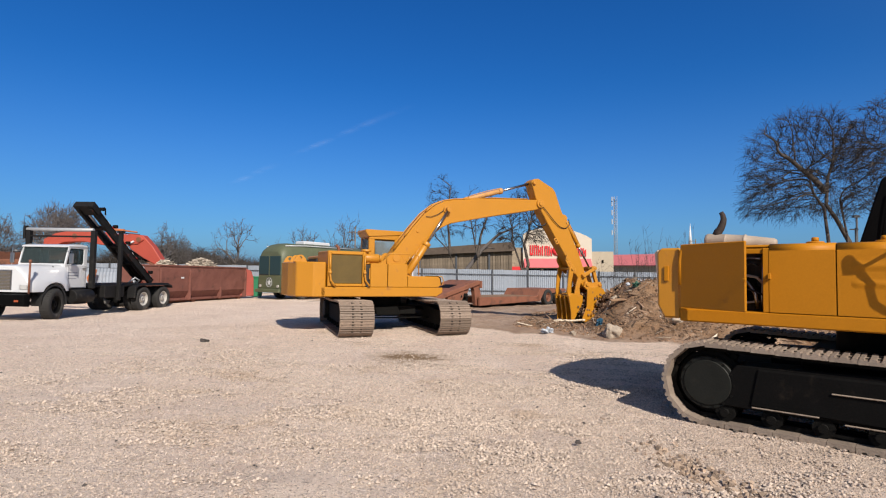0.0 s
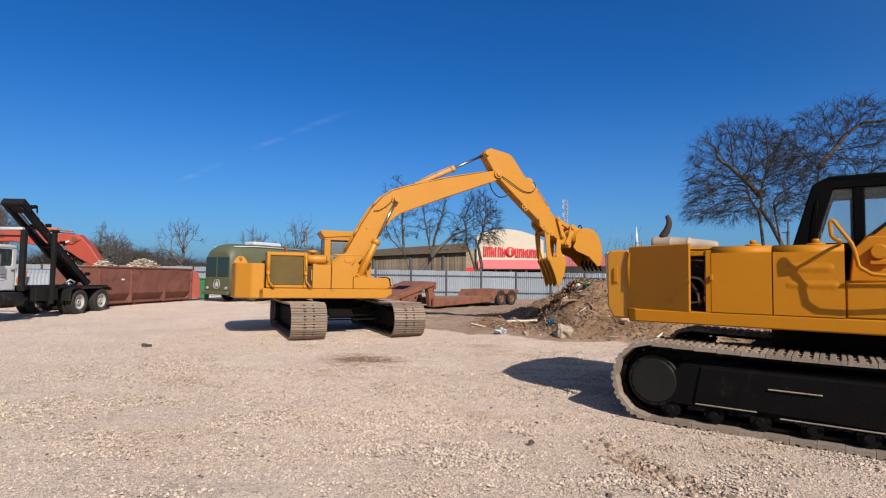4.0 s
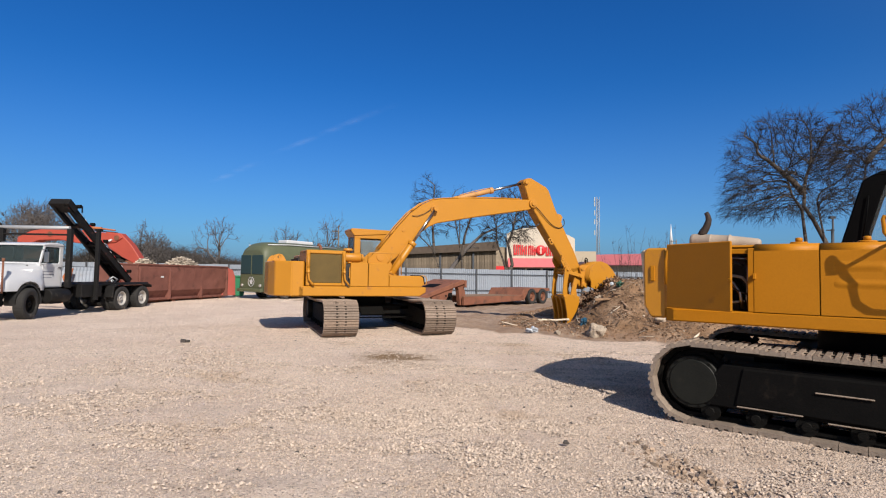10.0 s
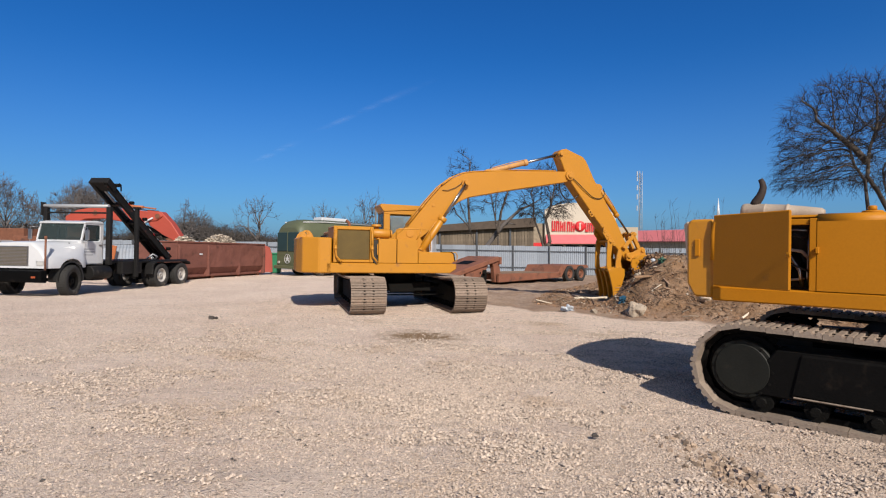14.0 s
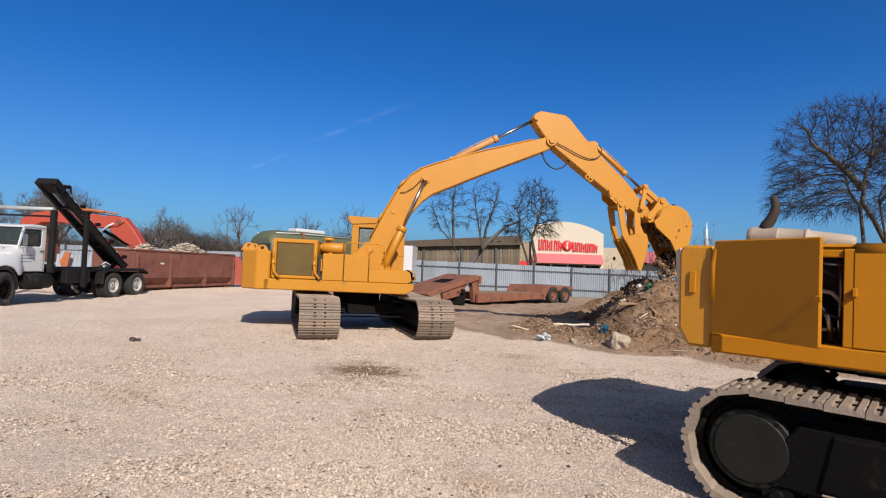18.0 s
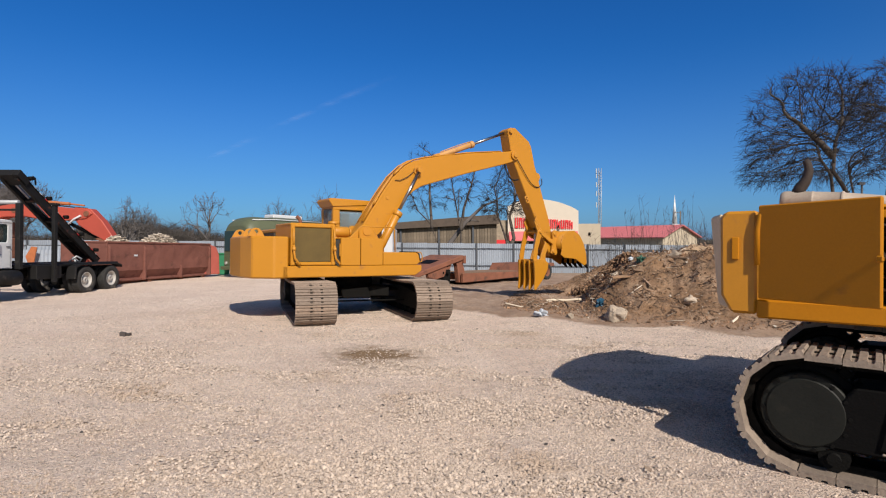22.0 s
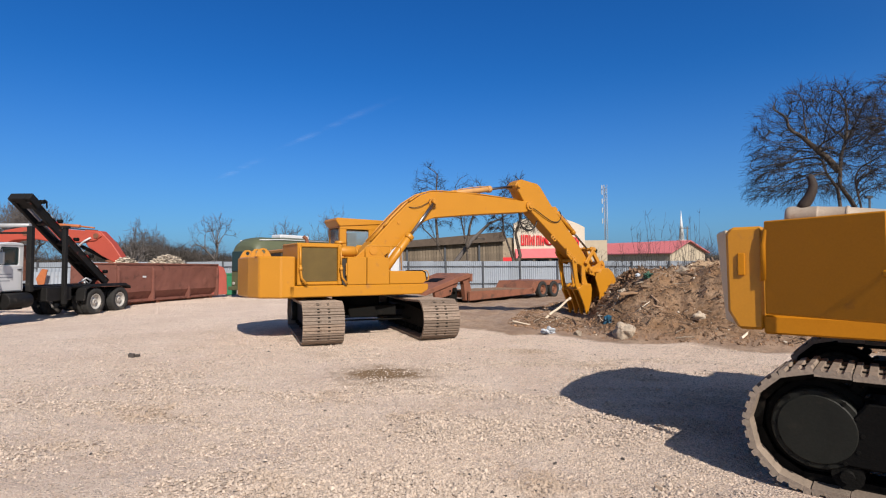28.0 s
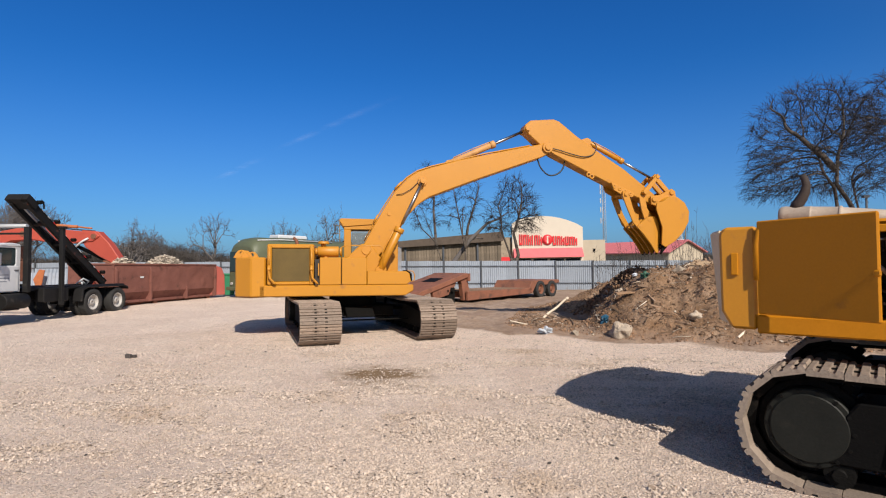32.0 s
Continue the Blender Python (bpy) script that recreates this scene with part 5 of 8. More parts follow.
    part("cab_roof", bm, WHITE, cab, bevel=0.04)
    bm = new_bm()
    prism(bm, [(cx1 - 0.02, 1.78), (cx1 - 0.04, 1.78), (cx1 - 0.19, 2.27), (cx1 - 0.17, 2.27)], -hw + 0.07, hw - 0.07)
    part("windscreen", bm, TINTED, cab, "dark tinted windscreen")
    bm = new_bm()
    box(bm, cx0 + 0.06, cx0 + 0.2, -hw + 0.06, hw - 0.06, z0 + 0.06, 1.78)
    box(bm, cx0 + 0.2, cx1 - 0.3, -hw + 0.06, hw - 0.06, z0 + 0.06, 1.42)
    part("bench_seat", bm, HOSE, cab, "black bench seat", bevel=0.03)
    bm = new_bm()
    lathe(bm, [(0.22, -0.012), (0.22, 0.012), (0.19, 0.012), (0.19, -0.012)], 24)
    part("steering_wheel", bm, HOSE, cab, "black steering wheel", m=pose(cx1 - 0.26, 0.42, 1.84, 60, 0, 90))
    for s in (1, -1):
        bm = new_bm()
        box(bm, cx0 + 0.16, cx1 - 0.10, s * (hw - 0.03), s * (hw - 0.025), 1.74, 2.26)
        part("door_window", bm, TINTED, cab, "dark side window")
        bm = new_bm()
        box(bm, cx0 + 0.08, cx1 - 0.10, s * hw, s * (hw + 0.025), 1.02, 1.73)
        d = part("door", bm, WHITE, cab, "white cab door with faded lettering" if s > 0 else "", bevel=0.012)
        bm = new_bm()
        box(bm, cx0 + 0.12, cx0 + 0.25, s * (hw + 0.025), s * (hw + 0.05), 1.60, 1.63)
        part("handle", bm, CHROME, d, "chrome door handle")
        if s > 0:
            for k, (w, h) in enumerate(((0.50, 0.045), (0.58, 0.05), (0.40, 0.04))):
                bm = new_bm()
                box(bm, -1.15 - w / 2, -1.15 + w / 2, hw + 0.026, hw + 0.029, 1.47 - 0.09 * k, 1.47 - 0.09 * k + h * 0.6)
                part("lettering", bm, GREYTXT, d, "faded grey lettering")
        bm = new_bm()
        tube(bm, [(cx1 - 0.1, s * hw, 2.15), (cx1 + 0.0, s * (hw + 0.22), 2.15), (cx1 + 0.0, s * (hw + 0.22), 1.70), (cx1 - 0.1, s * hw, 1.70)], 0.012, 6)
        part("mirror_arm", bm, CHROME, cab)
        bm = new_bm()
        box(bm, cx1 - 0.03, cx1 + 0.02, s * (hw + 0.14), s * (hw + 0.29), 1.76, 2.08)
        part("mirror", bm, CHROME, cab, "tall west-coast mirror", bevel=0.015)
    bm = new_bm()
    tube(bm, [(-0.30, 0.735, 1.72), (-0.02, 0.75, 1.55)], 0.028, 6)
    part("hood_latch", bm, DUSTBLACK, hood, "black rubber hood strap")
    bm = new_bm()
    cyl(bm, (1.22, 1.10, 0.80), (1.22, 1.10, 1.86), 0.030, 10)
    cyl(bm, (1.22, 1.10, 1.82), (1.22, 1.10, 1.92), 0.045, 10)
    part("marker_post", bm, RUST, tr, "rusty bumper guide post")
    bm = new_bm()
    cyl(bm, (-1.9, 0.95, 0.72), (-1.0, 0.95, 0.72), 0.24, 20)
    box(bm, -2.1, -0.7, 0.62, 0.70, 0.55, 0.95)
    box(bm, -1.6, -1.1, 0.7, 1.08, 0.46, 0.52)
    part("fuel_tank", bm, DUSTBLACK, tr, "black round fuel tank with step", bevel=0.015)
    # body frame, masts and tarp gantry
    bm = new_bm()
    box(bm, -6.9, -1.95, 0.45, 0.85, 1.02, 1.12)
    box(bm, -6.9, -1.95, -0.85, -0.45, 1.02, 1.12)
    box(bm, -3.6, -2.5, 0.70, 1.02, 0.62, 1.08)
    part("side_box", bm, DUSTBLACK, tr, "black tool boxes and running boards", bevel=0.02)
    bm = new_bm()
    box(bm, -3.27, -3.13, 1.0, 1.12, 0.50, 3.10)
    box(bm, -3.31, -3.09, 0.96, 1.16, 3.08, 3.16)
    part("mast", bm, DUSTBLACK, tr, "dark steel guide post", bevel=0.01)
    for y, z in ((1.0, 0.98), (-1.45, 0.98)):
        bm = new_bm()
        box(bm, -1.90, -1.75, y - 0.08, y + 0.08, z, 3.04)
        part("gantry_post", bm, DUSTBLACK, tr, "dark steel gantry post", bevel=0.01)
    bm = new_bm()
    box(bm, -1.87, -1.78, -1.5, 1.0, 2.80, 2.86)
    part("gantry_beam", bm, DUSTBLACK, tr, bevel=0.01)
    bm = new_bm()
    box(bm, -1.92, -1.72, -1.62, -1.54, 2.72, 3.20)
    part("roll_bracket", bm, DUSTBLACK, tr, bevel=0.015)
    bm = new_bm()
    cyl(bm, (-1.82, -1.54, 3.07), (-1.82, 0.98, 3.07), 0.065, 18)
    part("tarp_roll", bm, GALV, tr, "grey tarpaulin roller pipe", bevel=0.006)
    for s in (1, -1):
        bm = new_bm()
        prism(bm, [(-5.47 - 1.32, 0.90), (-5.47 - 1.28, 1.02), (-5.47 - 1.05, 1.08), (-5.47 + 1.05, 1.08), (-5.47 + 1.3, 1.0), (-5.47 + 1.36, 0.55), (-5.47 + 1.28, 0.55), (-5.47 + 1.22, 0.94), (-5.47 + 1.0, 1.03), (-5.47 - 1.05, 1.03), (-5.47 - 1.24, 0.96)], s * 0.76, s * 1.10)
        part("mudguard", bm, DUSTBLACK, tr, "black rubber mudguard", bevel=0.015)
    # raised hoist rails
    m = pose(-6.40, 0, 1.02, 0, -36.5, 0)
    for s in (1, -1):
        bm = new_bm()
        box(bm, 0, 4.8, s * 0.25 - 0.06, s * 0.25 + 0.06, 0, 0.26)
        box(bm, 0, 4.8, s * 0.25 - 0.09, s * 0.25 + 0.09, 0.24, 0.27)
        part("hoist_rail", bm, BLACKRUST, tr, "black hoist rail with rust scuffs", bevel=0.01, m=m)
        for k in range(5):
            bm = new_bm()
            cyl(bm, (0.5 + k, s * 0.32, 0.33), (0.5 + k, s * 0.47, 0.33), 0.07, 12)
            part("rail_roller", bm, GREASE, tr, m=m)
        for k in range(14):
            bm = new_bm()
            box(bm, 0.25 + 0.32 * k, 0.37 + 0.32 * k, s * 0.345 - 0.004, s * 0.345 + 0.004, 0.245, 0.268)
            part("reflective_tape", bm, (WHITE, REDSIGN)[k % 3 == 1], tr, ("white", "red")[k % 3 == 1] + " reflective tape", m=m)
    for k, x in enumerate((0.3, 1.4, 2.5, 3.6, 4.75)):
        bm = new_bm()
        box(bm, x, x + (0.22 if k == 4 else 0.12), -0.21, 0.21, 0.03, 0.20)
        part("cross_member", bm, BLACKRUST, tr, bevel=0.01, m=m)
    bm = new_bm()
    box(bm, 4.45, 4.95, -0.38, 0.38, 0.05, 0.30)
    tube(bm, [(4.2, 0.38, 0.3), (4.4, 0.42, 0.45), (4.5, 0.42, 0.42)], 0.03, 6)
    part("hoist_head", bm, DUSTBLACK, tr, "black hoist head plate", bevel=0.015, m=m)
    for y in (-0.1, 0.1):
        bm = new_bm()
        cyl(bm, (0.4, y, 0.15), (2.6, y, 0.15), 0.075, 14)
        part("cable_cylinder", bm, DUSTBLACK, tr, m=m)
        bm = new_bm()
        cyl(bm, (2.6, y, 0.15), (4.4, y, 0.15), 0.04, 12)
        part("cable_rod", bm, CHROME, tr, "shiny cable-ram rod", m=m)
    bm = new_bm()
    tube(bm, [(-4.9, 0.3, 1.15), (-5.0, 0.5, 1.35), (-5.2, 0.55, 1.25), (-5.3, 0.4, 1.12), (-5.1, 0.3, 1.3), (-4.95, 0.5, 1.15)], 0.035, 6)
    part("cable_coil", bm, GALV, tr, "coiled steel cable")
    # the cab stands tall; the nose is drawn back to the axle
    for ch in [cab] + list(cab.children_recursive):
        if ch.name.split(".")[0] not in ("steering_wheel",):
            ch.data.transform(Matrix.Translation((0, 0, 1.0)) @ Matrix.Diagonal((1, 1, 1.10, 1)) @ Matrix.Translation((0, 0, -1.0)))
    for ch in tr.children_recursive:
        if ch.name.split(".")[0] in ("hood", "wheel_arch", "headlamp_bezel", "headlamp", "grille_frame", "grille_bar", "bumper", "indicator", "hood_latch", "marker_post"):
            ch.data.transform(Matrix.Translation((-0.20, 0, 0)) @ Matrix.Diagonal((0.87, 1, 1, 1)))
    # the long wheelbase: cab and nose stand forward of the body
    for ch in tr.children:
        kind = ch.name.split(".")[0]
        if kind in ("hood", "wheel_arch", "headlamp_bezel", "headlamp", "grille_frame", "grille_bar", "bumper", "indicator", "marker_post", "cab", "fuel_tank") or (kind == "wheel" and ch.matrix_basis.translation.x > -1):
            ch.matrix_basis = pose({"wheel": 0.27, "wheel_arch": 0.14}.get(kind, 0.10), 0, 0) @ ch.matrix_basis


GRILLE = material("dark_grille", (0.16, 0.13, 0.09), 0.5, metal=0.3, grain=0.2)
GALV = material("grey_galvanised_pipe", (0.40, 0.41, 0.42), 0.5, metal=0.4, grain=0.15)
BLACKRUST = material("black_rusted_rail", (0.010, 0.0095, 0.0095), 0.6, grain=0.3, scale=5, bump=0.3, spot=(0.09, 0.033, 0.023), spots=0.3, spot_scale=5, spec=0.2)
build_truck()


# ---- roll-off dumpster, full of scrap wood ----
def build_dumpster():
    d = thing("dumpster", on_ground(-15.27, 24.87, 81.0), "dented maroon roll-off dumpster heaped with scrap wood", "dumpster")
    L, W, H, t = 7.3, 2.4, 1.9, 0.05
    for nm, b in (("end_wall", (0, t, t, W - t, 0.22, H)), ("floor_plate", (0, L, t, W - t, 0.18, 0.26)), ("top_rim", (-0.02, L, -0.04, 0.06, H, H + 0.08)),
                  ("top_rim", (-0.02, L, W - 0.06, W + 0.04, H, H + 0.08)), ("top_rim", (-0.04, 0.08, 0.06, W - 0.06, H, H + 0.08)), ("bottom_rail", (0, L, 0.20, 0.30, 0.14, 0.30))):
        bm = new_bm()
        box(bm, *b)
        part(nm, bm, DUMPSTER, d, bevel=0.012)
    for s in (0, 1):
        bm = new_bm()
        prism(bm, [(0, H), (0, 0.66), (0.22, 0.29), (0.27, 0.29), (0.05, 0.68), (0.05, H)], 0, L, axis="x")
        bmesh.ops.subdivide_edges(bm, edges=[k for k in bm.edges if abs((k.verts[0].co - k.verts[1].co).x) > 1], cuts=32, use_grid_fill=True)
        bmesh.ops.subdivide_edges(bm, edges=[k for k in bm.edges if abs((k.verts[0].co - k.verts[1].co).z) > 0.8], cuts=7, use_grid_fill=True)
        for v in bm.verts:
            v.co.y += 0.035 * noise.noise((v.co.x * 1.1, v.co.z * 1.3, 4.0 + s)) + 0.018 * noise.noise((v.co.x * 3.0, v.co.z * 3.0, 9.0 + s))
            if s:
                v.co.y = W - v.co.y
        if s:
            bmesh.ops.reverse_faces(bm, faces=bm.faces[:])
        part("side_wall", bm, DUMPSTER, d, "dented maroon side wall")
    for x in (0.05, 2.15, 4.75, 7.15):
        bm = new_bm()
        prism(bm, [(0.24, 0.14), (-0.08, 0.20), (-0.08, H - 0.25), (0.03, H - 0.02)] if x in (0.05, 2.15, 7.15) else [(0.24, 0.14), (-0.06, 0.18), (-0.07, 0.80), (0.03, 0.80)], x, x + 0.11, axis="x")
        part("rib", bm, DUMPSTER, d, bevel=0.01)
    for x in (0.7, 2.7, 5.0, 6.8):
        bm = new_bm()
        cyl(bm, (x, 0.1, 0.12), (x, 0.28, 0.12), 0.12, 16)
        part("ground_roller", bm, RUST, d, "rusty ground roller")
    bm = new_bm()
    box(bm, 0.5, 6.8, 0.35, 0.5, 0.02, 0.22)
    box(bm, 0.5, 6.8, 1.9, 2.05, 0.02, 0.22)
    part("skid_rail", bm, RUST, d)
    bm = new_bm()
    prism(bm, [(0, 0.2), (W - 0.05, 0.2), (W - 0.05, H * 0.72), (W - 0.35, H * 0.92), (W - 0.8, H), (0.5, H), (0.15, H * 0.93), (0, H * 0.7)], 0.0, 0.06, axis="x")
    part("tailgate", bm, REDFADE, d, "faded pink-red tailgate swung open", bevel=0.03, m=pose(L + 0.02, 0.02, 0.02, 0, 0, 62) @ pose(0, -W * 0.25, 0, 0, 5, 0))
    bm = new_bm()
    box(bm, 1.55, 1.75, -0.024, -0.002, 1.30, 1.38)
    part("sticker", bm, WHITE, d, "small white sticker")
    return d


REDFADE = material("faded_red_gate", (0.34, 0.075, 0.055), 0.7, grain=0.15, scale=3, spot=(0.3, 0.10, 0.07), spots=0.3)
build_dumpster()


def plank_mesh(bm, m, l, w, t):
    box(bm, -l / 2, l / 2, -w / 2, w / 2, -t / 2, t / 2, m)


def scrap_heap(name, m, size, count, mat, label, seed, spread=0.8, lo=0.4, hi=1.6):
    """A heap of splintered boards, as stuff."""
    rnd = random.Random(seed)
    bm = new_bm()
    for _ in range(count):
        x, y = rnd.uniform(-1, 1), rnd.uniform(-1, 1)
        h = size[2] * max(0.0, 1 - abs(x) ** 2.2) * max(0.0, 1 - abs(y) ** 2.2) * rnd.uniform(0.6, 1.05) * (0.75 + 0.25 * math.sin(5 * x + 1))
        l = rnd.uniform(lo, hi)
        plank_mesh(bm, pose(x * size[0], y * size[1], h, rnd.uniform(-40, 40), rnd.uniform(-30, 30) * spread, rnd.uniform(0, 360)), l, rnd.uniform(0.02, 0.08), rnd.uniform(0.012, 0.04))
    return solid(name, bm, mat, m, label, "debris", kind="stuff")
SOILISL = material("soil_clod", (0.215, 0.126, 0.072), 0.95, grain=0.3, scale=8, bump=0.5, random_tint=0.6, island=True)
PALEISL = material("pale_scrap", (0.50, 0.42, 0.33), 0.9, grain=0.25, scale=6, bump=0.3, random_tint=0.35, island=True)
SCRAPGREY = material("greyed_scrap_wood", (0.42, 0.355, 0.285), 0.95, grain=0.25, scale=6, bump=0.3, random_tint=0.5, island=True)
SCRAPISL = material("dark_scrap", (0.20, 0.13, 0.085), 0.95, grain=0.3, scale=8, bump=0.4, random_tint=0.55, island=True)
STONEISL = material("rubble_stone", (0.42, 0.36, 0.29), 0.95, grain=0.25, scale=8, bump=0.5, random_tint=0.4, island=True)
PEBBLE = material("gravel_stones", (0.455, 0.366, 0.297), 0.95, grain=0.15, scale=20, bump=0.3, spot=(0.38, 0.285, 0.21), spots=0.5, spot_scale=0.45, random_tint=0.32, island=True)
DARKCHIP = material("dark_chips", (0.06, 0.05, 0.045), 0.9, grain=0.2, random_tint=0.4, island=True)
scrap_heap("scrap_wood", on_ground(-15.27, 24.87, 81.0) @ pose(4.5, 1.2, 1.50), (2.2, 0.8, 0.92), 3200, SCRAPGREY, "heap of pale broken boards and roots", 4, lo=0.10, hi=0.55)
scrap_heap("scrap_wood", on_ground(-15.27, 24.87, 81.0) @ pose(1.9, 1.3, 1.60), (0.75, 0.7, 0.66), 700, SCRAPGREY, "small heap of broken boards", 5, lo=0.10, hi=0.45)


# ---- olive bus ----
BUSGLASS = glass("dusty_bus_glass", (0.028, 0.050, 0.055), 0.12, 0.0)


def build_bus():
    b = thing("olive_bus", on_ground(-12.45, 31.6, 238.0), "olive drab old bus with rounded roof and white star", "bus")
    L, W, H = 8.5, 2.45, 3.45
    # lengthwise +x is the front; the body is lofted from rounded sections
    def section(x, k, drop):
        pts = []
        w = W / 2 * k
        for a in range(0, 181, 12):
            r = radians(a)
            pts.append((x, w * math.copysign(abs(math.cos(r)) ** 0.55, math.cos(r)), 2.15 + (H - 2.15 - drop) * math.sin(r) ** 0.8))
        return [(x, w, 0.45)] + pts + [(x, -w, 0.45)]
    bm = new_bm()
    rings = []
    for x, k, drop in ((-L, 0.98, 0.05), (-L + 0.1, 1, 0), (-0.9, 1, 0), (-0.4, 0.98, 0.10), (-0.1, 0.93, 0.32), (0.0, 0.88, 0.55)):
        rings.append([bm.verts.new(p) for p in section(x, k, drop)])
    for a, c in zip(rings, rings[1:]):
        for i in range(len(a) - 1):
            bm.faces.new((a[i], a[i + 1], c[i + 1], c[i])).smooth = True
        bm.faces.new((a[-1], a[0], c[0], c[-1]))
    bm.faces.new(rings[0][::-1])
    bm.faces.new(rings[-1])
    body = part("body", bm, OLIVE, b)
    bm = new_bm()
    box(bm, -0.02, 0.035, -1.03, 1.03, 1.48, 2.62)
    part("windscreen", bm, BUSGLASS, body, "dusty wide windscreen", bevel=0.02)
    bm = new_bm()
    box(bm, -0.01, 0.05, -0.03, 0.03, 1.40, 2.66)
    part("windscreen_post", bm, OLIVE, body)
    for i in range(5):
        for s in (1, -1):
            bm = new_bm()
            box(bm, -1.6 - 1.25 * i, -0.65 - 1.25 * i, s * 1.185, s * 1.215, 1.45, 2.15)
            part("side_window", bm, DARKGLASS, body, "dark side window", bevel=0.01)
    bm = new_bm()
    star = []
    for k in range(10):
        r = 0.22 if k % 2 == 0 else 0.088
        star.append((r * math.sin(math.pi * k / 5), 1.02 + r * math.cos(math.pi * k / 5)))
    prism(bm, star, 0.012, 0.03, axis="x")
    part("star", bm, WHITE, body, "white painted star")
    bm = new_bm()
    lathe(bm, [(0.29, -0.02), (0.26, -0.02), (0.26, -0.035), (0.29, -0.035)], 32)
    part("star_ring", bm, WHITE, body, "white painted ring", m=pose(0, 0, 1.02, 0, 0, 90))
    for y in (-0.85, 0.85):
        bm = new_bm()
        cyl(bm, (-0.02, y, 0.80), (0.06, y, 0.80), 0.085, 16)
        part("headlamp", bm, RIMGREY, body, "dull round headlamp")
    bm = new_bm()
    box(bm, 0.02, 0.20, -1.15, 1.15, 0.42, 0.62)
    part("bumper", bm, OLIVE, b, bevel=0.03)
    for x in (-1.6, -6.6):
        for s in (1, -1):
            wheel(b, x, s * 1.0, 0.47, 0.28, s, RIMGREY, "grey rim")
    bm = new_bm()
    box(bm, -4.4, -2.2, -0.45, 0.45, H - 0.02, H + 0.22)
    part("roof_unit", bm, WHITE, b, "white rooftop air conditioner", bevel=0.06)
    bm = new_bm()
    tube(bm, [(-0.4, 0.9, H - 0.20), (-2, 0.95, H - 0.12), (-6, 0.95, H - 0.12)], 0.03, 6)
    tube(bm, [(-0.4, -0.9, H - 0.20), (-2, -0.95, H - 0.12), (-6, -0.95, H - 0.12)], 0.03, 6)
    part("roof_rail", bm, WHITE, b, "pale roof rail")


build_bus()
bm = new_bm()
prism(bm, [(-0.38, 0.05), (0.38, 0.05), (0.45, 1.25), (-0.45, 1.25)], -0.4, 0.4)
bin_ob = thing("green_bin", on_ground(-14.2, 34.0, 20) @ Matrix.Diagonal((0.78, 0.78, 1, 1)), "green plastic wheeled bin", "bin")
part("tub", bm, GREEN, bin_ob, bevel=0.04)
bm = new_bm()
prism(bm, [(-0.48, 1.25), (0.48, 1.25), (0.40, 1.34), (-0.40, 1.36)], -0.45, 0.45)
part("lid", bm, GREEN, bin_ob, bevel=0.02)


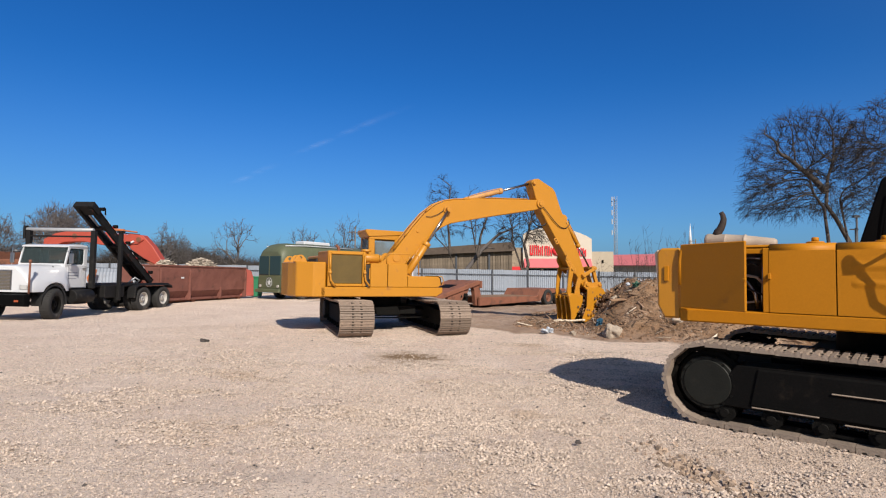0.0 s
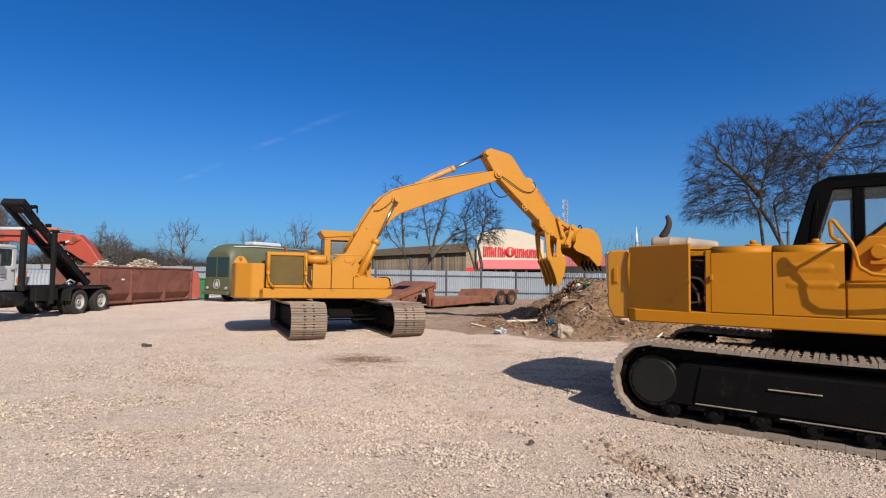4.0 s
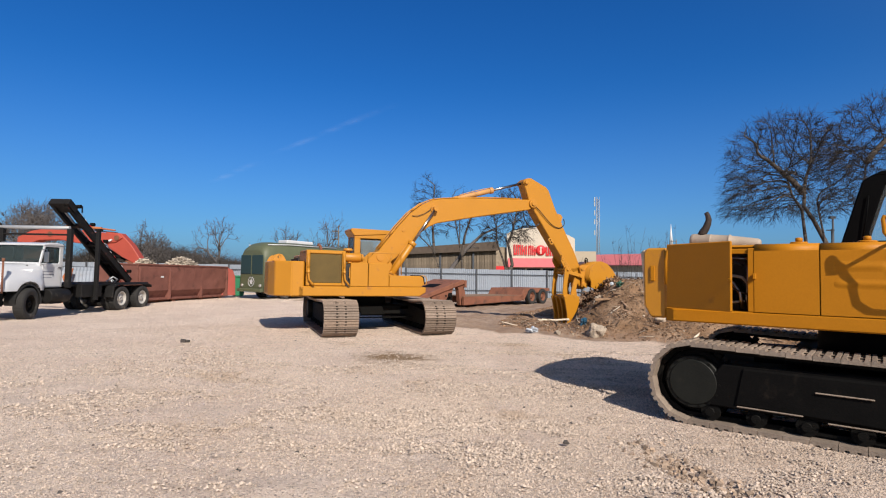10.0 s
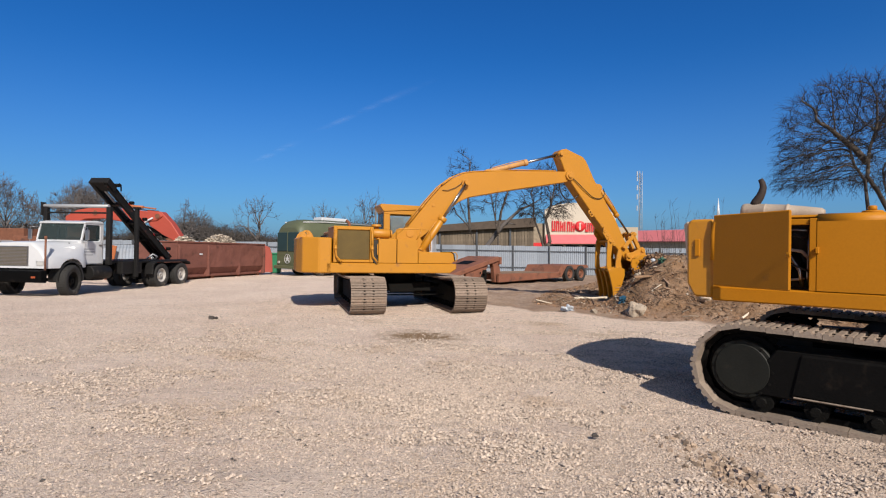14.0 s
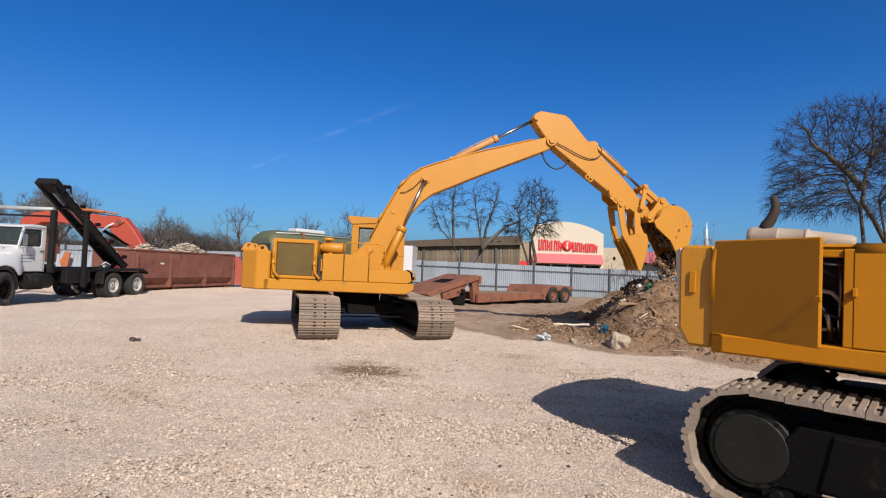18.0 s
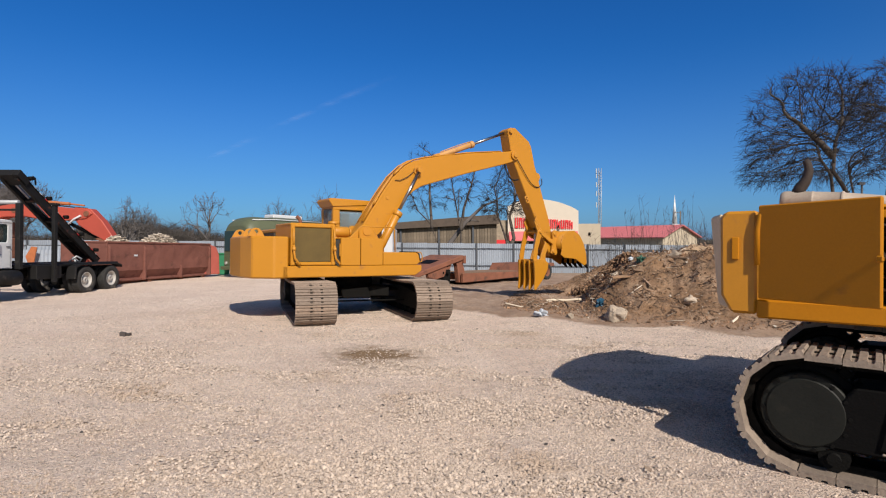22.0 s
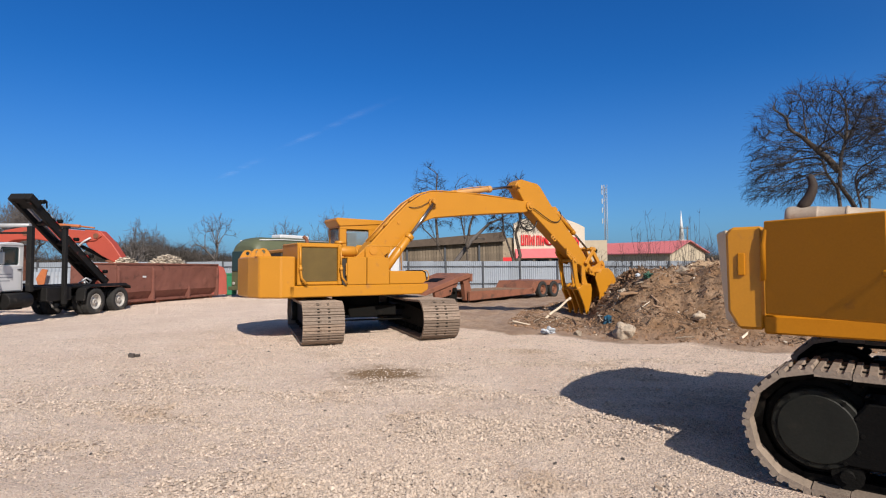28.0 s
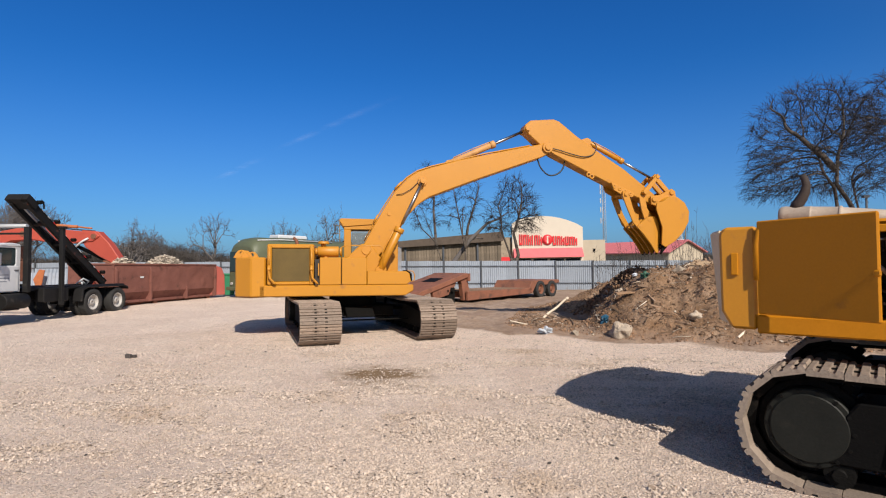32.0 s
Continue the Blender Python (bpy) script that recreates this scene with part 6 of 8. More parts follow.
# ---- red lowboy trailer ----
def build_lowboy():
    t = thing("lowboy_trailer", on_ground(0.35, 27.6, 49.5), "rusty red lowboy trailer with raised gooseneck and tandem axles", "trailer")
    bm = new_bm()
    for y in (0.0, 2.3):
        prism(bm, [(-0.1, 0.10), (5.2, 0.25), (5.4, 0.55), (-0.1, 0.55)], y, y + 0.16)
    for k in range(8):
        box(bm, 0.1 + 0.62 * k, 0.24 + 0.62 * k, 0.16, 2.3, 0.22, 0.50)
    part("deck_frame", bm, TRAILER, t, bevel=0.02)
    for k in range(7):
        bm = new_bm()
        box(bm, 0.0, 5.1, 0.18 + 0.305 * k, 0.46 + 0.305 * k, 0.50, 0.56)
        part("deck_plank", bm, WOOD, t)
    bm = new_bm()
    prism(bm, [(5.0, 0.45), (5.4, 0.95), (8.2, 0.98), (8.3, 0.80), (5.7, 0.62), (5.4, 0.25)], 0.0, 2.46)
    part("rear_deck", bm, TRAILER, t, "rusty raised rear deck", bevel=0.02)
    for x in (6.15, 7.35):
        for y, o in ((0.05, -1), (2.40, 1)):
            wheel(t, x, y, 0.46, 0.30, o, RUST, "rusty wheel rim")
    bm = new_bm()
    for x in (6.15, 7.35):
        cyl(bm, (x, 0.1, 0.46), (x, 2.36, 0.46), 0.06, 10)
    part("axle", bm, GREASE, t)
    # gooseneck: two beams dropped from a sloping top plate
    for y in (0.25, 1.95):
        bm = new_bm()
        prism(bm, [(-0.1, 0.10), (0.45, 0.12), (0.15, 1.15), (-0.1, 1.32), (-0.5, 1.30), (-0.25, 0.9)], y, y + 0.26)
        part("gooseneck_leg", bm, TRAILER, t, "heavy rusty gooseneck leg", bevel=0.02)
        bm = new_bm()
        prism(bm, [(-1.2, 0.55), (-0.9, 0.5), (-0.55, 1.2), (-0.75, 1.28)], y, y + 0.20)
        part("gooseneck_brace", bm, TRAILER, t, bevel=0.02)
    bm = new_bm()
    prism(bm, [(0.15, 1.22), (-3.1, 0.40), (-3.3, 0.50), (-3.1, 0.62), (0.0, 1.42), (0.2, 1.38)], 0.15, 2.3)
    part("gooseneck_plate", bm, TRAILER, t, "sloping rusty gooseneck plate", bevel=0.02)
    # no opening is cut: a thin dark sheet stands for the hole's shade
    bm = new_bm()
    box(bm, -0.33, 0.33, -0.42, 0.42, 0.0, 0.008, pose(-1.3, 1.2, 1.090, 0, -14.5, 0))
    part("plate_well", bm, GREASE, t, "thin dark sheet standing for the shaded hole in the gooseneck plate")
    bm = new_bm()
    box(bm, 0.08, 0.22, 0.1, 2.35, 1.02, 1.40)
    part("front_lip", bm, TRAILER, t, bevel=0.015)
    for y in (0.22, 2.0):
        bm = new_bm()
        prism(bm, [(-2.2, 0.22), (-1.2, 0.42), (-1.0, 0.95), (-2.3, 0.63)], y, y + 0.18)
        part("gooseneck_gusset", bm, TRAILER, t, bevel=0.015)
    bm = new_bm()
    box(bm, -2.9, -2.7, 0.9, 1.5, 0.0, 0.47)
    part("landing_leg", bm, RUST, t, bevel=0.015)
    bm = new_bm()
    box(bm, 0.155, 0.175, 0.35, 0.75, 1.24, 1.38)
    part("plate_marker", bm, WHITE, t, "small white marker plate")


build_lowboy()


# ---- thin vapour trail high over the yard ----
def vapour_material():
    m = bpy.data.materials.new("thin_vapour")
    m.use_nodes = True
    n, link = m.node_tree.nodes, m.node_tree.links.new
    n.remove(n["Principled BSDF"])
    clear, lit, mix = n.new("ShaderNodeBsdfTransparent"), n.new("ShaderNodeBsdfTranslucent"), n.new("ShaderNodeMixShader")
    lit.inputs["Color"].default_value = (0.9, 0.9, 0.9, 1)
    co, sep = n.new("ShaderNodeTexCoord"), n.new("ShaderNodeSeparateXYZ")
    link(co.outputs["Generated"], sep.inputs[0])
    puff = n.new("ShaderNodeTexNoise")
    puff.inputs["Scale"].default_value, puff.inputs["Detail"].default_value = 0.006, 5
    link(co.outputs["Object"], puff.inputs["Vector"])

    def calc(op, a, b):
        x = n.new("ShaderNodeMath")
        x.operation = op
        for k, v in enumerate((a, b)):
            if isinstance(v, float):
                x.inputs[k].default_value = v
            else:
                link(v, x.inputs[k])
        return x.outputs[0]
    across = calc("SUBTRACT", 1.0, calc("MULTIPLY", calc("ABSOLUTE", calc("SUBTRACT", sep.outputs[1], 0.5), 0.0), 2.0))
    along = calc("MULTIPLY", calc("MULTIPLY", sep.outputs[0], calc("SUBTRACT", 1.0, sep.outputs[0])), 4.0)
    wisp = calc("MAXIMUM", calc("MULTIPLY", calc("SUBTRACT", puff.outputs["Fac"], 0.40), 3.4), 0.0)
    link(calc("MINIMUM", calc("MULTIPLY", calc("MULTIPLY", across, along), calc("MULTIPLY", wisp, 0.035)), 0.5), mix.inputs[0])
    link(clear.outputs[0], mix.inputs[1])
    link(lit.outputs[0], mix.inputs[2])
    link(mix.outputs[0], n["Material Output"].inputs["Surface"])
    return m


VAPOUR = vapour_material()
for (x0, y0), (x1, y1), w in (((-690, 1905), (-150, 1285), 44), ((-1230, 2569), (-760, 2000), 60)):
    bm = new_bm()
    length = math.hypot(x1 - x0, y1 - y0)
    box(bm, 0, length, -w / 2, w / 2, 0, 0.5)
    solid("vapour_trail", bm, VAPOUR, pose(x0, y0, 400, 0, 0, math.degrees(math.atan2(y1 - y0, x1 - x0))), "faint thin white vapour trail in the sky", "cloud", kind="stuff")


# ---- metal fence ----
def build_fence():
    fy = 41.2
    fence = thing("metal_fence", pose(0, 0, 0), "corrugated galvanised sheet fence with dark posts", "fence")
    pitch, height = 0.92, 2.15
    bm = new_bm()
    n = 6
    pts = []
    for k in range(n):
        x = pitch * k / n
        s = pitch / n
        pts += [(x, 0.0), (x + 0.30 * s, 0.0), (x + 0.42 * s, 0.045), (x + 0.78 * s, 0.045), (x + 0.90 * s, 0.0)]
    pts += [(pitch, 0.0)]
    lo, hi = [bm.verts.new((x, -y, 0)) for x, y in pts], [bm.verts.new((x, -y, height)) for x, y in pts]
    for i in range(len(pts) - 1):
        bm.faces.new((lo[i], lo[i + 1], hi[i + 1], hi[i]))
    bm.normal_update()
    geom = bmesh.ops.extrude_face_region(bm, geom=bm.faces[:])
    for v in [g for g in geom["geom"] if isinstance(g, bmesh.types.BMVert)]:
        v.co.y += 0.004
    sheet = finish(bm, "fence_sheet", ZINC)
    bm = new_bm()
    box(bm, -0.05, 0.05, -0.14, -0.06, 0, height + 0.03)
    post = finish(bm, "fence_post", POST)
    x, i = -34.0, 0
    while x < 62:
        z = ground_z(x, fy + 0.04 * x)
        piece("sheet", sheet, fence, pose(x, fy + 0.04 * x, z - 0.03 + 0.005 * ((i * 7) % 5 - 2), 0, 0, 2.3))
        if i % 3 == 0:
            piece("post", post, fence, pose(x, fy + 0.04 * x, z - 0.03, 0, 0, 2.3))
        x += pitch * 0.985
        i += 1
    bm = new_bm()
    for x0 in range(-34, 62, 4):
        for h in (0.5, 1.75):
            y0, y1 = fy + 0.04 * x0 - 0.10, fy + 0.04 * (x0 + 4) - 0.10
            tube(bm, [(x0, y0, ground_z(x0, y0) + h), (x0 + 4, y1, ground_z(x0 + 4, y1) + h)], 0.028, 6)
    part("rail", bm, POST, fence, "dark horizontal fence rail")


build_fence()


# ---- store and other buildings beyond the fence ----
def wall_box(name, bm_args, mat, parent, label="", bevel=0.0):
    bm = new_bm()
    box(bm, *bm_args)
    return part(name, bm, mat, parent, label, bevel)


def build_store():
    s = thing("store", pose(5.3, 60.0, -1.2, 0, 0, 1.0), "cream stucco discount store with red sign and pink awning", "store")
    W = 7.6
    bm = new_bm()
    front = [(0, 0), (W, 0), (W, 5.95)] + [(W * (1 - k / 12), 5.95 + 0.95 * math.sin(math.pi * k / 12) ** 0.8 + 0.6 * (k / 12)) for k in range(1, 12)] + [(0, 6.5)]
    prism(bm, front, 0, 0.6)
    part("front_wall", bm, STUCCO, s)
    bm = new_bm()
    prism(bm, [(-0.9, 2.75), (0.0, 2.75), (0.0, 3.75)], 0.1, W - 0.1, axis="x")
    part("awning", bm, AWNING, s, "faded red sloping awning")
    for k in range(4):
        wall_box("shop_window", (0.5 + 1.75 * k, 2.0 + 1.75 * k, -0.03, 0.03, 0.3, 2.6), DARKGLASS, s, "dark shop window")
    wall_box("body", (-0.5, W + 2.3, 0.62, 20, 0, 4.4), TAN, s, "tan side walls")
    wall_box("wing", (W + 0.02, W + 2.4, 0.1, 0.62, 0, 4.55), TAN, s)
    wall_box("wall_lamp", (W + 1.1, W + 1.3, 0.0, 0.1, 3.3, 3.6), BLACK, s)
    # the sign: plain bars in the sign's red, and a round mark
    for word, x0, n in (("a", 0.75, 6), ("b", 4.35, 6)):
        x = x0
        for k in range(n):
            w = 0.36 if (k, word) != (3, "a") else 0.2
            z0, z1 = 4.12 - 0.02 * (x - 1), 5.25 - 0.06 * (x - 1)
            bars = [(x, x + 0.13, z0, z1)]
            if w > 0.3:
                bars += [(x + 0.13, x + w - 0.12, (z0, z1 - 0.22, z0 + 0.4)[k % 3], (z0 + 0.22, z1, z0 + 0.62)[k % 3]), (x + w - 0.12, x + w, z0, z1 - (0.0, 0.0, 0.15)[k % 3])]
            bm = new_bm()
            for a0, a1, b0, b1 in bars:
                box(bm, a0, a1, -0.12, 0.0, b0, b1)
            part("sign_bar", bm, REDSIGN, s, "red sign lettering")
            x += w + 0.09
    bm = new_bm()
    lathe(bm, [(0.56, -0.12), (0.0001, -0.12), (0.0001, 0.0), (0.56, 0.0)], 32)
    part("round_mark", bm, REDSIGN, s, "round red sign mark", m=pose(3.78, 0, 4.65))
    wall_box("mark_figure", (3.70, 3.86, -0.14, -0.121, 4.25, 5.0), STUCCO, s, "pale bar on the round mark")
    wall_box("stone_front", (-3.5, -0.02, 0.5, 1.0, 0, 5.0), STONEWALL, s, "mottled stone wall")
    wall_box("red_band", (-3.5, -0.04, 0.30, 0.5, 2.0, 2.85), REDSIGN, s, "red fascia band")
    return s


AWNING = material("faded_awning", (0.60, 0.13, 0.14), 0.75, grain=0.1, scale=2)
STONEWALL = material("mottled_stone_wall", (0.30, 0.245, 0.18), 0.95, grain=0.35, scale=2.5, bump=0.5, spot=(0.16, 0.13, 0.10), spots=0.4)
build_store()


def build_shed():
    s = thing("board_shed", pose(-10.2, 58.0, -1.2, 0, 0, 2.0), "long weathered board shed with a dark flat roof", "shed")
    bm = new_bm()
    prism(bm, [(-0.4, 3.85), (14.4, 4.55), (14.4, 5.55), (-0.4, 4.4)], -0.5, 6)
    part("roof", bm, SHEDROOF, s, "dark brown flat roof edge")
    bm = new_bm()
    prism(bm, [(0, 0), (14.2, 0), (14.2, 4.6), (0, 3.9)], 0.1, 5.6)
    part("wall", bm, DARKWOOD, s)
    bm = new_bm()
    box(bm, 0, 0.24, 0, 0.06, 0, 4.0)
    me = finish(bm, "board", DARKWOOD)
    for k in range(49):
        piece("board", me, s, pose(0.288 * k, 0.02 + 0.012 * (k % 3), 0.047 * 0.29 * k - 0.1 + 0.02 * (k % 4)))
    for x in (0.2, 4.0, 8.0, 11.6):
        wall_box("post", (x, x + 0.2, -0.15, -0.0, 0, 4.4), POST, s)


SHEDROOF = material("dark_roof_edge", (0.085, 0.062, 0.046), 0.85, grain=0.3, scale=2)
build_shed()


def build_hall():
    h = thing("red_roofed_hall", pose(17.07, 97.7, -1.69, 0, 0, -57), "low tan hall with a faded red metal roof", "building")
    L = 22.0
    bm = new_bm()
    prism(bm, [(0, 0), (8, 0), (8, 3.65), (4, 5.25), (0, 3.65)], 0, L, axis="x")
    part("wall", bm, TAN, h, "tan gabled walls")
    bm = new_bm()
    prism(bm, [(-0.5, 3.5), (4, 5.3), (8.5, 3.5), (8.5, 3.65), (4, 5.45), (-0.5, 3.65)], -2.0, L + 0.5, axis="x")
    part("roof", bm, REDROOF, h)
    for k in range(35):
        bm = new_bm()
        x = -2 + k * 0.7
        prism(bm, [(-0.5, 3.65), (4, 5.45), (4, 5.50), (-0.5, 3.70)], x, x + 0.05, axis="x")
        part("roof_seam", bm, REDROOF, h)
    for k in range(4):
        wall_box("window", (1.5 + 4 * k, 2.6 + 4 * k, -0.03, 0.02, 0.9, 2.0), DARKGLASS, h, "dark window")


build_hall()


def build_steeple():
    s = thing("church_steeple", pose(50.0, 128.0, -1.8), "thin white church steeple", "steeple")
    bm = new_bm()
    box(bm, -0.8, 0.8, -0.8, 0.8, 0, 6.6)
    part("belfry", bm, WHITE, s)
    bm = new_bm()
    box(bm, -0.95, 0.95, -0.95, 0.95, 6.6, 6.9)
    cyl(bm, (0, 0, 6.9), (0, 0, 13.7), 0.65, 8, 0.03)
    part("spire", bm, WHITE, s)


build_steeple()


def build_tower():
    t = thing("lattice_mast", pose(38.4, 150.0, -1.8), "tall grey lattice radio mast", "mast")
    bm = new_bm()
    H, r = 23.0, 0.5
    corner = [(r * math.cos(radians(a)), r * math.sin(radians(a))) for a in (90, 210, 330)]
    for x, y in corner:
        cyl(bm, (x, y, 0), (x, y, H), 0.06, 5)
    part("leg", bm, GALV, t)
    bm = new_bm()
    for k in range(32):
        z = k * 0.7
        for i in range(3):
            (x0, y0), (x1, y1) = corner[i], corner[(i + 1) % 3]
            cyl(bm, (x0, y0, z), (x1, y1, z + 0.7), 0.035, 4)
            cyl(bm, (x0, y0, z), (x1, y1, z), 0.03, 4)
    part("bracing", bm, GALV, t)
    for z in (13, 16, 18.5, 21.0, 22.2):
        bm = new_bm()
        box(bm, -1.0, -0.75, -0.15, 0.15, z - 0.7, z + 0.7)
        cyl(bm, (-0.8, 0, z), (0, 0, z), 0.05, 5)
        part("antenna", bm, GALV, t)


build_tower()


def pole(x, y, h, arms, label):
    p = thing("utility_pole", upright(x, y), label, "pole", group="utility poles")
    bm = new_bm()
    cyl(bm, (0, 0, 0), (0, 0, h), 0.15, 8, 0.10)
    part("shaft", bm, DARKWOOD, p)
    for z in arms:
        bm = new_bm()
        box(bm, -1.1, 0.15, -0.05, 0.05, z - 0.05, z + 0.05)
        for k in (-1, -0.5):
            cyl(bm, (k, 0, z + 0.05), (k, 0, z + 0.25), 0.05, 6)
        part("crossarm", bm, DARKWOOD, p)


pole(-21.1, 92.0, 9.5, (7.0, 8.4), "thin wooden utility pole with short side arms")
pole(44.0, 110.0, 9.0, (8.6,), "wooden utility pole with one crossarm")
p = thing("lamp_post", upright(20.6, 30.0), "thin dark lamp post", "lamp post")
bm = new_bm()
cyl(bm, (0, 0, 0), (0, 0, 5.2), 0.07, 8, 0.05)
part("shaft", bm, POST, p)
bm = new_bm()
box(bm, -0.18, 0.1, -0.1, 0.1, 5.15, 5.28)
part("head", bm, POST, p)


# ---- bare trees ----
bm = new_bm()
cyl(bm, (0, 0, 0), (0, 0, 4.4), 0.06, 8)
for z in (1.9, 4.3):
    box(bm, -0.3, 0.1, -0.03, 0.03, z, z + 0.06)
solid("steel_post", bm, POST, upright(19.2, 28.0), "thin dark steel post by the trees", "post")
FARBARK = material("grey_winter_twigs", (0.122, 0.106, 0.099), 0.95, grain=0.3, scale=3, bump=0.0)


def tree(name, m, height, radius, seed, label, lean=(0, 0), depth=6, trunk_r=0.2, fork=0.3, droop=0.0, density=3, stems=1, twig_r=0.014, sprigs=4, bark=None, splay=0.42, gap=0.3):
    """A bare tree: stems that fork to fine twigs, with sprigs all along the outer shoots."""
    rnd = random.Random(seed)
    t = thing(name, m, label, "tree")
    lines = []

    def grow(p, d, r, l, level):
        pts, q, dd = [p], p.copy(), d.copy()
        seg = 4 if level < 2 else 3
        wander = 0.10 if level == 0 else 0.20
        for k in range(seg):
            dd = (dd + Vector((rnd.gauss(0, wander), rnd.gauss(0, wander), rnd.gauss(0.02 - droop * level, 0.12)))).normalized()
            q = q + dd * (l / seg)
            pts.append(q.copy())
        r2 = max(r * (0.72 if level < 2 else 0.6), twig_r * 0.6)
        lines.append((pts, r, r2, level))
        if level >= depth - 1:
            for k in range(sprigs):
                a = pts[rnd.randint(1, len(pts) - 1)]
                s = (dd + Vector((rnd.gauss(0, 0.7), rnd.gauss(0, 0.7), rnd.gauss(0.1 - droop, 0.5)))).normalized() * l * rnd.uniform(0.3, 0.8)
                lines.append(([a, a + s * 0.5 + Vector((rnd.gauss(0, 0.05), 0, rnd.gauss(0, 0.05))), a + s], twig_r, twig_r * 0.5, level + 1))
        if level >= depth:
            return
        for k in range(density if level else density + 1):
            spread = rnd.uniform(0.35, 1.0) if level > 1 else rnd.uniform(0.5, 1.05)
            side = dd.orthogonal().normalized()
            side.rotate(Matrix.Rotation(2 * math.pi * k / density + rnd.uniform(-0.7, 0.7), 3, dd))
            nd = (dd * math.cos(spread) + side * math.sin(spread) + Vector((0, 0, (0.08 if level < 2 else -0.03) - droop))).normalized()
            start = pts[-1] if k < 2 else pts[rnd.randint(2, len(pts) - 1)]
            grow(start.copy(), nd, max(r2 * rnd.uniform(0.6, 0.92), twig_r), l * rnd.uniform(0.66, 0.86), level + 1)

    for k in range(stems):
        d = Vector((lean[0] + (k - (stems - 1) / 2) * splay, lean[1], 1)).normalized()
        grow(Vector((k * gap, 0, -0.1)), d, trunk_r, height * fork, 0)
    # bring the whole to its height and spread
    tips = [p for pts, r, r2, level in lines for p in pts]
    kz = height / max(p.z for p in tips)
    reach = sorted(math.hypot(p.x, p.y) for p in tips)
    kr = radius / reach[int(len(reach) * 0.97)]
    if lean[0] or lean[1]:
        kr = kz
    wood, twigs = new_bm(), new_bm()
    for pts, r, r2, level in lines:
        pts = [Vector((p.x * kr, p.y * kr, p.z * kz)) for p in pts]
        tube(wood if level < 3 else twigs, pts, r, 8 if level < 2 else (5 if level < 3 else 3), r2)
    part("trunk", wood, bark or BARK, t, "grey-brown bark")
    part("crown", twigs, bark or TWIG, t, "dense bare dark twigs")
    return t


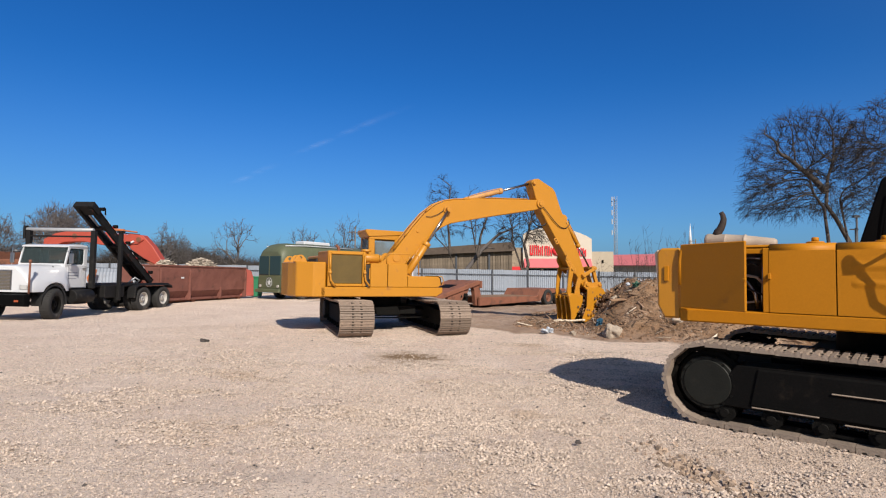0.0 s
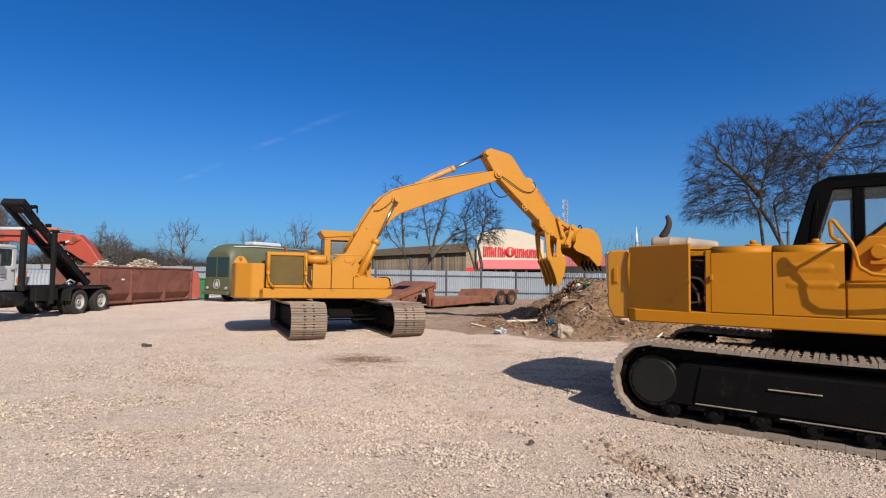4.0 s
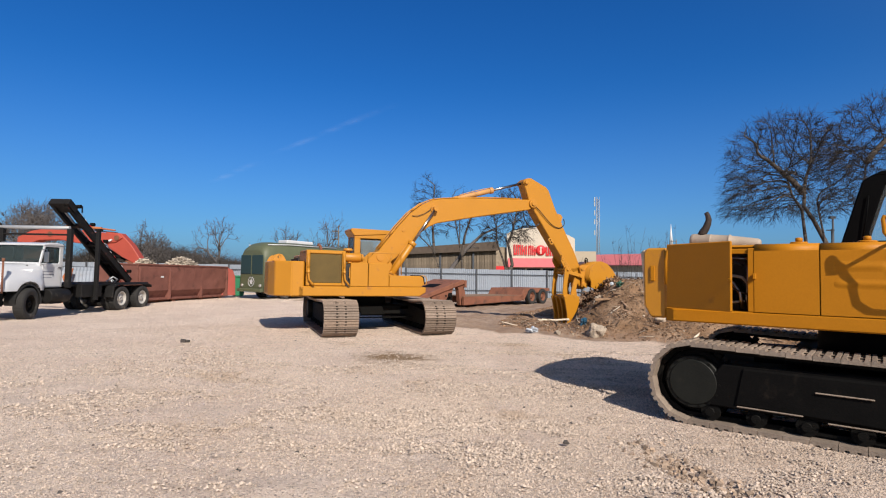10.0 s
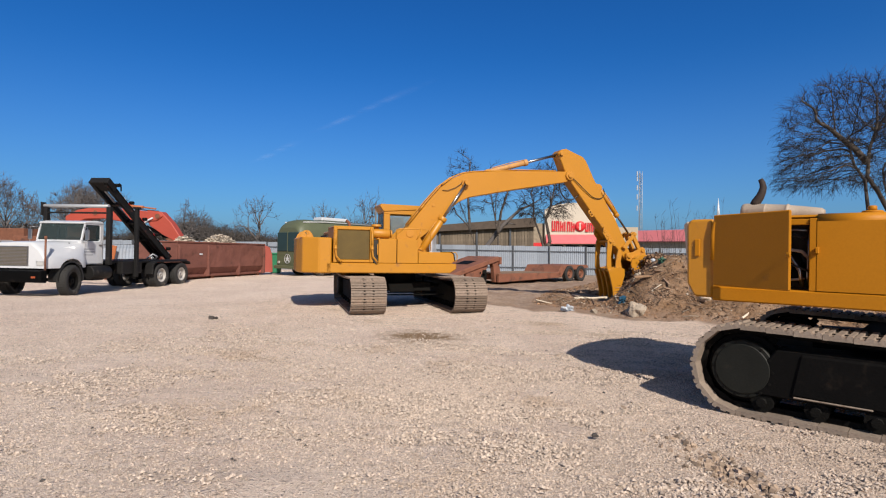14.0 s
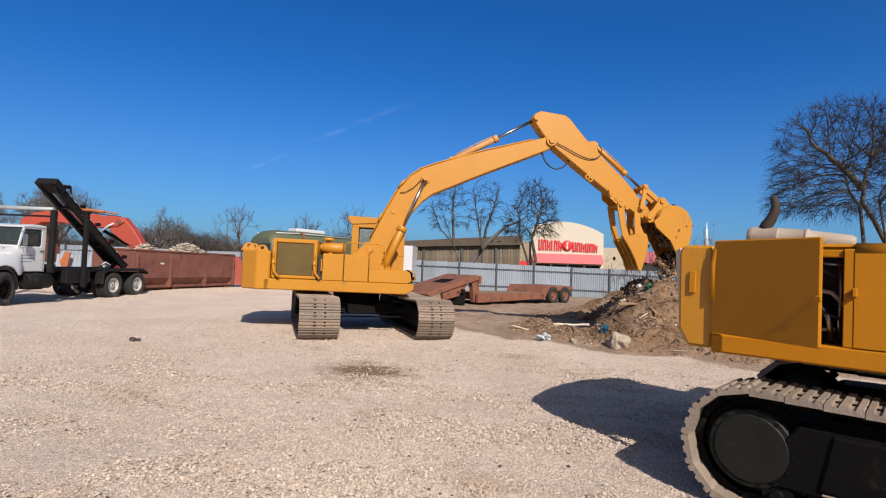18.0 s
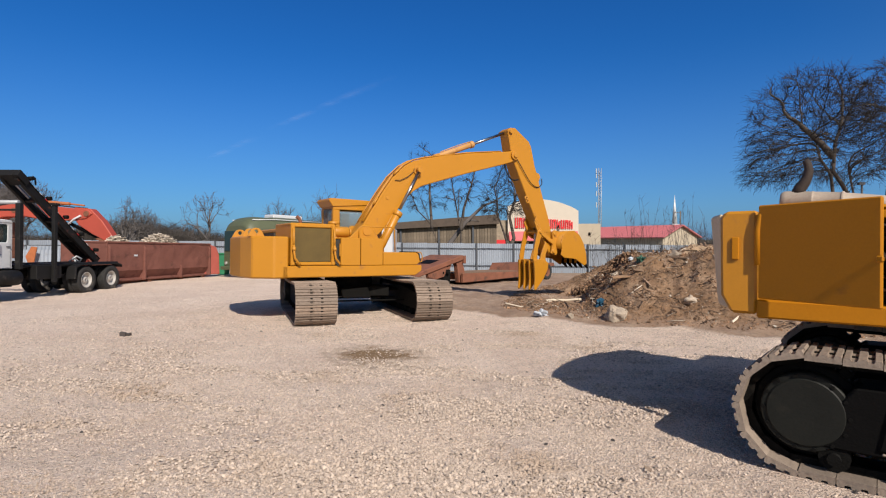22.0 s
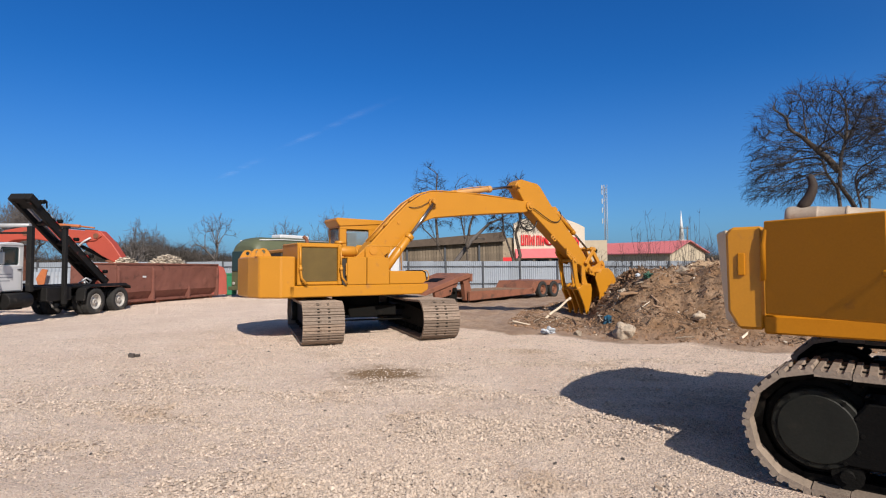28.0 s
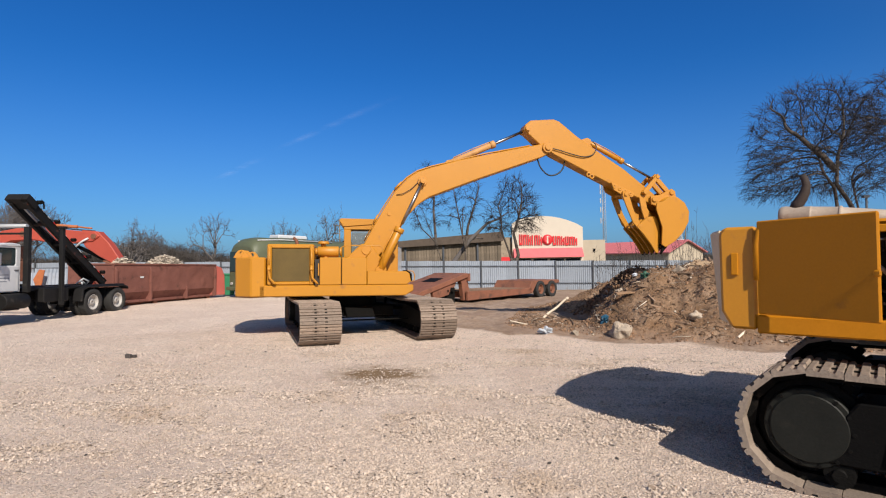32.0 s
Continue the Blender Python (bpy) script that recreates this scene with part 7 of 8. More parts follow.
def wide_tree(name, m, height, radius, seed, label, stems=(), base=2.0, centre=(0, 0), trunk_r=0.22, points=900, step=0.2, squash=1.0, twig_r=0.009):
    """A bare spreading tree: limbs that reach out to fill a domed crown, ending in fine drooping twigs."""
    rng = np.random.default_rng(seed)
    rnd = random.Random(seed)
    t = thing(name, m, label, "tree")
    goal = []
    while len(goal) < points:
        p = rng.uniform(-1, 1, 3)
        d = float(np.linalg.norm(p))
        if d > 1 or p[2] < -0.25 or rng.random() > 0.25 + 0.75 * d ** 2:
            continue
        lump = 0.82 + 0.22 * noise.noise((p[0] * 2.2, p[1] * 2.2, p[2] * 2.2 + seed))
        goal.append((centre[0] + p[0] * radius * lump, centre[1] + p[1] * radius * squash * lump, base + (p[2] + 0.25) / 1.25 * (height - base) * (0.9 + 0.12 * lump)))
    goal = np.array(goal)
    node, up = [], []
    for line in stems:
        last = -1
        for (a, b) in zip(line, line[1:]):
            p, q = np.array(a, float), np.array(b, float)
            n = max(1, int(np.linalg.norm(q - p) / step))
            for k in range(n + (b is line[-1])):
                node.append(p + (q - p) * k / n)
                up.append(last)
                last = len(node) - 1
    near = np.full(len(goal), 1e9)
    who = np.zeros(len(goal), int)
    alive = np.ones(len(goal), bool)
    done = 0
    for turn in range(90):
        for k in range(done, len(node)):
            d = np.linalg.norm(goal - node[k], axis=1)
            better = d < near
            near[better], who[better] = d[better], k
        done = len(node)
        alive &= near > step * 1.5
        if not alive.any():
            break
        for k in np.unique(who[alive]):
            pull = goal[alive & (who == k)] - node[k]
            v = (pull / np.linalg.norm(pull, axis=1)[:, None]).sum(0)
            if up[k] >= 0:
                back = node[k] - node[up[k]]
                v = v / max(np.linalg.norm(v), 1e-6) + 1.5 * back / max(np.linalg.norm(back), 1e-6)
            v = v + rng.normal(0, 0.26, 3)
            node.append(node[k] + v / max(np.linalg.norm(v), 1e-6) * step)
            up.append(int(k))
    count = len(node)
    load = [0.0] * count
    kids = [[] for _ in range(count)]
    for k in range(count - 1, -1, -1):
        load[k] = max(load[k], 1.0)
        if up[k] >= 0:
            load[up[k]] += load[k] + 0.02
            kids[up[k]].append(k)
    top = max(load)
    size = [max(twig_r, trunk_r * (w / top) ** 0.62) for w in load]
    twigs = new_bm()
    root = list(range(count))
    for k in range(count):
        if up[k] >= 0:
            root[k] = root[up[k]]
    woods = {k: new_bm() for k in sorted(set(root))}
    for k in range(count):
        wood = woods[root[k]]
        starts = kids[k] if up[k] < 0 else [c for c in kids[k] if c != max(kids[k], key=lambda j: load[j])]
        for c in starts:
            pts, end = [Vector(node[k]), Vector(node[c])], c
            while kids[end]:
                end = max(kids[end], key=lambda j: load[j])
                pts.append(Vector(node[end]))
            thick = size[c] > 0.03
            for a in range(0, len(pts) - 1, 4):
                run = pts[a:a + 5]
                r0 = size[c] * (1 - a / len(pts)) + size[end] * a / len(pts)
                r1 = size[c] * (1 - min(1, (a + 4) / len(pts))) + size[end] * min(1, (a + 4) / len(pts))
                tube(wood if thick else twigs, run, r0, 7 if thick else 3, r1)
    for k in range(count):
        if load[k] < 40 and rnd.random() < 0.85:
            out = Vector(node[k]) - Vector(node[up[k]])
            away = (Vector(node[k]) - Vector((centre[0], centre[1], base + 0.35 * (height - base)))).normalized()
            for _ in range(3 + (not kids[k])):
                s = (0.7 * out.normalized() + 0.6 * away + Vector((rnd.gauss(0, 0.5), rnd.gauss(0, 0.5), rnd.gauss(-0.08, 0.4)))).normalized() * rnd.uniform(0.2, 0.7)
                a = Vector(node[k])
                b = a + s * 0.55 + Vector((rnd.gauss(0, 0.05), rnd.gauss(0, 0.05), rnd.gauss(0, 0.05)))
                tube(twigs, [a, b, a + s + Vector((0, 0, -0.06))], twig_r * 0.8, 3, twig_r * 0.45)
    for wood in woods.values():
        part("trunk", wood, BARK, t, "dark furrowed bark")
    part("crown", twigs, TWIG, t, "fine bare dark twigs")
    return t


wide_tree("bare_tree", upright(17.5, 27.5), 10.3, 3.9, 11, "wide bare tree with two crossing trunks and a domed crown", base=5.0, centre=(-0.75, 0), trunk_r=0.17, points=2100, step=0.17, twig_r=0.0075,
          stems=([(0.08, 0, -0.1), (0.06, 0.02, 3.7), (-0.10, 0.05, 5.3), (-0.55, 0.1, 6.05), (-0.75, 0.1, 6.8)], [(2.6, 0.3, -0.1), (1.18, 0.25, 3.7), (0.58, 0.22, 4.8), (0.10, 0.2, 5.5), (0.18, 0.2, 6.8), (0.36, 0.2, 7.4)],
                 [(0.10, 0.2, 6.15), (-0.45, 0.15, 6.75), (-0.95, 0.0, 7.1)], [(0.75, -0.6, -0.1), (0.55, -0.6, 3.9), (0.30, -0.5, 5.6)]))
wide_tree("bare_tree", upright(23.2, 31.0), 12.6, 5.2, 12, "tall bare tree with a forked trunk and open crown", base=8.0, centre=(1.6, 0), trunk_r=0.17, points=1500, step=0.20,
          stems=([(-0.9, 0, -0.1), (-0.55, 0, 5.0), (-0.15, 0, 7.2), (0.0, 0, 8.5), (-0.55, 0, 9.0), (-1.05, 0, 9.4)], [(0.0, 0, 8.5), (0.6, 0.1, 9.2), (1.25, 0.1, 9.9)], [(2.2, 0.5, -0.1), (2.5, 0.5, 5.0), (3.2, 0.4, 8.0)]))
wide_tree("bare_tree", pose(4.1, 46.0, ground_z(4.1, 46)), 8.36 - ground_z(4.1, 46), 2.55, 21, "small bare tree with a dense rounded crown before the store", base=3.7 - ground_z(4.1, 46), centre=(0.05, 0), trunk_r=0.17, points=900, step=0.2, twig_r=0.011,
          stems=([(0.0, 0, -0.1), (0.05, 0, 1.6), (-0.35, 0, 3.0), (-0.9, 0.1, 4.6), (-0.9, 0.1, 5.6)], [(0.05, 0, 1.6), (0.45, 0.1, 2.6), (0.1, 0.2, 4.4), (0.5, 0.1, 5.6)]))
wide_tree("bare_tree", pose(0.2, 46.0, ground_z(0.2, 46)), 8.3 - ground_z(0.2, 46), 1.5, 23, "slender bare tree with two upright stems and an open crown", base=4.6 - ground_z(0.2, 46), centre=(0.2, 0), trunk_r=0.14, points=190, step=0.25, twig_r=0.011,
          stems=([(0.1, 0, -0.1), (0.0, 0, 3.2), (-0.45, 0, 5.6), (-0.9, 0, 8.2)], [(0.0, 0, 3.2), (0.25, 0.1, 5.0), (0.9, 0.1, 7.0), (1.2, 0, 8.2)], [(-0.2, 0, 4.2), (-0.2, 0.1, 6.2)]))
wide_tree("bare_tree", pose(-1.5, 46.5, ground_z(-1.5, 46.5)), 9.5 - ground_z(-1.5, 46.5), 2.0, 24, "crooked bare tree with an open crown behind the fence", base=4.2 - ground_z(-1.5, 46.5), centre=(-1.3, 0), trunk_r=0.13, points=300, step=0.25, twig_r=0.011,
          stems=([(0.0, 0, -0.1), (-0.15, 0, 1.8), (-0.8, 0, 3.8), (-1.6, 0, 5.8)], [(-0.8, 0, 3.8), (-1.9, 0.1, 4.9), (-2.4, 0.1, 6.2)], [(-0.7, 0, 3.4), (-0.9, 0.1, 6.4), (-0.7, 0.1, 9.4)]))
bm = new_bm()
tube(bm, [(-2.0, 0, -0.2), (-1.0, 0, 2.2), (0.3, 0, 3.9), (1.8, 0, 5.3), (2.6, 0.2, 5.6), (3.4, 0.3, 6.1)], 0.24, 9, 0.03)
tube(bm, [(0.3, 0, 3.9), (0.9, 0.3, 4.1), (1.4, 0.5, 4.0)], 0.08, 6, 0.04)
solid("leaning_trunk", bm, FARBARK, upright(0.3, 46.6), "bare trunk leaning hard to one side", "tree")
for k, (x, y, h, sd) in enumerate(((-32, 52, 6.8, 31), (-38, 46, 8.0, 32), (-27, 60, 8, 33), (-21, 62, 7.5, 34), (-16, 66, 9.5, 35), (-44, 52, 9, 36), (-36, 62, 6.2, 37), (-50, 44, 8.4, 38), (-34, 40, 7.2, 39), (-41, 41, 7.9, 40))):
    tree("bare_tree", upright(x, y), h, h * 0.42, sd, "bare winter tree beyond the yard", trunk_r=0.2, stems=1 + k % 2, density=3, depth=5 if x < -30 else 4, fork=0.26, twig_r=0.014, sprigs=3, bark=FARBARK)


# ---- thickets on the horizon ----
def thicket(name, x0, x1, y, h, count, seed, label):
    rnd = random.Random(seed)
    bm = new_bm()
    for _ in range(count):
        x = rnd.uniform(x0, x1)
        yy = y + rnd.uniform(-6, 6)
        g = ground_z(x, yy)
        hh = h * rnd.uniform(0.5, 1.0) * (0.75 + 0.25 * math.sin(x * 0.21 + seed))
        p = Vector((x, yy, g))
        for k in range(3):
            q = p + Vector((rnd.gauss(0, 0.22) * hh, rnd.gauss(0, 0.2) * hh, hh * rnd.uniform(0.7, 1.0)))
            mid = (p + q) / 2 + Vector((rnd.gauss(0, 0.3), 0, 0))
            tube(bm, [p, mid, q], 0.05, 3, 0.012)
            for j in range(7):
                a = p.lerp(mid, rnd.random()).lerp(q, rnd.random())
                tube(bm, [a, a + Vector((rnd.gauss(0, 0.8), rnd.gauss(0, 0.6), rnd.uniform(0.1, 1.2)))], 0.022, 3, 0.007)
    return solid(name, bm, BRUSH, pose(0, 0, 0), label, "brush", kind="stuff")


BRUSH = material("far_brush", (0.068, 0.057, 0.049), 0.95, grain=0.3, scale=0.3, bump=0.0, random_tint=0.3, island=True)
thicket("far_thicket", -80, -8, 78, 5.9, 4200, 5, "grey-brown leafless thicket along the horizon")
thicket("far_thicket", 20, 95, 105, 6.0, 1500, 6, "grey-brown leafless thicket behind the hall")


def weeds(name, spots, seed, label):
    """Thin upright dry stalks with a few side twigs."""
    rnd = random.Random(seed)
    bm = new_bm()
    for x, y, h, count, spread in spots:
        for _ in range(count):
            px, py = x + rnd.gauss(0, spread), y + rnd.gauss(0, 0.5)
            p = Vector((px, py, ground_z(px, py) + pile_height(px, py)))
            q = p + Vector((rnd.gauss(0, 0.10) * h, rnd.gauss(0, 0.08) * h, h * rnd.uniform(0.5, 1.0)))
            mid = (p + q) / 2 + Vector((rnd.gauss(0, 0.08), 0, 0))
            tube(bm, [p, mid, q], 0.010, 3, 0.004)
            for _ in range(6):
                s = mid.lerp(q, rnd.random())
                tube(bm, [s, s + Vector((rnd.gauss(0, 0.16), rnd.gauss(0, 0.16), rnd.uniform(0.05, 0.4)))], 0.006, 3, 0.003)
    return solid(name, bm, BRUSH, pose(0, 0, 0), label, "weeds", kind="stuff")


weeds("weed_stalks", ((8.6, 27.5, 3.6, 26, 0.9), (10.6, 27.5, 4.2, 34, 0.9), (12.5, 28.5, 3.6, 24, 1.2), (6.6, 25.5, 2.0, 16, 0.6), (15.0, 29.0, 3.0, 20, 1.6)), 8, "dry weed stalks standing along the heap")


# ---- orange excavator parked behind the truck ----
ORANGERUST = material("rusted_orange_paint", (0.36, 0.11, 0.035), 0.7, grain=0.3, scale=5, bump=0.2, spot=(0.14, 0.06, 0.03), spots=0.4)


def build_orange():
    o = thing("orange_excavator", on_ground(-19.5, 28.0, 0), "faded orange excavator parked with its arm folded", "excavator")
    bm = new_bm()
    prism(bm, [(-4.2, 2.9), (-4.2, 3.25), (-3.5, 3.6), (-2.4, 3.78), (-1.1, 3.72), (0.5, 3.58), (1.3, 3.52), (1.55, 3.3), (1.2, 3.05), (0.1, 2.95), (-0.9, 2.98), (-1.9, 3.15), (-3.0, 3.1), (-3.8, 2.8)], -0.3, 0.3)
    boom = part("boom", bm, ORANGE, o, bevel=0.03)
    bm = new_bm()
    prism(bm, [(0.6, 3.62), (1.4, 3.55), (2.0, 2.95), (2.6, 2.1), (2.2, 1.95), (1.5, 2.3), (0.8, 2.75), (0.5, 3.2)], -0.24, 0.24)
    part("stick", bm, ORANGE, o, bevel=0.03)
    for y in (-0.16, 0.16):
        bm = new_bm()
        tube(bm, glide([(-3.4, y, 3.66), (-2.4, y, 3.84), (-1.1, y, 3.78), (0.4, y, 3.64), (1.0, y, 3.60)]), 0.028, 6)
        part("boom_hose", bm, HOSE, boom, "black hose along the boom")
    bm = new_bm()
    cyl(bm, (-1.6, 0, 3.92), (0.2, 0, 3.80), 0.085, 14)
    cyl(bm, (0.2, 0, 3.80), (0.95, 0, 3.72), 0.045, 10)
    prism(bm, [(-1.85, 3.72), (-1.45, 3.70), (-1.52, 4.0), (-1.68, 4.0)], -0.1, 0.1)
    part("arm_cylinder", bm, ORANGERUST, boom, "rusty arm ram on top of the boom", bevel=0.008)
    for x, z in ((-2.4, 3.45), (1.25, 3.30)):
        bm = new_bm()
        cyl(bm, (x, -0.34, z), (x, 0.34, z), 0.13, 16)
        part("boom_pin", bm, RUST, boom)
    bm = new_bm()
    cyl(bm, (0.2, -0.05, 2.85), (2.0, -0.05, 2.0), 0.09, 12)
    part("hydraulic_cylinder", bm, BLACK, o)
    bm = new_bm()
    tube(bm, [(0.2, -0.32, 2.65), (0.7, -0.34, 3.05), (1.0, -0.34, 3.2)], 0.05, 8)
    part("hydraulic_pipe", bm, WHITE, o, "pale hydraulic pipe")
    bm = new_bm()
    box(bm, -6.4, -3.2, -1.3, 1.3, 1.05, 2.1)
    part("house", bm, RUST, o, "rust-brown engine house", bevel=0.05)
    bm = new_bm()
    box(bm, -4.6, -3.3, 0.3, 1.25, 2.1, 2.9)
    part("cab", bm, RUST, o, bevel=0.04)
    for y in (-1.1, 1.1):
        bm = new_bm()
        prism(bm, [(-6.6, 0.35), (-6.3, 0.05), (-3.3, 0.05), (-3.0, 0.35), (-3.0, 0.6), (-3.3, 0.9), (-6.3, 0.9), (-6.6, 0.6)], y - 0.3, y + 0.3)
        part("track", bm, GREASE, o, "dark crawler track", bevel=0.03)
    bm = new_bm()
    cyl(bm, (-4.8, 0, 0.8), (-4.8, 0, 1.1), 0.6, 20)
    part("turntable", bm, GREASE, o)
    bm = new_bm()
    shell_strip(bm, [(1.9, 2.1), (2.5, 1.8), (2.7, 1.25), (2.5, 0.65), (2.1, 0.3)], 0.5, 0.05)
    part("bucket", bm, RUST, o, "rusty orange bucket")


build_orange()
bk = thing("trench_bucket", on_ground(-16.2, 24.5, 20), "rusty orange trenching bucket standing on the gravel", "bucket")
bm = new_bm()
shell_strip(bm, [(0, 1.45), (0.25, 1.1), (0.35, 0.7), (0.25, 0.3), (-0.1, 0.02)], 0.35, 0.04)
part("shell", bm, ORANGE, bk)
bm = new_bm()
for y in (-0.36, 0.36):
    prism(bm, [(0, 1.45), (0.25, 1.1), (0.35, 0.7), (0.25, 0.3), (-0.1, 0.02), (-0.2, 0.05), (-0.1, 0.9)], y - 0.02, y + 0.02)
part("side_plates", bm, ORANGE, bk)


PALEGREY = material("weathered_pale_paint", (0.40, 0.36, 0.33), 0.7, grain=0.2, scale=1.5, bump=0.1, spot=(0.22, 0.13, 0.08), spots=0.35, spot_scale=1.2)


def build_trailer_box(x, y, yaw, l, h, mat, name, label):
    t = thing(name, on_ground(x, y, yaw), label, "trailer")
    bm = new_bm()
    box(bm, 0, l, 0, 2.4, 0.95, h)
    part("box", bm, mat, t, bevel=0.03)
    bm = new_bm()
    box(bm, 0, l, 0.3, 2.1, 0.75, 0.95)
    part("chassis", bm, GREASE, t)
    for x0 in (0.7, l - 0.7):
        for yy, o in ((0.1, -1), (2.3, 1)):
            wheel(t, x0, yy, 0.45, 0.28, o, RIMGREY, "grey rim")


build_trailer_box(-40.6, 30.6, 4, 8.5, 2.0, PALEGREY, "grey_trailer", "long low pale grey trailer behind the truck")
build_trailer_box(-41.5, 36.0, 2, 7.0, 2.9, RUST, "rusty_container", "rust-brown container on wheels")
# a parked white pickup beyond the excavator, by the fence
build_trailer_box(-6.8, 36.0, 0, 2.6, 3.0, WHITE, "white_van_body", "small white box trailer by the fence")
for k in range(5):
    # corrugated sheets stood on edge, one behind another
    bm = new_bm()
    edge = [(0.085 * i, 0.022 * (i % 2)) for i in range(21)]
    prism(bm, edge + [(x, y + 0.012) for x, y in edge[::-1]], 0.0, 1.55 + 0.06 * (k * 3 % 4), axis="z")
    solid("metal_sheet", bm, ZINC, on_ground(-19.6 + 0.07 * (k * 2 % 5), 25.4 + 0.11 * k, 4 - k) @ pose(0, 0, 0, -3), "pale corrugated metal sheet stood on edge", "metal sheet", group="stood sheets")
bm = new_bm()
prism(bm, [(-0.34, 0.0), (0.0, 0.0), (-0.06, 0.85), (0.10, 1.66), (-0.14, 1.70), (-0.40, 1.25), (-0.30, 0.95)], 0.0, 0.05)
prism(bm, [(-0.34, 0.0), (-0.30, 0.0), (-0.26, 0.95), (-0.30, 0.95)], -0.25, 0.0)
solid("bent_plate", bm, ORANGERUST, on_ground(-18.75, 25.15, 4), "bent rusty orange steel plate on end", "scrap plate", bevel=0.008)
gen = thing("engine_block", on_ground(-0.9, 27.2, 15), "black greasy engine block set down on the ground", "engine")
bm = new_bm()
box(bm, -0.5, 0.5, -0.35, 0.35, 0.0, 0.75)
box(bm, -0.35, 0.35, -0.25, 0.25, 0.75, 0.98)
for k in range(4):
    cyl(bm, (-0.38 + 0.25 * k, -0.38, 0.6), (-0.38 + 0.25 * k, -0.5, 0.6), 0.07, 10)
part("block", bm, GREASE, gen, bevel=0.03)


# ---- rubble on the heap, stones and litter ----
def rock_mesh(seed, flat=0.88):
    bm = new_bm()
    bmesh.ops.create_icosphere(bm, subdivisions=4, radius=1.0)
    for v in bm.verts:
        k = 1 + 0.05 * noise.noise(v.co * 11) + 0.55 * noise.noise(v.co * 1.3 + Vector((seed, 0, 0))) + 0.12 * noise.noise(v.co * 4 + Vector((0, seed, 0)))
        v.co = Vector((v.co.x * k, v.co.y * k * 0.85, v.co.z * k * flat))
    return finish(bm, "boulder", STONE)


rnd = random.Random(77)
ROCKS = [rock_mesh(s) for s in range(4)]
for x, y, r in ((3.85, 15.0, 0.30), (2.9, 15.5, 0.10), (5.6, 14.9, 0.13), (7.0, 14.6, 0.15), (8.3, 14.4, 0.2), (4.5, 17.2, 0.12), (6.4, 17.8, 0.2), (8.2, 18.2, 0.28), (9.4, 17.6, 0.22), (6.0, 20.2, 0.16), (10.8, 17.2, 0.24)):
    ob = tagged(new("boulder", ROCKS[rnd.randint(0, 3)]), "pale limestone boulder half sunk in the soil", "rock", group="boulders on the heap")
    ob.matrix_basis = pose(x, y, surface(x, y) + 0.1 * r, rnd.uniform(-20, 20), rnd.uniform(-20, 20), rnd.uniform(0, 360)) @ Matrix.Diagonal((r, r, r, 1))


def heap_stuff(name, count, mat, seed, kind, label, x0=0.5, x1=15.0):
    rnd = random.Random(seed)
    bm = new_bm()
    made = 0
    while made < count:
        x, y = rnd.uniform(x0, x1), rnd.uniform(12.5, 22.5 if kind != "stone" else 26.5)
        if pile_height(x, y) < (0.02 if kind == "stone" else 0.06):
            continue
        made += 1
        z = surface(x, y)
        if kind == "twig":
            l = rnd.uniform(0.06, 0.26)
            p = pose(x, y, z + 0.03, rnd.gauss(0, 14), rnd.gauss(0, 25), rnd.uniform(0, 360))
            tube(bm, [p @ Vector((-l, 0, 0)), p @ Vector((0, rnd.gauss(0, 0.04), 0.02)), p @ Vector((l, 0, 0))], rnd.choice((0.006, 0.01, 0.016)), 3, 0.005)
        elif kind == "wood":
            l = rnd.choice((0.08, 0.12, 0.18, 0.25, 0.4, 0.7)) * rnd.uniform(0.7, 1.2)
            box(bm, -l / 2, l / 2, -rnd.uniform(0.008, 0.045), rnd.uniform(0.008, 0.035), -0.02, rnd.uniform(0.005, 0.022), pose(x, y, z + 0.015, rnd.gauss(0, 18), rnd.gauss(0, 22), rnd.uniform(0, 360)))
        else:
            r = rnd.choice((0.008, 0.010, 0.012, 0.014, 0.018, 0.018, 0.026)) * rnd.uniform(0.7, 1.3) * (1.9 if rnd.random() < 0.02 else 1)
            m = pose(x, y, z + 0.2 * r, rnd.uniform(0, 90), rnd.uniform(0, 90), rnd.uniform(0, 360))
            clod(bm, m, r, rnd)
    me = finish(bm, name, mat)
    tagged(new(name, me), label, "debris", kind="stuff")


def clod(bm, m, r, rnd):
    """A small angular lump of eight corners."""
    vs = []
    for x in (-1, 1):
        for y in (-1, 1):
            for z in (-1, 1):
                vs.append(bm.verts.new(m @ Vector((x * r * rnd.uniform(0.5, 1), y * r * rnd.uniform(0.4, 0.9), z * r * rnd.uniform(0.3, 0.7)))))
    for f in ((0, 1, 3, 2), (4, 6, 7, 5), (0, 4, 5, 1), (2, 3, 7, 6), (0, 2, 6, 4), (1, 5, 7, 3)):
        bm.faces.new([vs[i] for i in f])


TWIGISL = material("dead_twigs", (0.13, 0.085, 0.055), 0.95, grain=0.3, scale=8, bump=0.2, random_tint=0.6, island=True)
heap_stuff("broken_boards", 420, SCRAPISL, 1, "wood", "splintered brown boards strewn over the heap")
heap_stuff("pale_sticks", 55, PALEISL, 2, "wood", "pale sticks and laths strewn over the heap")
heap_stuff("dead_twigs", 1500, TWIGISL, 6, "twig", "dead twigs and roots tangled in the heap")
heap_stuff("pale_straws", 260, PALEISL, 7, "twig", "pale straws and laths tangled in the heap")
heap_stuff("rubble_stones", 1400, STONEISL, 3, "stone", "pale rubble stones in the heap")
heap_stuff("soil_clods", 42000, SOILISL, 4, "stone", "brown soil clods on the heap")


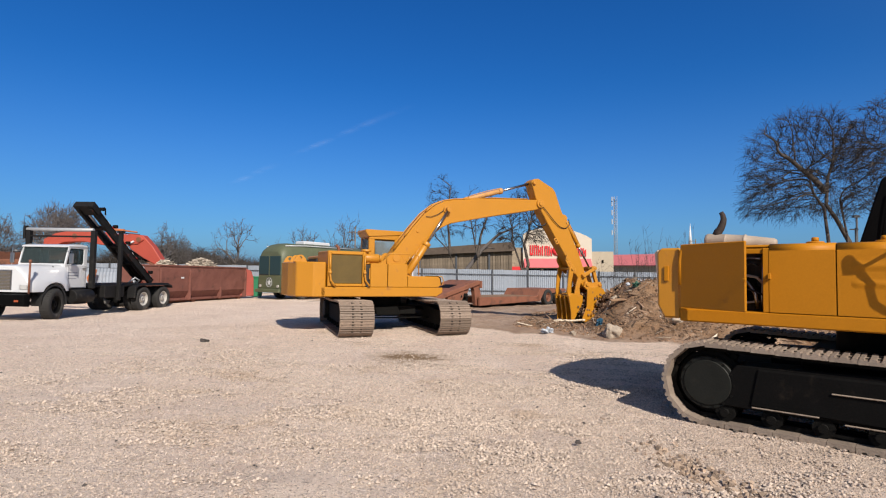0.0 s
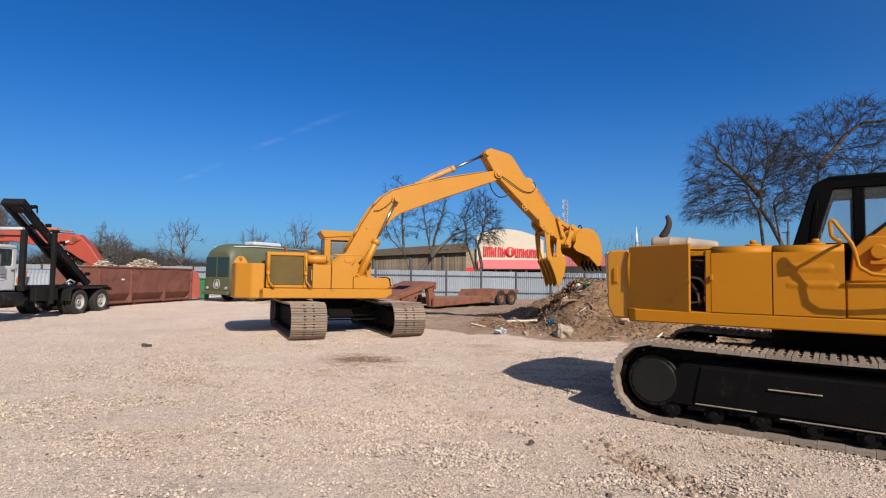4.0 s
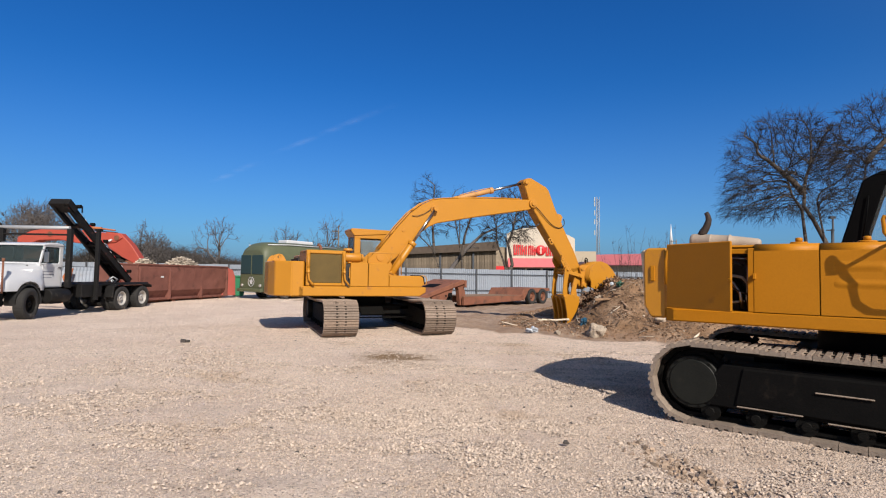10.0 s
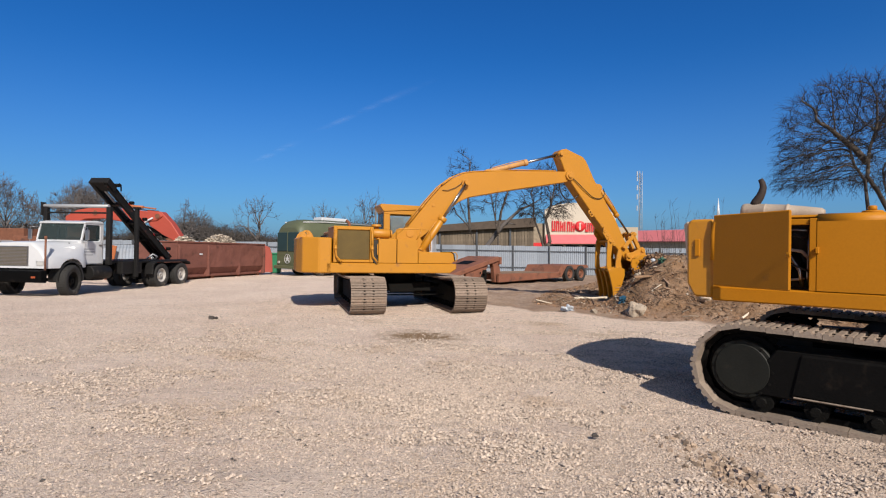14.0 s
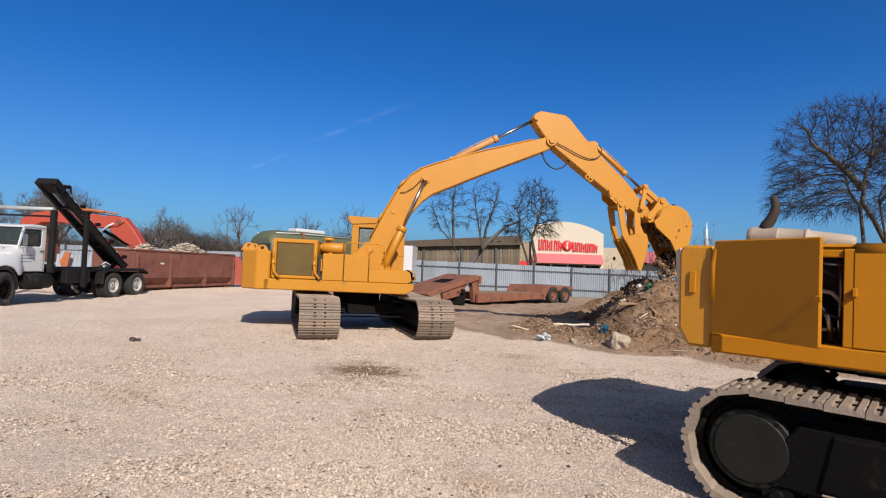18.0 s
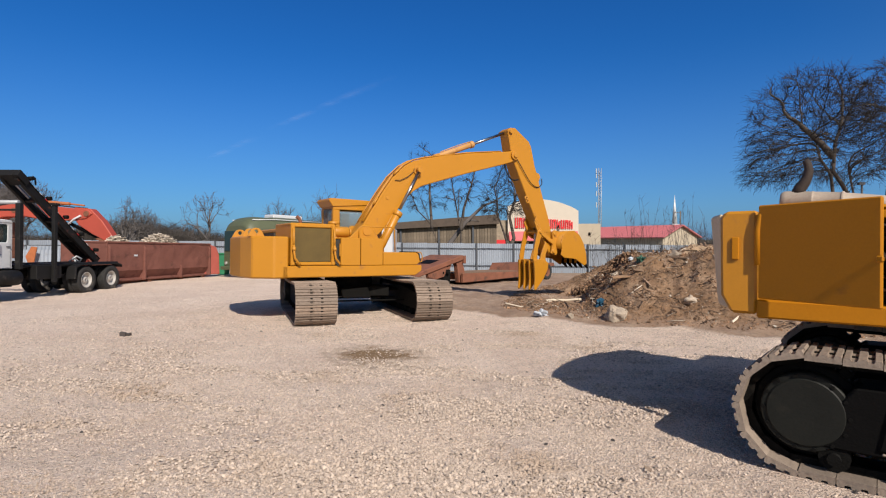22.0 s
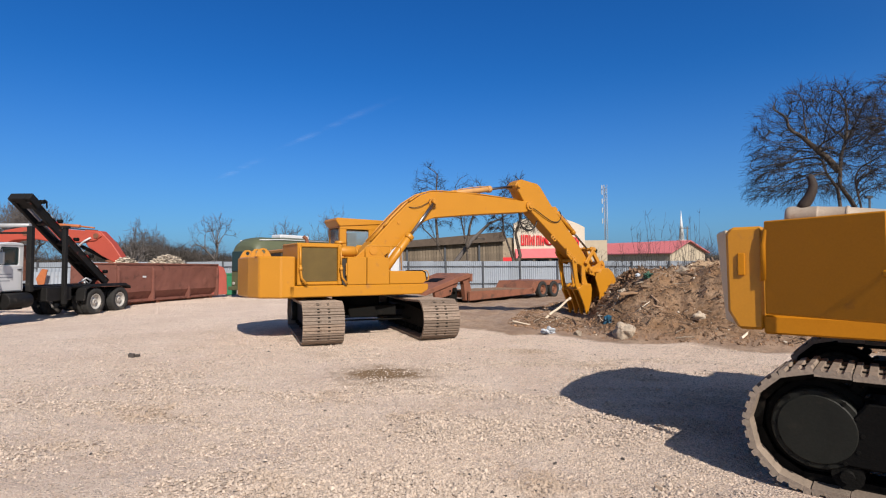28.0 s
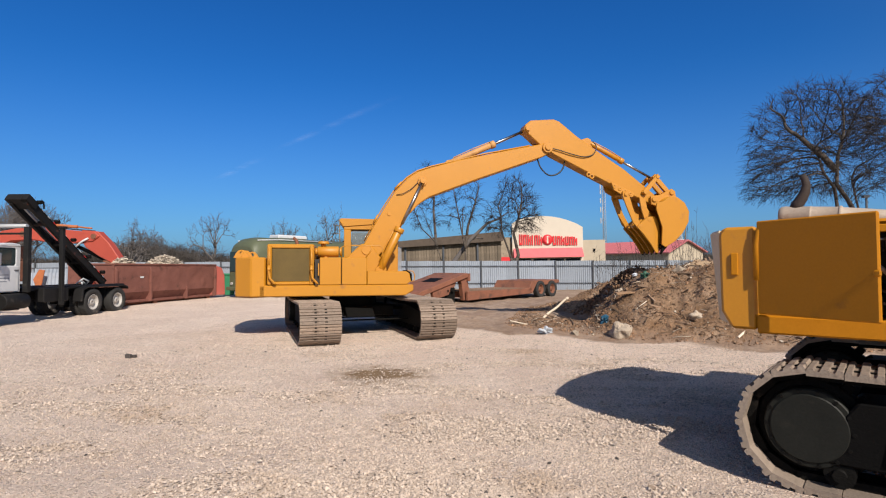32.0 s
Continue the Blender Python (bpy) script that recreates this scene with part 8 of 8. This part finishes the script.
def litter():
    """Single things that lie on the heap."""
    bm = new_bm()
    box(bm, -0.45, 0.45, -0.07, 0.07, 0.0, 0.045)
    solid("plank", bm, WOOD, pose(4.6, 16.4, surface(4.6, 16.4) + 0.03, 10, -4, 6), "dark broken plank lying on the heap", "board", bevel=0.006)
    bm = new_bm()
    tube(bm, [(0, 0, -0.3), (0.22, 0, 0.12), (0.52, 0.05, 0.42)], 0.085, 10)
    solid("pipe_end", bm, BLACK, pose(5.45, 22.4, surface(5.45, 22.4) + 0.1), "black plastic pipe end sticking out of the heap", "pipe")
    rnd = random.Random(9)
    for name, x, y, r, col, label, cat in (("crumpled_plastic", 3.75, 15.95, 0.13, BLUEPL, "crumpled blue plastic scrap on the heap", "plastic"), ("crumpled_bag", 2.2, 15.6, 0.13, RAGWHITE, "crumpled white plastic bag at the heap's toe", "bag"),
                                            ("crumpled_plastic", 5.0, 16.6, 0.12, GREENPL, "green plastic scrap on the heap", "plastic"), ("crumpled_bag", 4.9, 17.1, 0.06, RAGWHITE, "small white plastic scrap", "bag"), ("crumpled_bag", 6.4, 20.6, 0.14, RAGWHITE, "white plastic scrap on the heap's crest", "bag")):
        bm = new_bm()
        bmesh.ops.create_icosphere(bm, subdivisions=4, radius=r)
        for v in bm.verts:
            k = 0.45 + 1.5 * abs(noise.noise(v.co * (9 if r > 0.12 else 14) + Vector((x, y, 0)))) + 0.4 * abs(noise.noise(v.co * 30))
            v.co = Vector((v.co.x * k * 1.15, v.co.y * k * 0.8, v.co.z * k * 0.75))
        solid(name, bm, col, pose(x, y, surface(x, y) + 0.45 * r, rnd.uniform(0, 30), 0, rnd.uniform(0, 180)), label, cat)


BLUEPL = material("blue_plastic", (0.015, 0.075, 0.13), 0.45, grain=0.2, bump=0.1)
GREENPL = material("green_scrap_plastic", (0.04, 0.11, 0.07), 0.5, grain=0.2, bump=0.1)
RAGWHITE = material("white_plastic_film", (0.45, 0.48, 0.52), 0.45, grain=0.25, bump=0.2)
litter()


def pebbles(name, count, mat, seed, r0, r1, label, region, near=1.7, patchy=True, streaks=False, lift=0.1):
    rnd = random.Random(seed)
    vs, fs = [], []
    made = 0
    while made < count:
        d = region[2] * rnd.random() ** near
        a = rnd.uniform(0, 2 * math.pi)
        x, y = region[0] + d * math.sin(a), region[1] + d * math.cos(a)
        if soil_edge(x, y) > 0.4 or (patchy and noise.noise((x * 0.7, y * 0.9, 21.0)) + 0.35 * noise.noise((x * 2.6, y * 2.6, 4.0)) < rnd.uniform(-0.62, 0.14)) or ((x + 1.2) / 1.5) ** 2 + ((y - 10.45) / 0.8) ** 2 < rnd.random() - 0.12:
            continue
        if rnd.random() < falloff(0.45, 1.0, d / region[2]):
            continue
        if streaks and noise.noise((x * 0.55 + 0.3 * y, y * 1.25, 33.0)) + 0.5 * noise.noise((x * 2.1, y * 3.4, 12.0)) < rnd.uniform(0.0, 0.30):
            continue
        made += 1
        z = ground_z(x, y) + ground_bumps(x, y)
        r = rnd.uniform(r0, r1) * (1 if rnd.random() < 0.95 else 1.4)
        rot = Euler((rnd.uniform(-0.5, 0.5), rnd.uniform(-0.5, 0.5), rnd.uniform(0, 6.3))).to_matrix()
        k = len(vs)
        for p in ((1, 0, 0), (-1, 0.1, 0), (0, 0.85, 0), (0.1, -0.8, 0), (0.2, 0.1, 0.62), (-0.3, -0.1, 0.5)):
            v = rot @ (Vector(p) * r * rnd.uniform(0.75, 1.15))
            vs.append((x + v.x, y + v.y, z + v.z + lift * r))
        fs += [(k, k + 2, k + 4), (k + 2, k + 1, k + 5, k + 4), (k + 1, k + 3, k + 5), (k + 3, k, k + 4, k + 5)]
    me = bpy.data.meshes.new(name)
    me.from_pydata(vs, [], fs)
    me.materials.append(mat)
    tagged(new(name, me), label, "gravel", kind="stuff")


pebbles("loose_gravel", 250000, PEBBLE, 5, 0.006, 0.015, "loose pale crushed stones on the yard", (0.4, 6.0, 19.0), 1.0)
pebbles("coarse_gravel", 46000, PEBBLE, 15, 0.010, 0.024, "coarser crushed stones lying in streaks", (1.0, 6.0, 10.5), 0.72, False, True, 0.45)
pebbles("dark_litter", 260, DARKCHIP, 6, 0.012, 0.03, "dark chips and bark scraps on the gravel", (0.4, 6.0, 12.0), 0.7, False)
for x, y, r in ((-6.15, 11.85, 0.085), (1.1, 5.2, 0.03)):
    bm = new_bm()
    clod(bm, pose(0, 0, 0.03), r, random.Random(int(x * 100)))
    clod(bm, pose(r, 0.3 * r, 0.02), r * 0.6, random.Random(int(y * 100)))
    solid("dark_clod", bm, DARKCHIP, pose(x, y, ground_z(x, y) + 0.01), "dark lump of asphalt lying on the gravel", "rock", bevel=0.01)


def rut_clods():
    rnd = random.Random(31)
    bm = new_bm()
    for _ in range(420):
        u, v = rnd.gauss(0, 0.42), rnd.gauss(0, 0.10)
        x, y = 2.05 + 0.32 * u + 0.95 * v, 4.55 - 0.95 * u + 0.32 * v
        r = rnd.choice((0.008, 0.012, 0.018, 0.028)) * rnd.uniform(0.7, 1.2)
        clod(bm, pose(x, y, ground_z(x, y) + ground_bumps(x, y) + 0.3 * r, rnd.uniform(0, 90), rnd.uniform(0, 90), rnd.uniform(0, 360)), r, rnd)
    tagged(new("rut_clods", finish(bm, "rut_clods", RUTISL)), "grey-brown clods torn up in a track rut", "debris", kind="stuff")


RUTISL = material("rut_clod", (0.30, 0.22, 0.16), 0.95, grain=0.3, scale=8, bump=0.5, random_tint=0.5, island=True)
rut_clods()

# ---- movement of the working excavator ----
SWING = [(0, 30.1), (0.5, 28.8), (1.5, 24.3), (2.5, 17.5), (3.5, 17.8), (5.5, 25.6), (14.5, 25.1), (15, 23.8), (17.5, 11.5), (18, 11.3), (18.5, 12.8), (19, 18.9), (19.5, 27.9), (20, 33.6), (20.5, 35.2), (22, 35.8), (30, 35.2), (30.5, 33.1), (31, 27.7), (31.5, 19.5), (32, 12.6)]
BOOM = [(0, 21.1), (2, 30.3), (2.5, 31.0), (6, 31.1), (6.5, 30.5), (7.5, 23.7), (8, 21.4), (8.5, 20.7), (13.5, 20.2), (14, 20.7), (14.5, 24.4), (15.5, 29.0), (17.5, 34.1), (18.5, 33.9), (19.5, 34.7), (20.5, 34.4), (21, 33.3), (21.5, 29.3), (22.5, 23.6), (23, 21.1), (23.5, 19.4), (24.5, 19.1), (27.5, 15.4), (29, 15.4), (30, 21.1), (32, 30.0)]
STICK = [(0, -53.0), (0.6, -48.3), (1.2, -44.8), (1.8, -39.3), (2.4, -34.8), (3, -32.8), (3.5, -34.2), (5.5, -60.1), (6.5, -60.5), (7.5, -66.4), (8.5, -62.8), (9, -59.3), (10, -51.9), (10.5, -50.6), (11, -47.6), (12, -47.0), (14, -47.8), (14.5, -44.2), (15.5, -39.6), (17.5, -34.4), (19, -33.4), (19.5, -34.0), (20, -42.3), (20.5, -54.0), (21, -53.7), (22, -60.2), (22.5, -60.5), (23, -59.0), (23.5, -59.5), (24, -55.2), (25, -51.7), (25.5, -46.8), (27.5, -38.1), (28, -36.2), (29, -36.3), (30, -30.4), (31, -27.6), (32, -23.4)]
BUCKET = [(0, -54), (1.2, -58), (1.8, -58), (2.4, -52), (3.0, -22), (3.5, -4), (5.5, 24), (6.5, 30), (7.0, 36), (7.5, 44), (8, 48), (9, 47), (10.5, 44), (11, 38), (12, 30), (12.6, 12), (13.5, -24), (14, -38), (14.5, -50), (15, -56), (15.5, -58), (16.6, -50), (17.5, -28), (18.0, -20), (18.4, -8), (19, 0), (20, 8), (20.5, 18), (21, 32), (22, 41), (23, 40), (24, 30), (24.5, 18), (25, 4), (25.5, -14), (27.5, -44), (28.5, -50), (30, -62), (31, -64), (32, -62)]


def smooth_at(keys, t):
    """A value between keys, gliding (Catmull-Rom with clamped ends, no overshoot)."""
    for i in range(len(keys) - 1):
        (t0, v0), (t1, v1) = keys[i], keys[i + 1]
        if t <= t1:
            def slope(j):
                if j <= 0 or j >= len(keys) - 1:
                    return 0.0
                a = (keys[j][1] - keys[j - 1][1]) / (keys[j][0] - keys[j - 1][0])
                b = (keys[j + 1][1] - keys[j][1]) / (keys[j + 1][0] - keys[j][0])
                return 0.0 if a * b <= 0 else 2 * a * b / (a + b)
            h = t1 - t0
            s = min(max((t - t0) / h, 0), 1)
            m0, m1 = slope(i) * h, slope(i + 1) * h
            return (2 * s**3 - 3 * s**2 + 1) * v0 + (s**3 - 2 * s**2 + s) * m0 + (-2 * s**3 + 3 * s**2) * v1 + (s**3 - s**2) * m1
    return keys[-1][1]


def turned(p, deg, o):
    c, s = math.cos(radians(deg)), math.sin(radians(deg))
    return (o[0] + p[0] * c - p[1] * s, o[1] + p[0] * s + p[1] * c)


def aim(p, q):
    return math.degrees(math.atan2(q[1] - p[1], q[0] - p[0]))


def digger_poses(t):
    th, b, s, w = smooth_at(SWING, t), smooth_at(BOOM, t), smooth_at(STICK, t), smooth_at(BUCKET, t)
    foot = (FOOT.x, FOOT.z)
    k, j, a = turned(KPIN, b, foot), turned(JPIN, b, foot), turned((L1, 0), b, foot)
    bp, lp, cp, tip = turned(BPIN, s, a), turned(LPIN, s, a), turned(CPIN, s, a), turned((L2, 0), s, a)
    p2 = turned(P2, s + w, tip)
    dx, dz = p2[0] - lp[0], p2[1] - lp[1]
    d = min(math.hypot(dx, dz), TLINK + PLINK - 0.001)
    u = (TLINK**2 - PLINK**2 + d * d) / (2 * d)
    v = math.sqrt(max(TLINK**2 - u * u, 0))
    top = (lp[0] + (dx * u - dz * v) / d, lp[1] + (dz * u + dx * v) / d)
    turn = pose(0, 0, 0, 0, 0, th)

    def at(p, deg):
        return turn @ pose(p[0], 0, p[1], 0, -deg, 0)
    out = {"upper": turn, "boom": at(foot, b), "stick": at(a, s), "bucket": at(tip, s + w), "rocker_link": at(lp, aim(lp, top)), "tie_link": at(top, aim(top, p2))}
    for i in (0, 1):
        out[f"boom_barrel{i}"], out[f"boom_rod{i}"] = at(HPIN, aim(HPIN, k)), at(k, aim(HPIN, k))
    out["arm_barrel0"], out["arm_rod0"] = at(j, aim(j, bp)), at(bp, aim(j, bp))
    out["bucket_barrel0"], out["bucket_rod0"] = at(cp, aim(cp, top)), at(top, aim(cp, top))
    return out


def soil_clump(seed, rad):
    rnd = random.Random(seed)
    bm = new_bm()
    for _ in range(60):
        r = rnd.choice((0.012, 0.02, 0.03, 0.045, 0.06)) * rnd.uniform(0.7, 1.2)
        clod(bm, pose(rnd.gauss(0, rad), rnd.gauss(0, rad), rnd.gauss(0, rad * 0.45), rnd.uniform(0, 90), rnd.uniform(0, 90), rnd.uniform(0, 360)), r, rnd)
    return solid("soil_clump", bm, SOILISL, pose(0, 0, 0), "clump of brown soil dropping from the bucket", "soil", kind="stuff")


CLUMPS = []
for scoop, (grab, first, last) in enumerate(((0.0, 2.45, 3.35), (14.9, 17.2, 18.5), (28.2, 29.5, 30.9))):
    for k in range(32):
        rnd = random.Random(100 * scoop + k)
        spot = Vector((rnd.uniform(0.35, 1.0), rnd.uniform(-0.38, 0.38), rnd.uniform(0.15, 0.55)))
        CLUMPS.append((soil_clump(1000 + 100 * scoop + k, rnd.uniform(0.09, 0.19)), spot, grab, first + (last - first) * (k + rnd.random() * 0.7) / 32))


def clump_rows(spot, grab, drop):
    """A clump lies in the soil, rides up in the bucket, falls free and stays where it lands."""
    def carried(t):
        return (digger.matrix_basis @ digger_poses(t)["bucket"]) @ spot
    rows = []
    if grab > 0:
        p = carried(grab)
        p.z = surface(p.x, p.y) - 0.12
        rows = [(0.0, p), (grab - 0.15, p)]
    t = grab
    while t < drop:
        rows.append((t, carried(t)))
        t += 0.2
    p0 = carried(drop)
    off = Vector((math.sin(drop * 37.0), math.cos(drop * 53.0), 0)) * 0.24
    floor = surface(p0.x + off.x, p0.y + off.y) - 0.12
    p0.z = max(p0.z, floor)
    fall = math.sqrt(2 * (p0.z - floor) / 9.81)
    rows += [(drop, p0), (drop + 0.5 * fall + 0.02, p0 + 0.4 * off - Vector((0, 0, (p0.z - floor) * 0.25))), (drop + fall + 0.04, Vector((p0.x + off.x, p0.y + off.y, floor)))]
    rows.append((32.0, rows[-1][1]))
    return [(t, pose(p.x, p.y, p.z)) for t, p in rows]


bm = new_bm()
tube(bm, glide([(0, 0, 0), (0.3, 0.012, 0.015), (0.62, -0.008, 0.0), (0.95, 0.01, 0.018), (1.12, 0, 0.01)]), 0.040, 9, 0.032)
cyl(bm, (1.02, 0.004, 0.014), (1.11, 0, 0.01), 0.046, 9)
LATH = solid("pale_pole", bm, PALEWOOD, pose(0, 0, 0), "pale wooden pole dragged out of the soil", "pole", bevel=0.006)


def motions():
    bpy.context.view_layer.update()
    for ob, spot, grab, drop in CLUMPS:
        walk(ob, clump_rows(spot, grab, drop))
    lying, leaning = pose(2.7, 18.1, surface(2.7, 18.1) + 0.03, 0, 0, 12), pose(2.45, 18.2, surface(2.45, 18.2) + 0.03, 0, -33, 22)
    walk(LATH, [(0.0, lying), (25.6, lying), (26.8, leaning), (32.0, leaning)])
    times = [0.25 * k for k in range(129)]
    table = [(t, digger_poses(t)) for t in times]
    for name, ob in DIGGER.items():
        walk(ob, [(t, p[name]) for t, p in table])


motions()
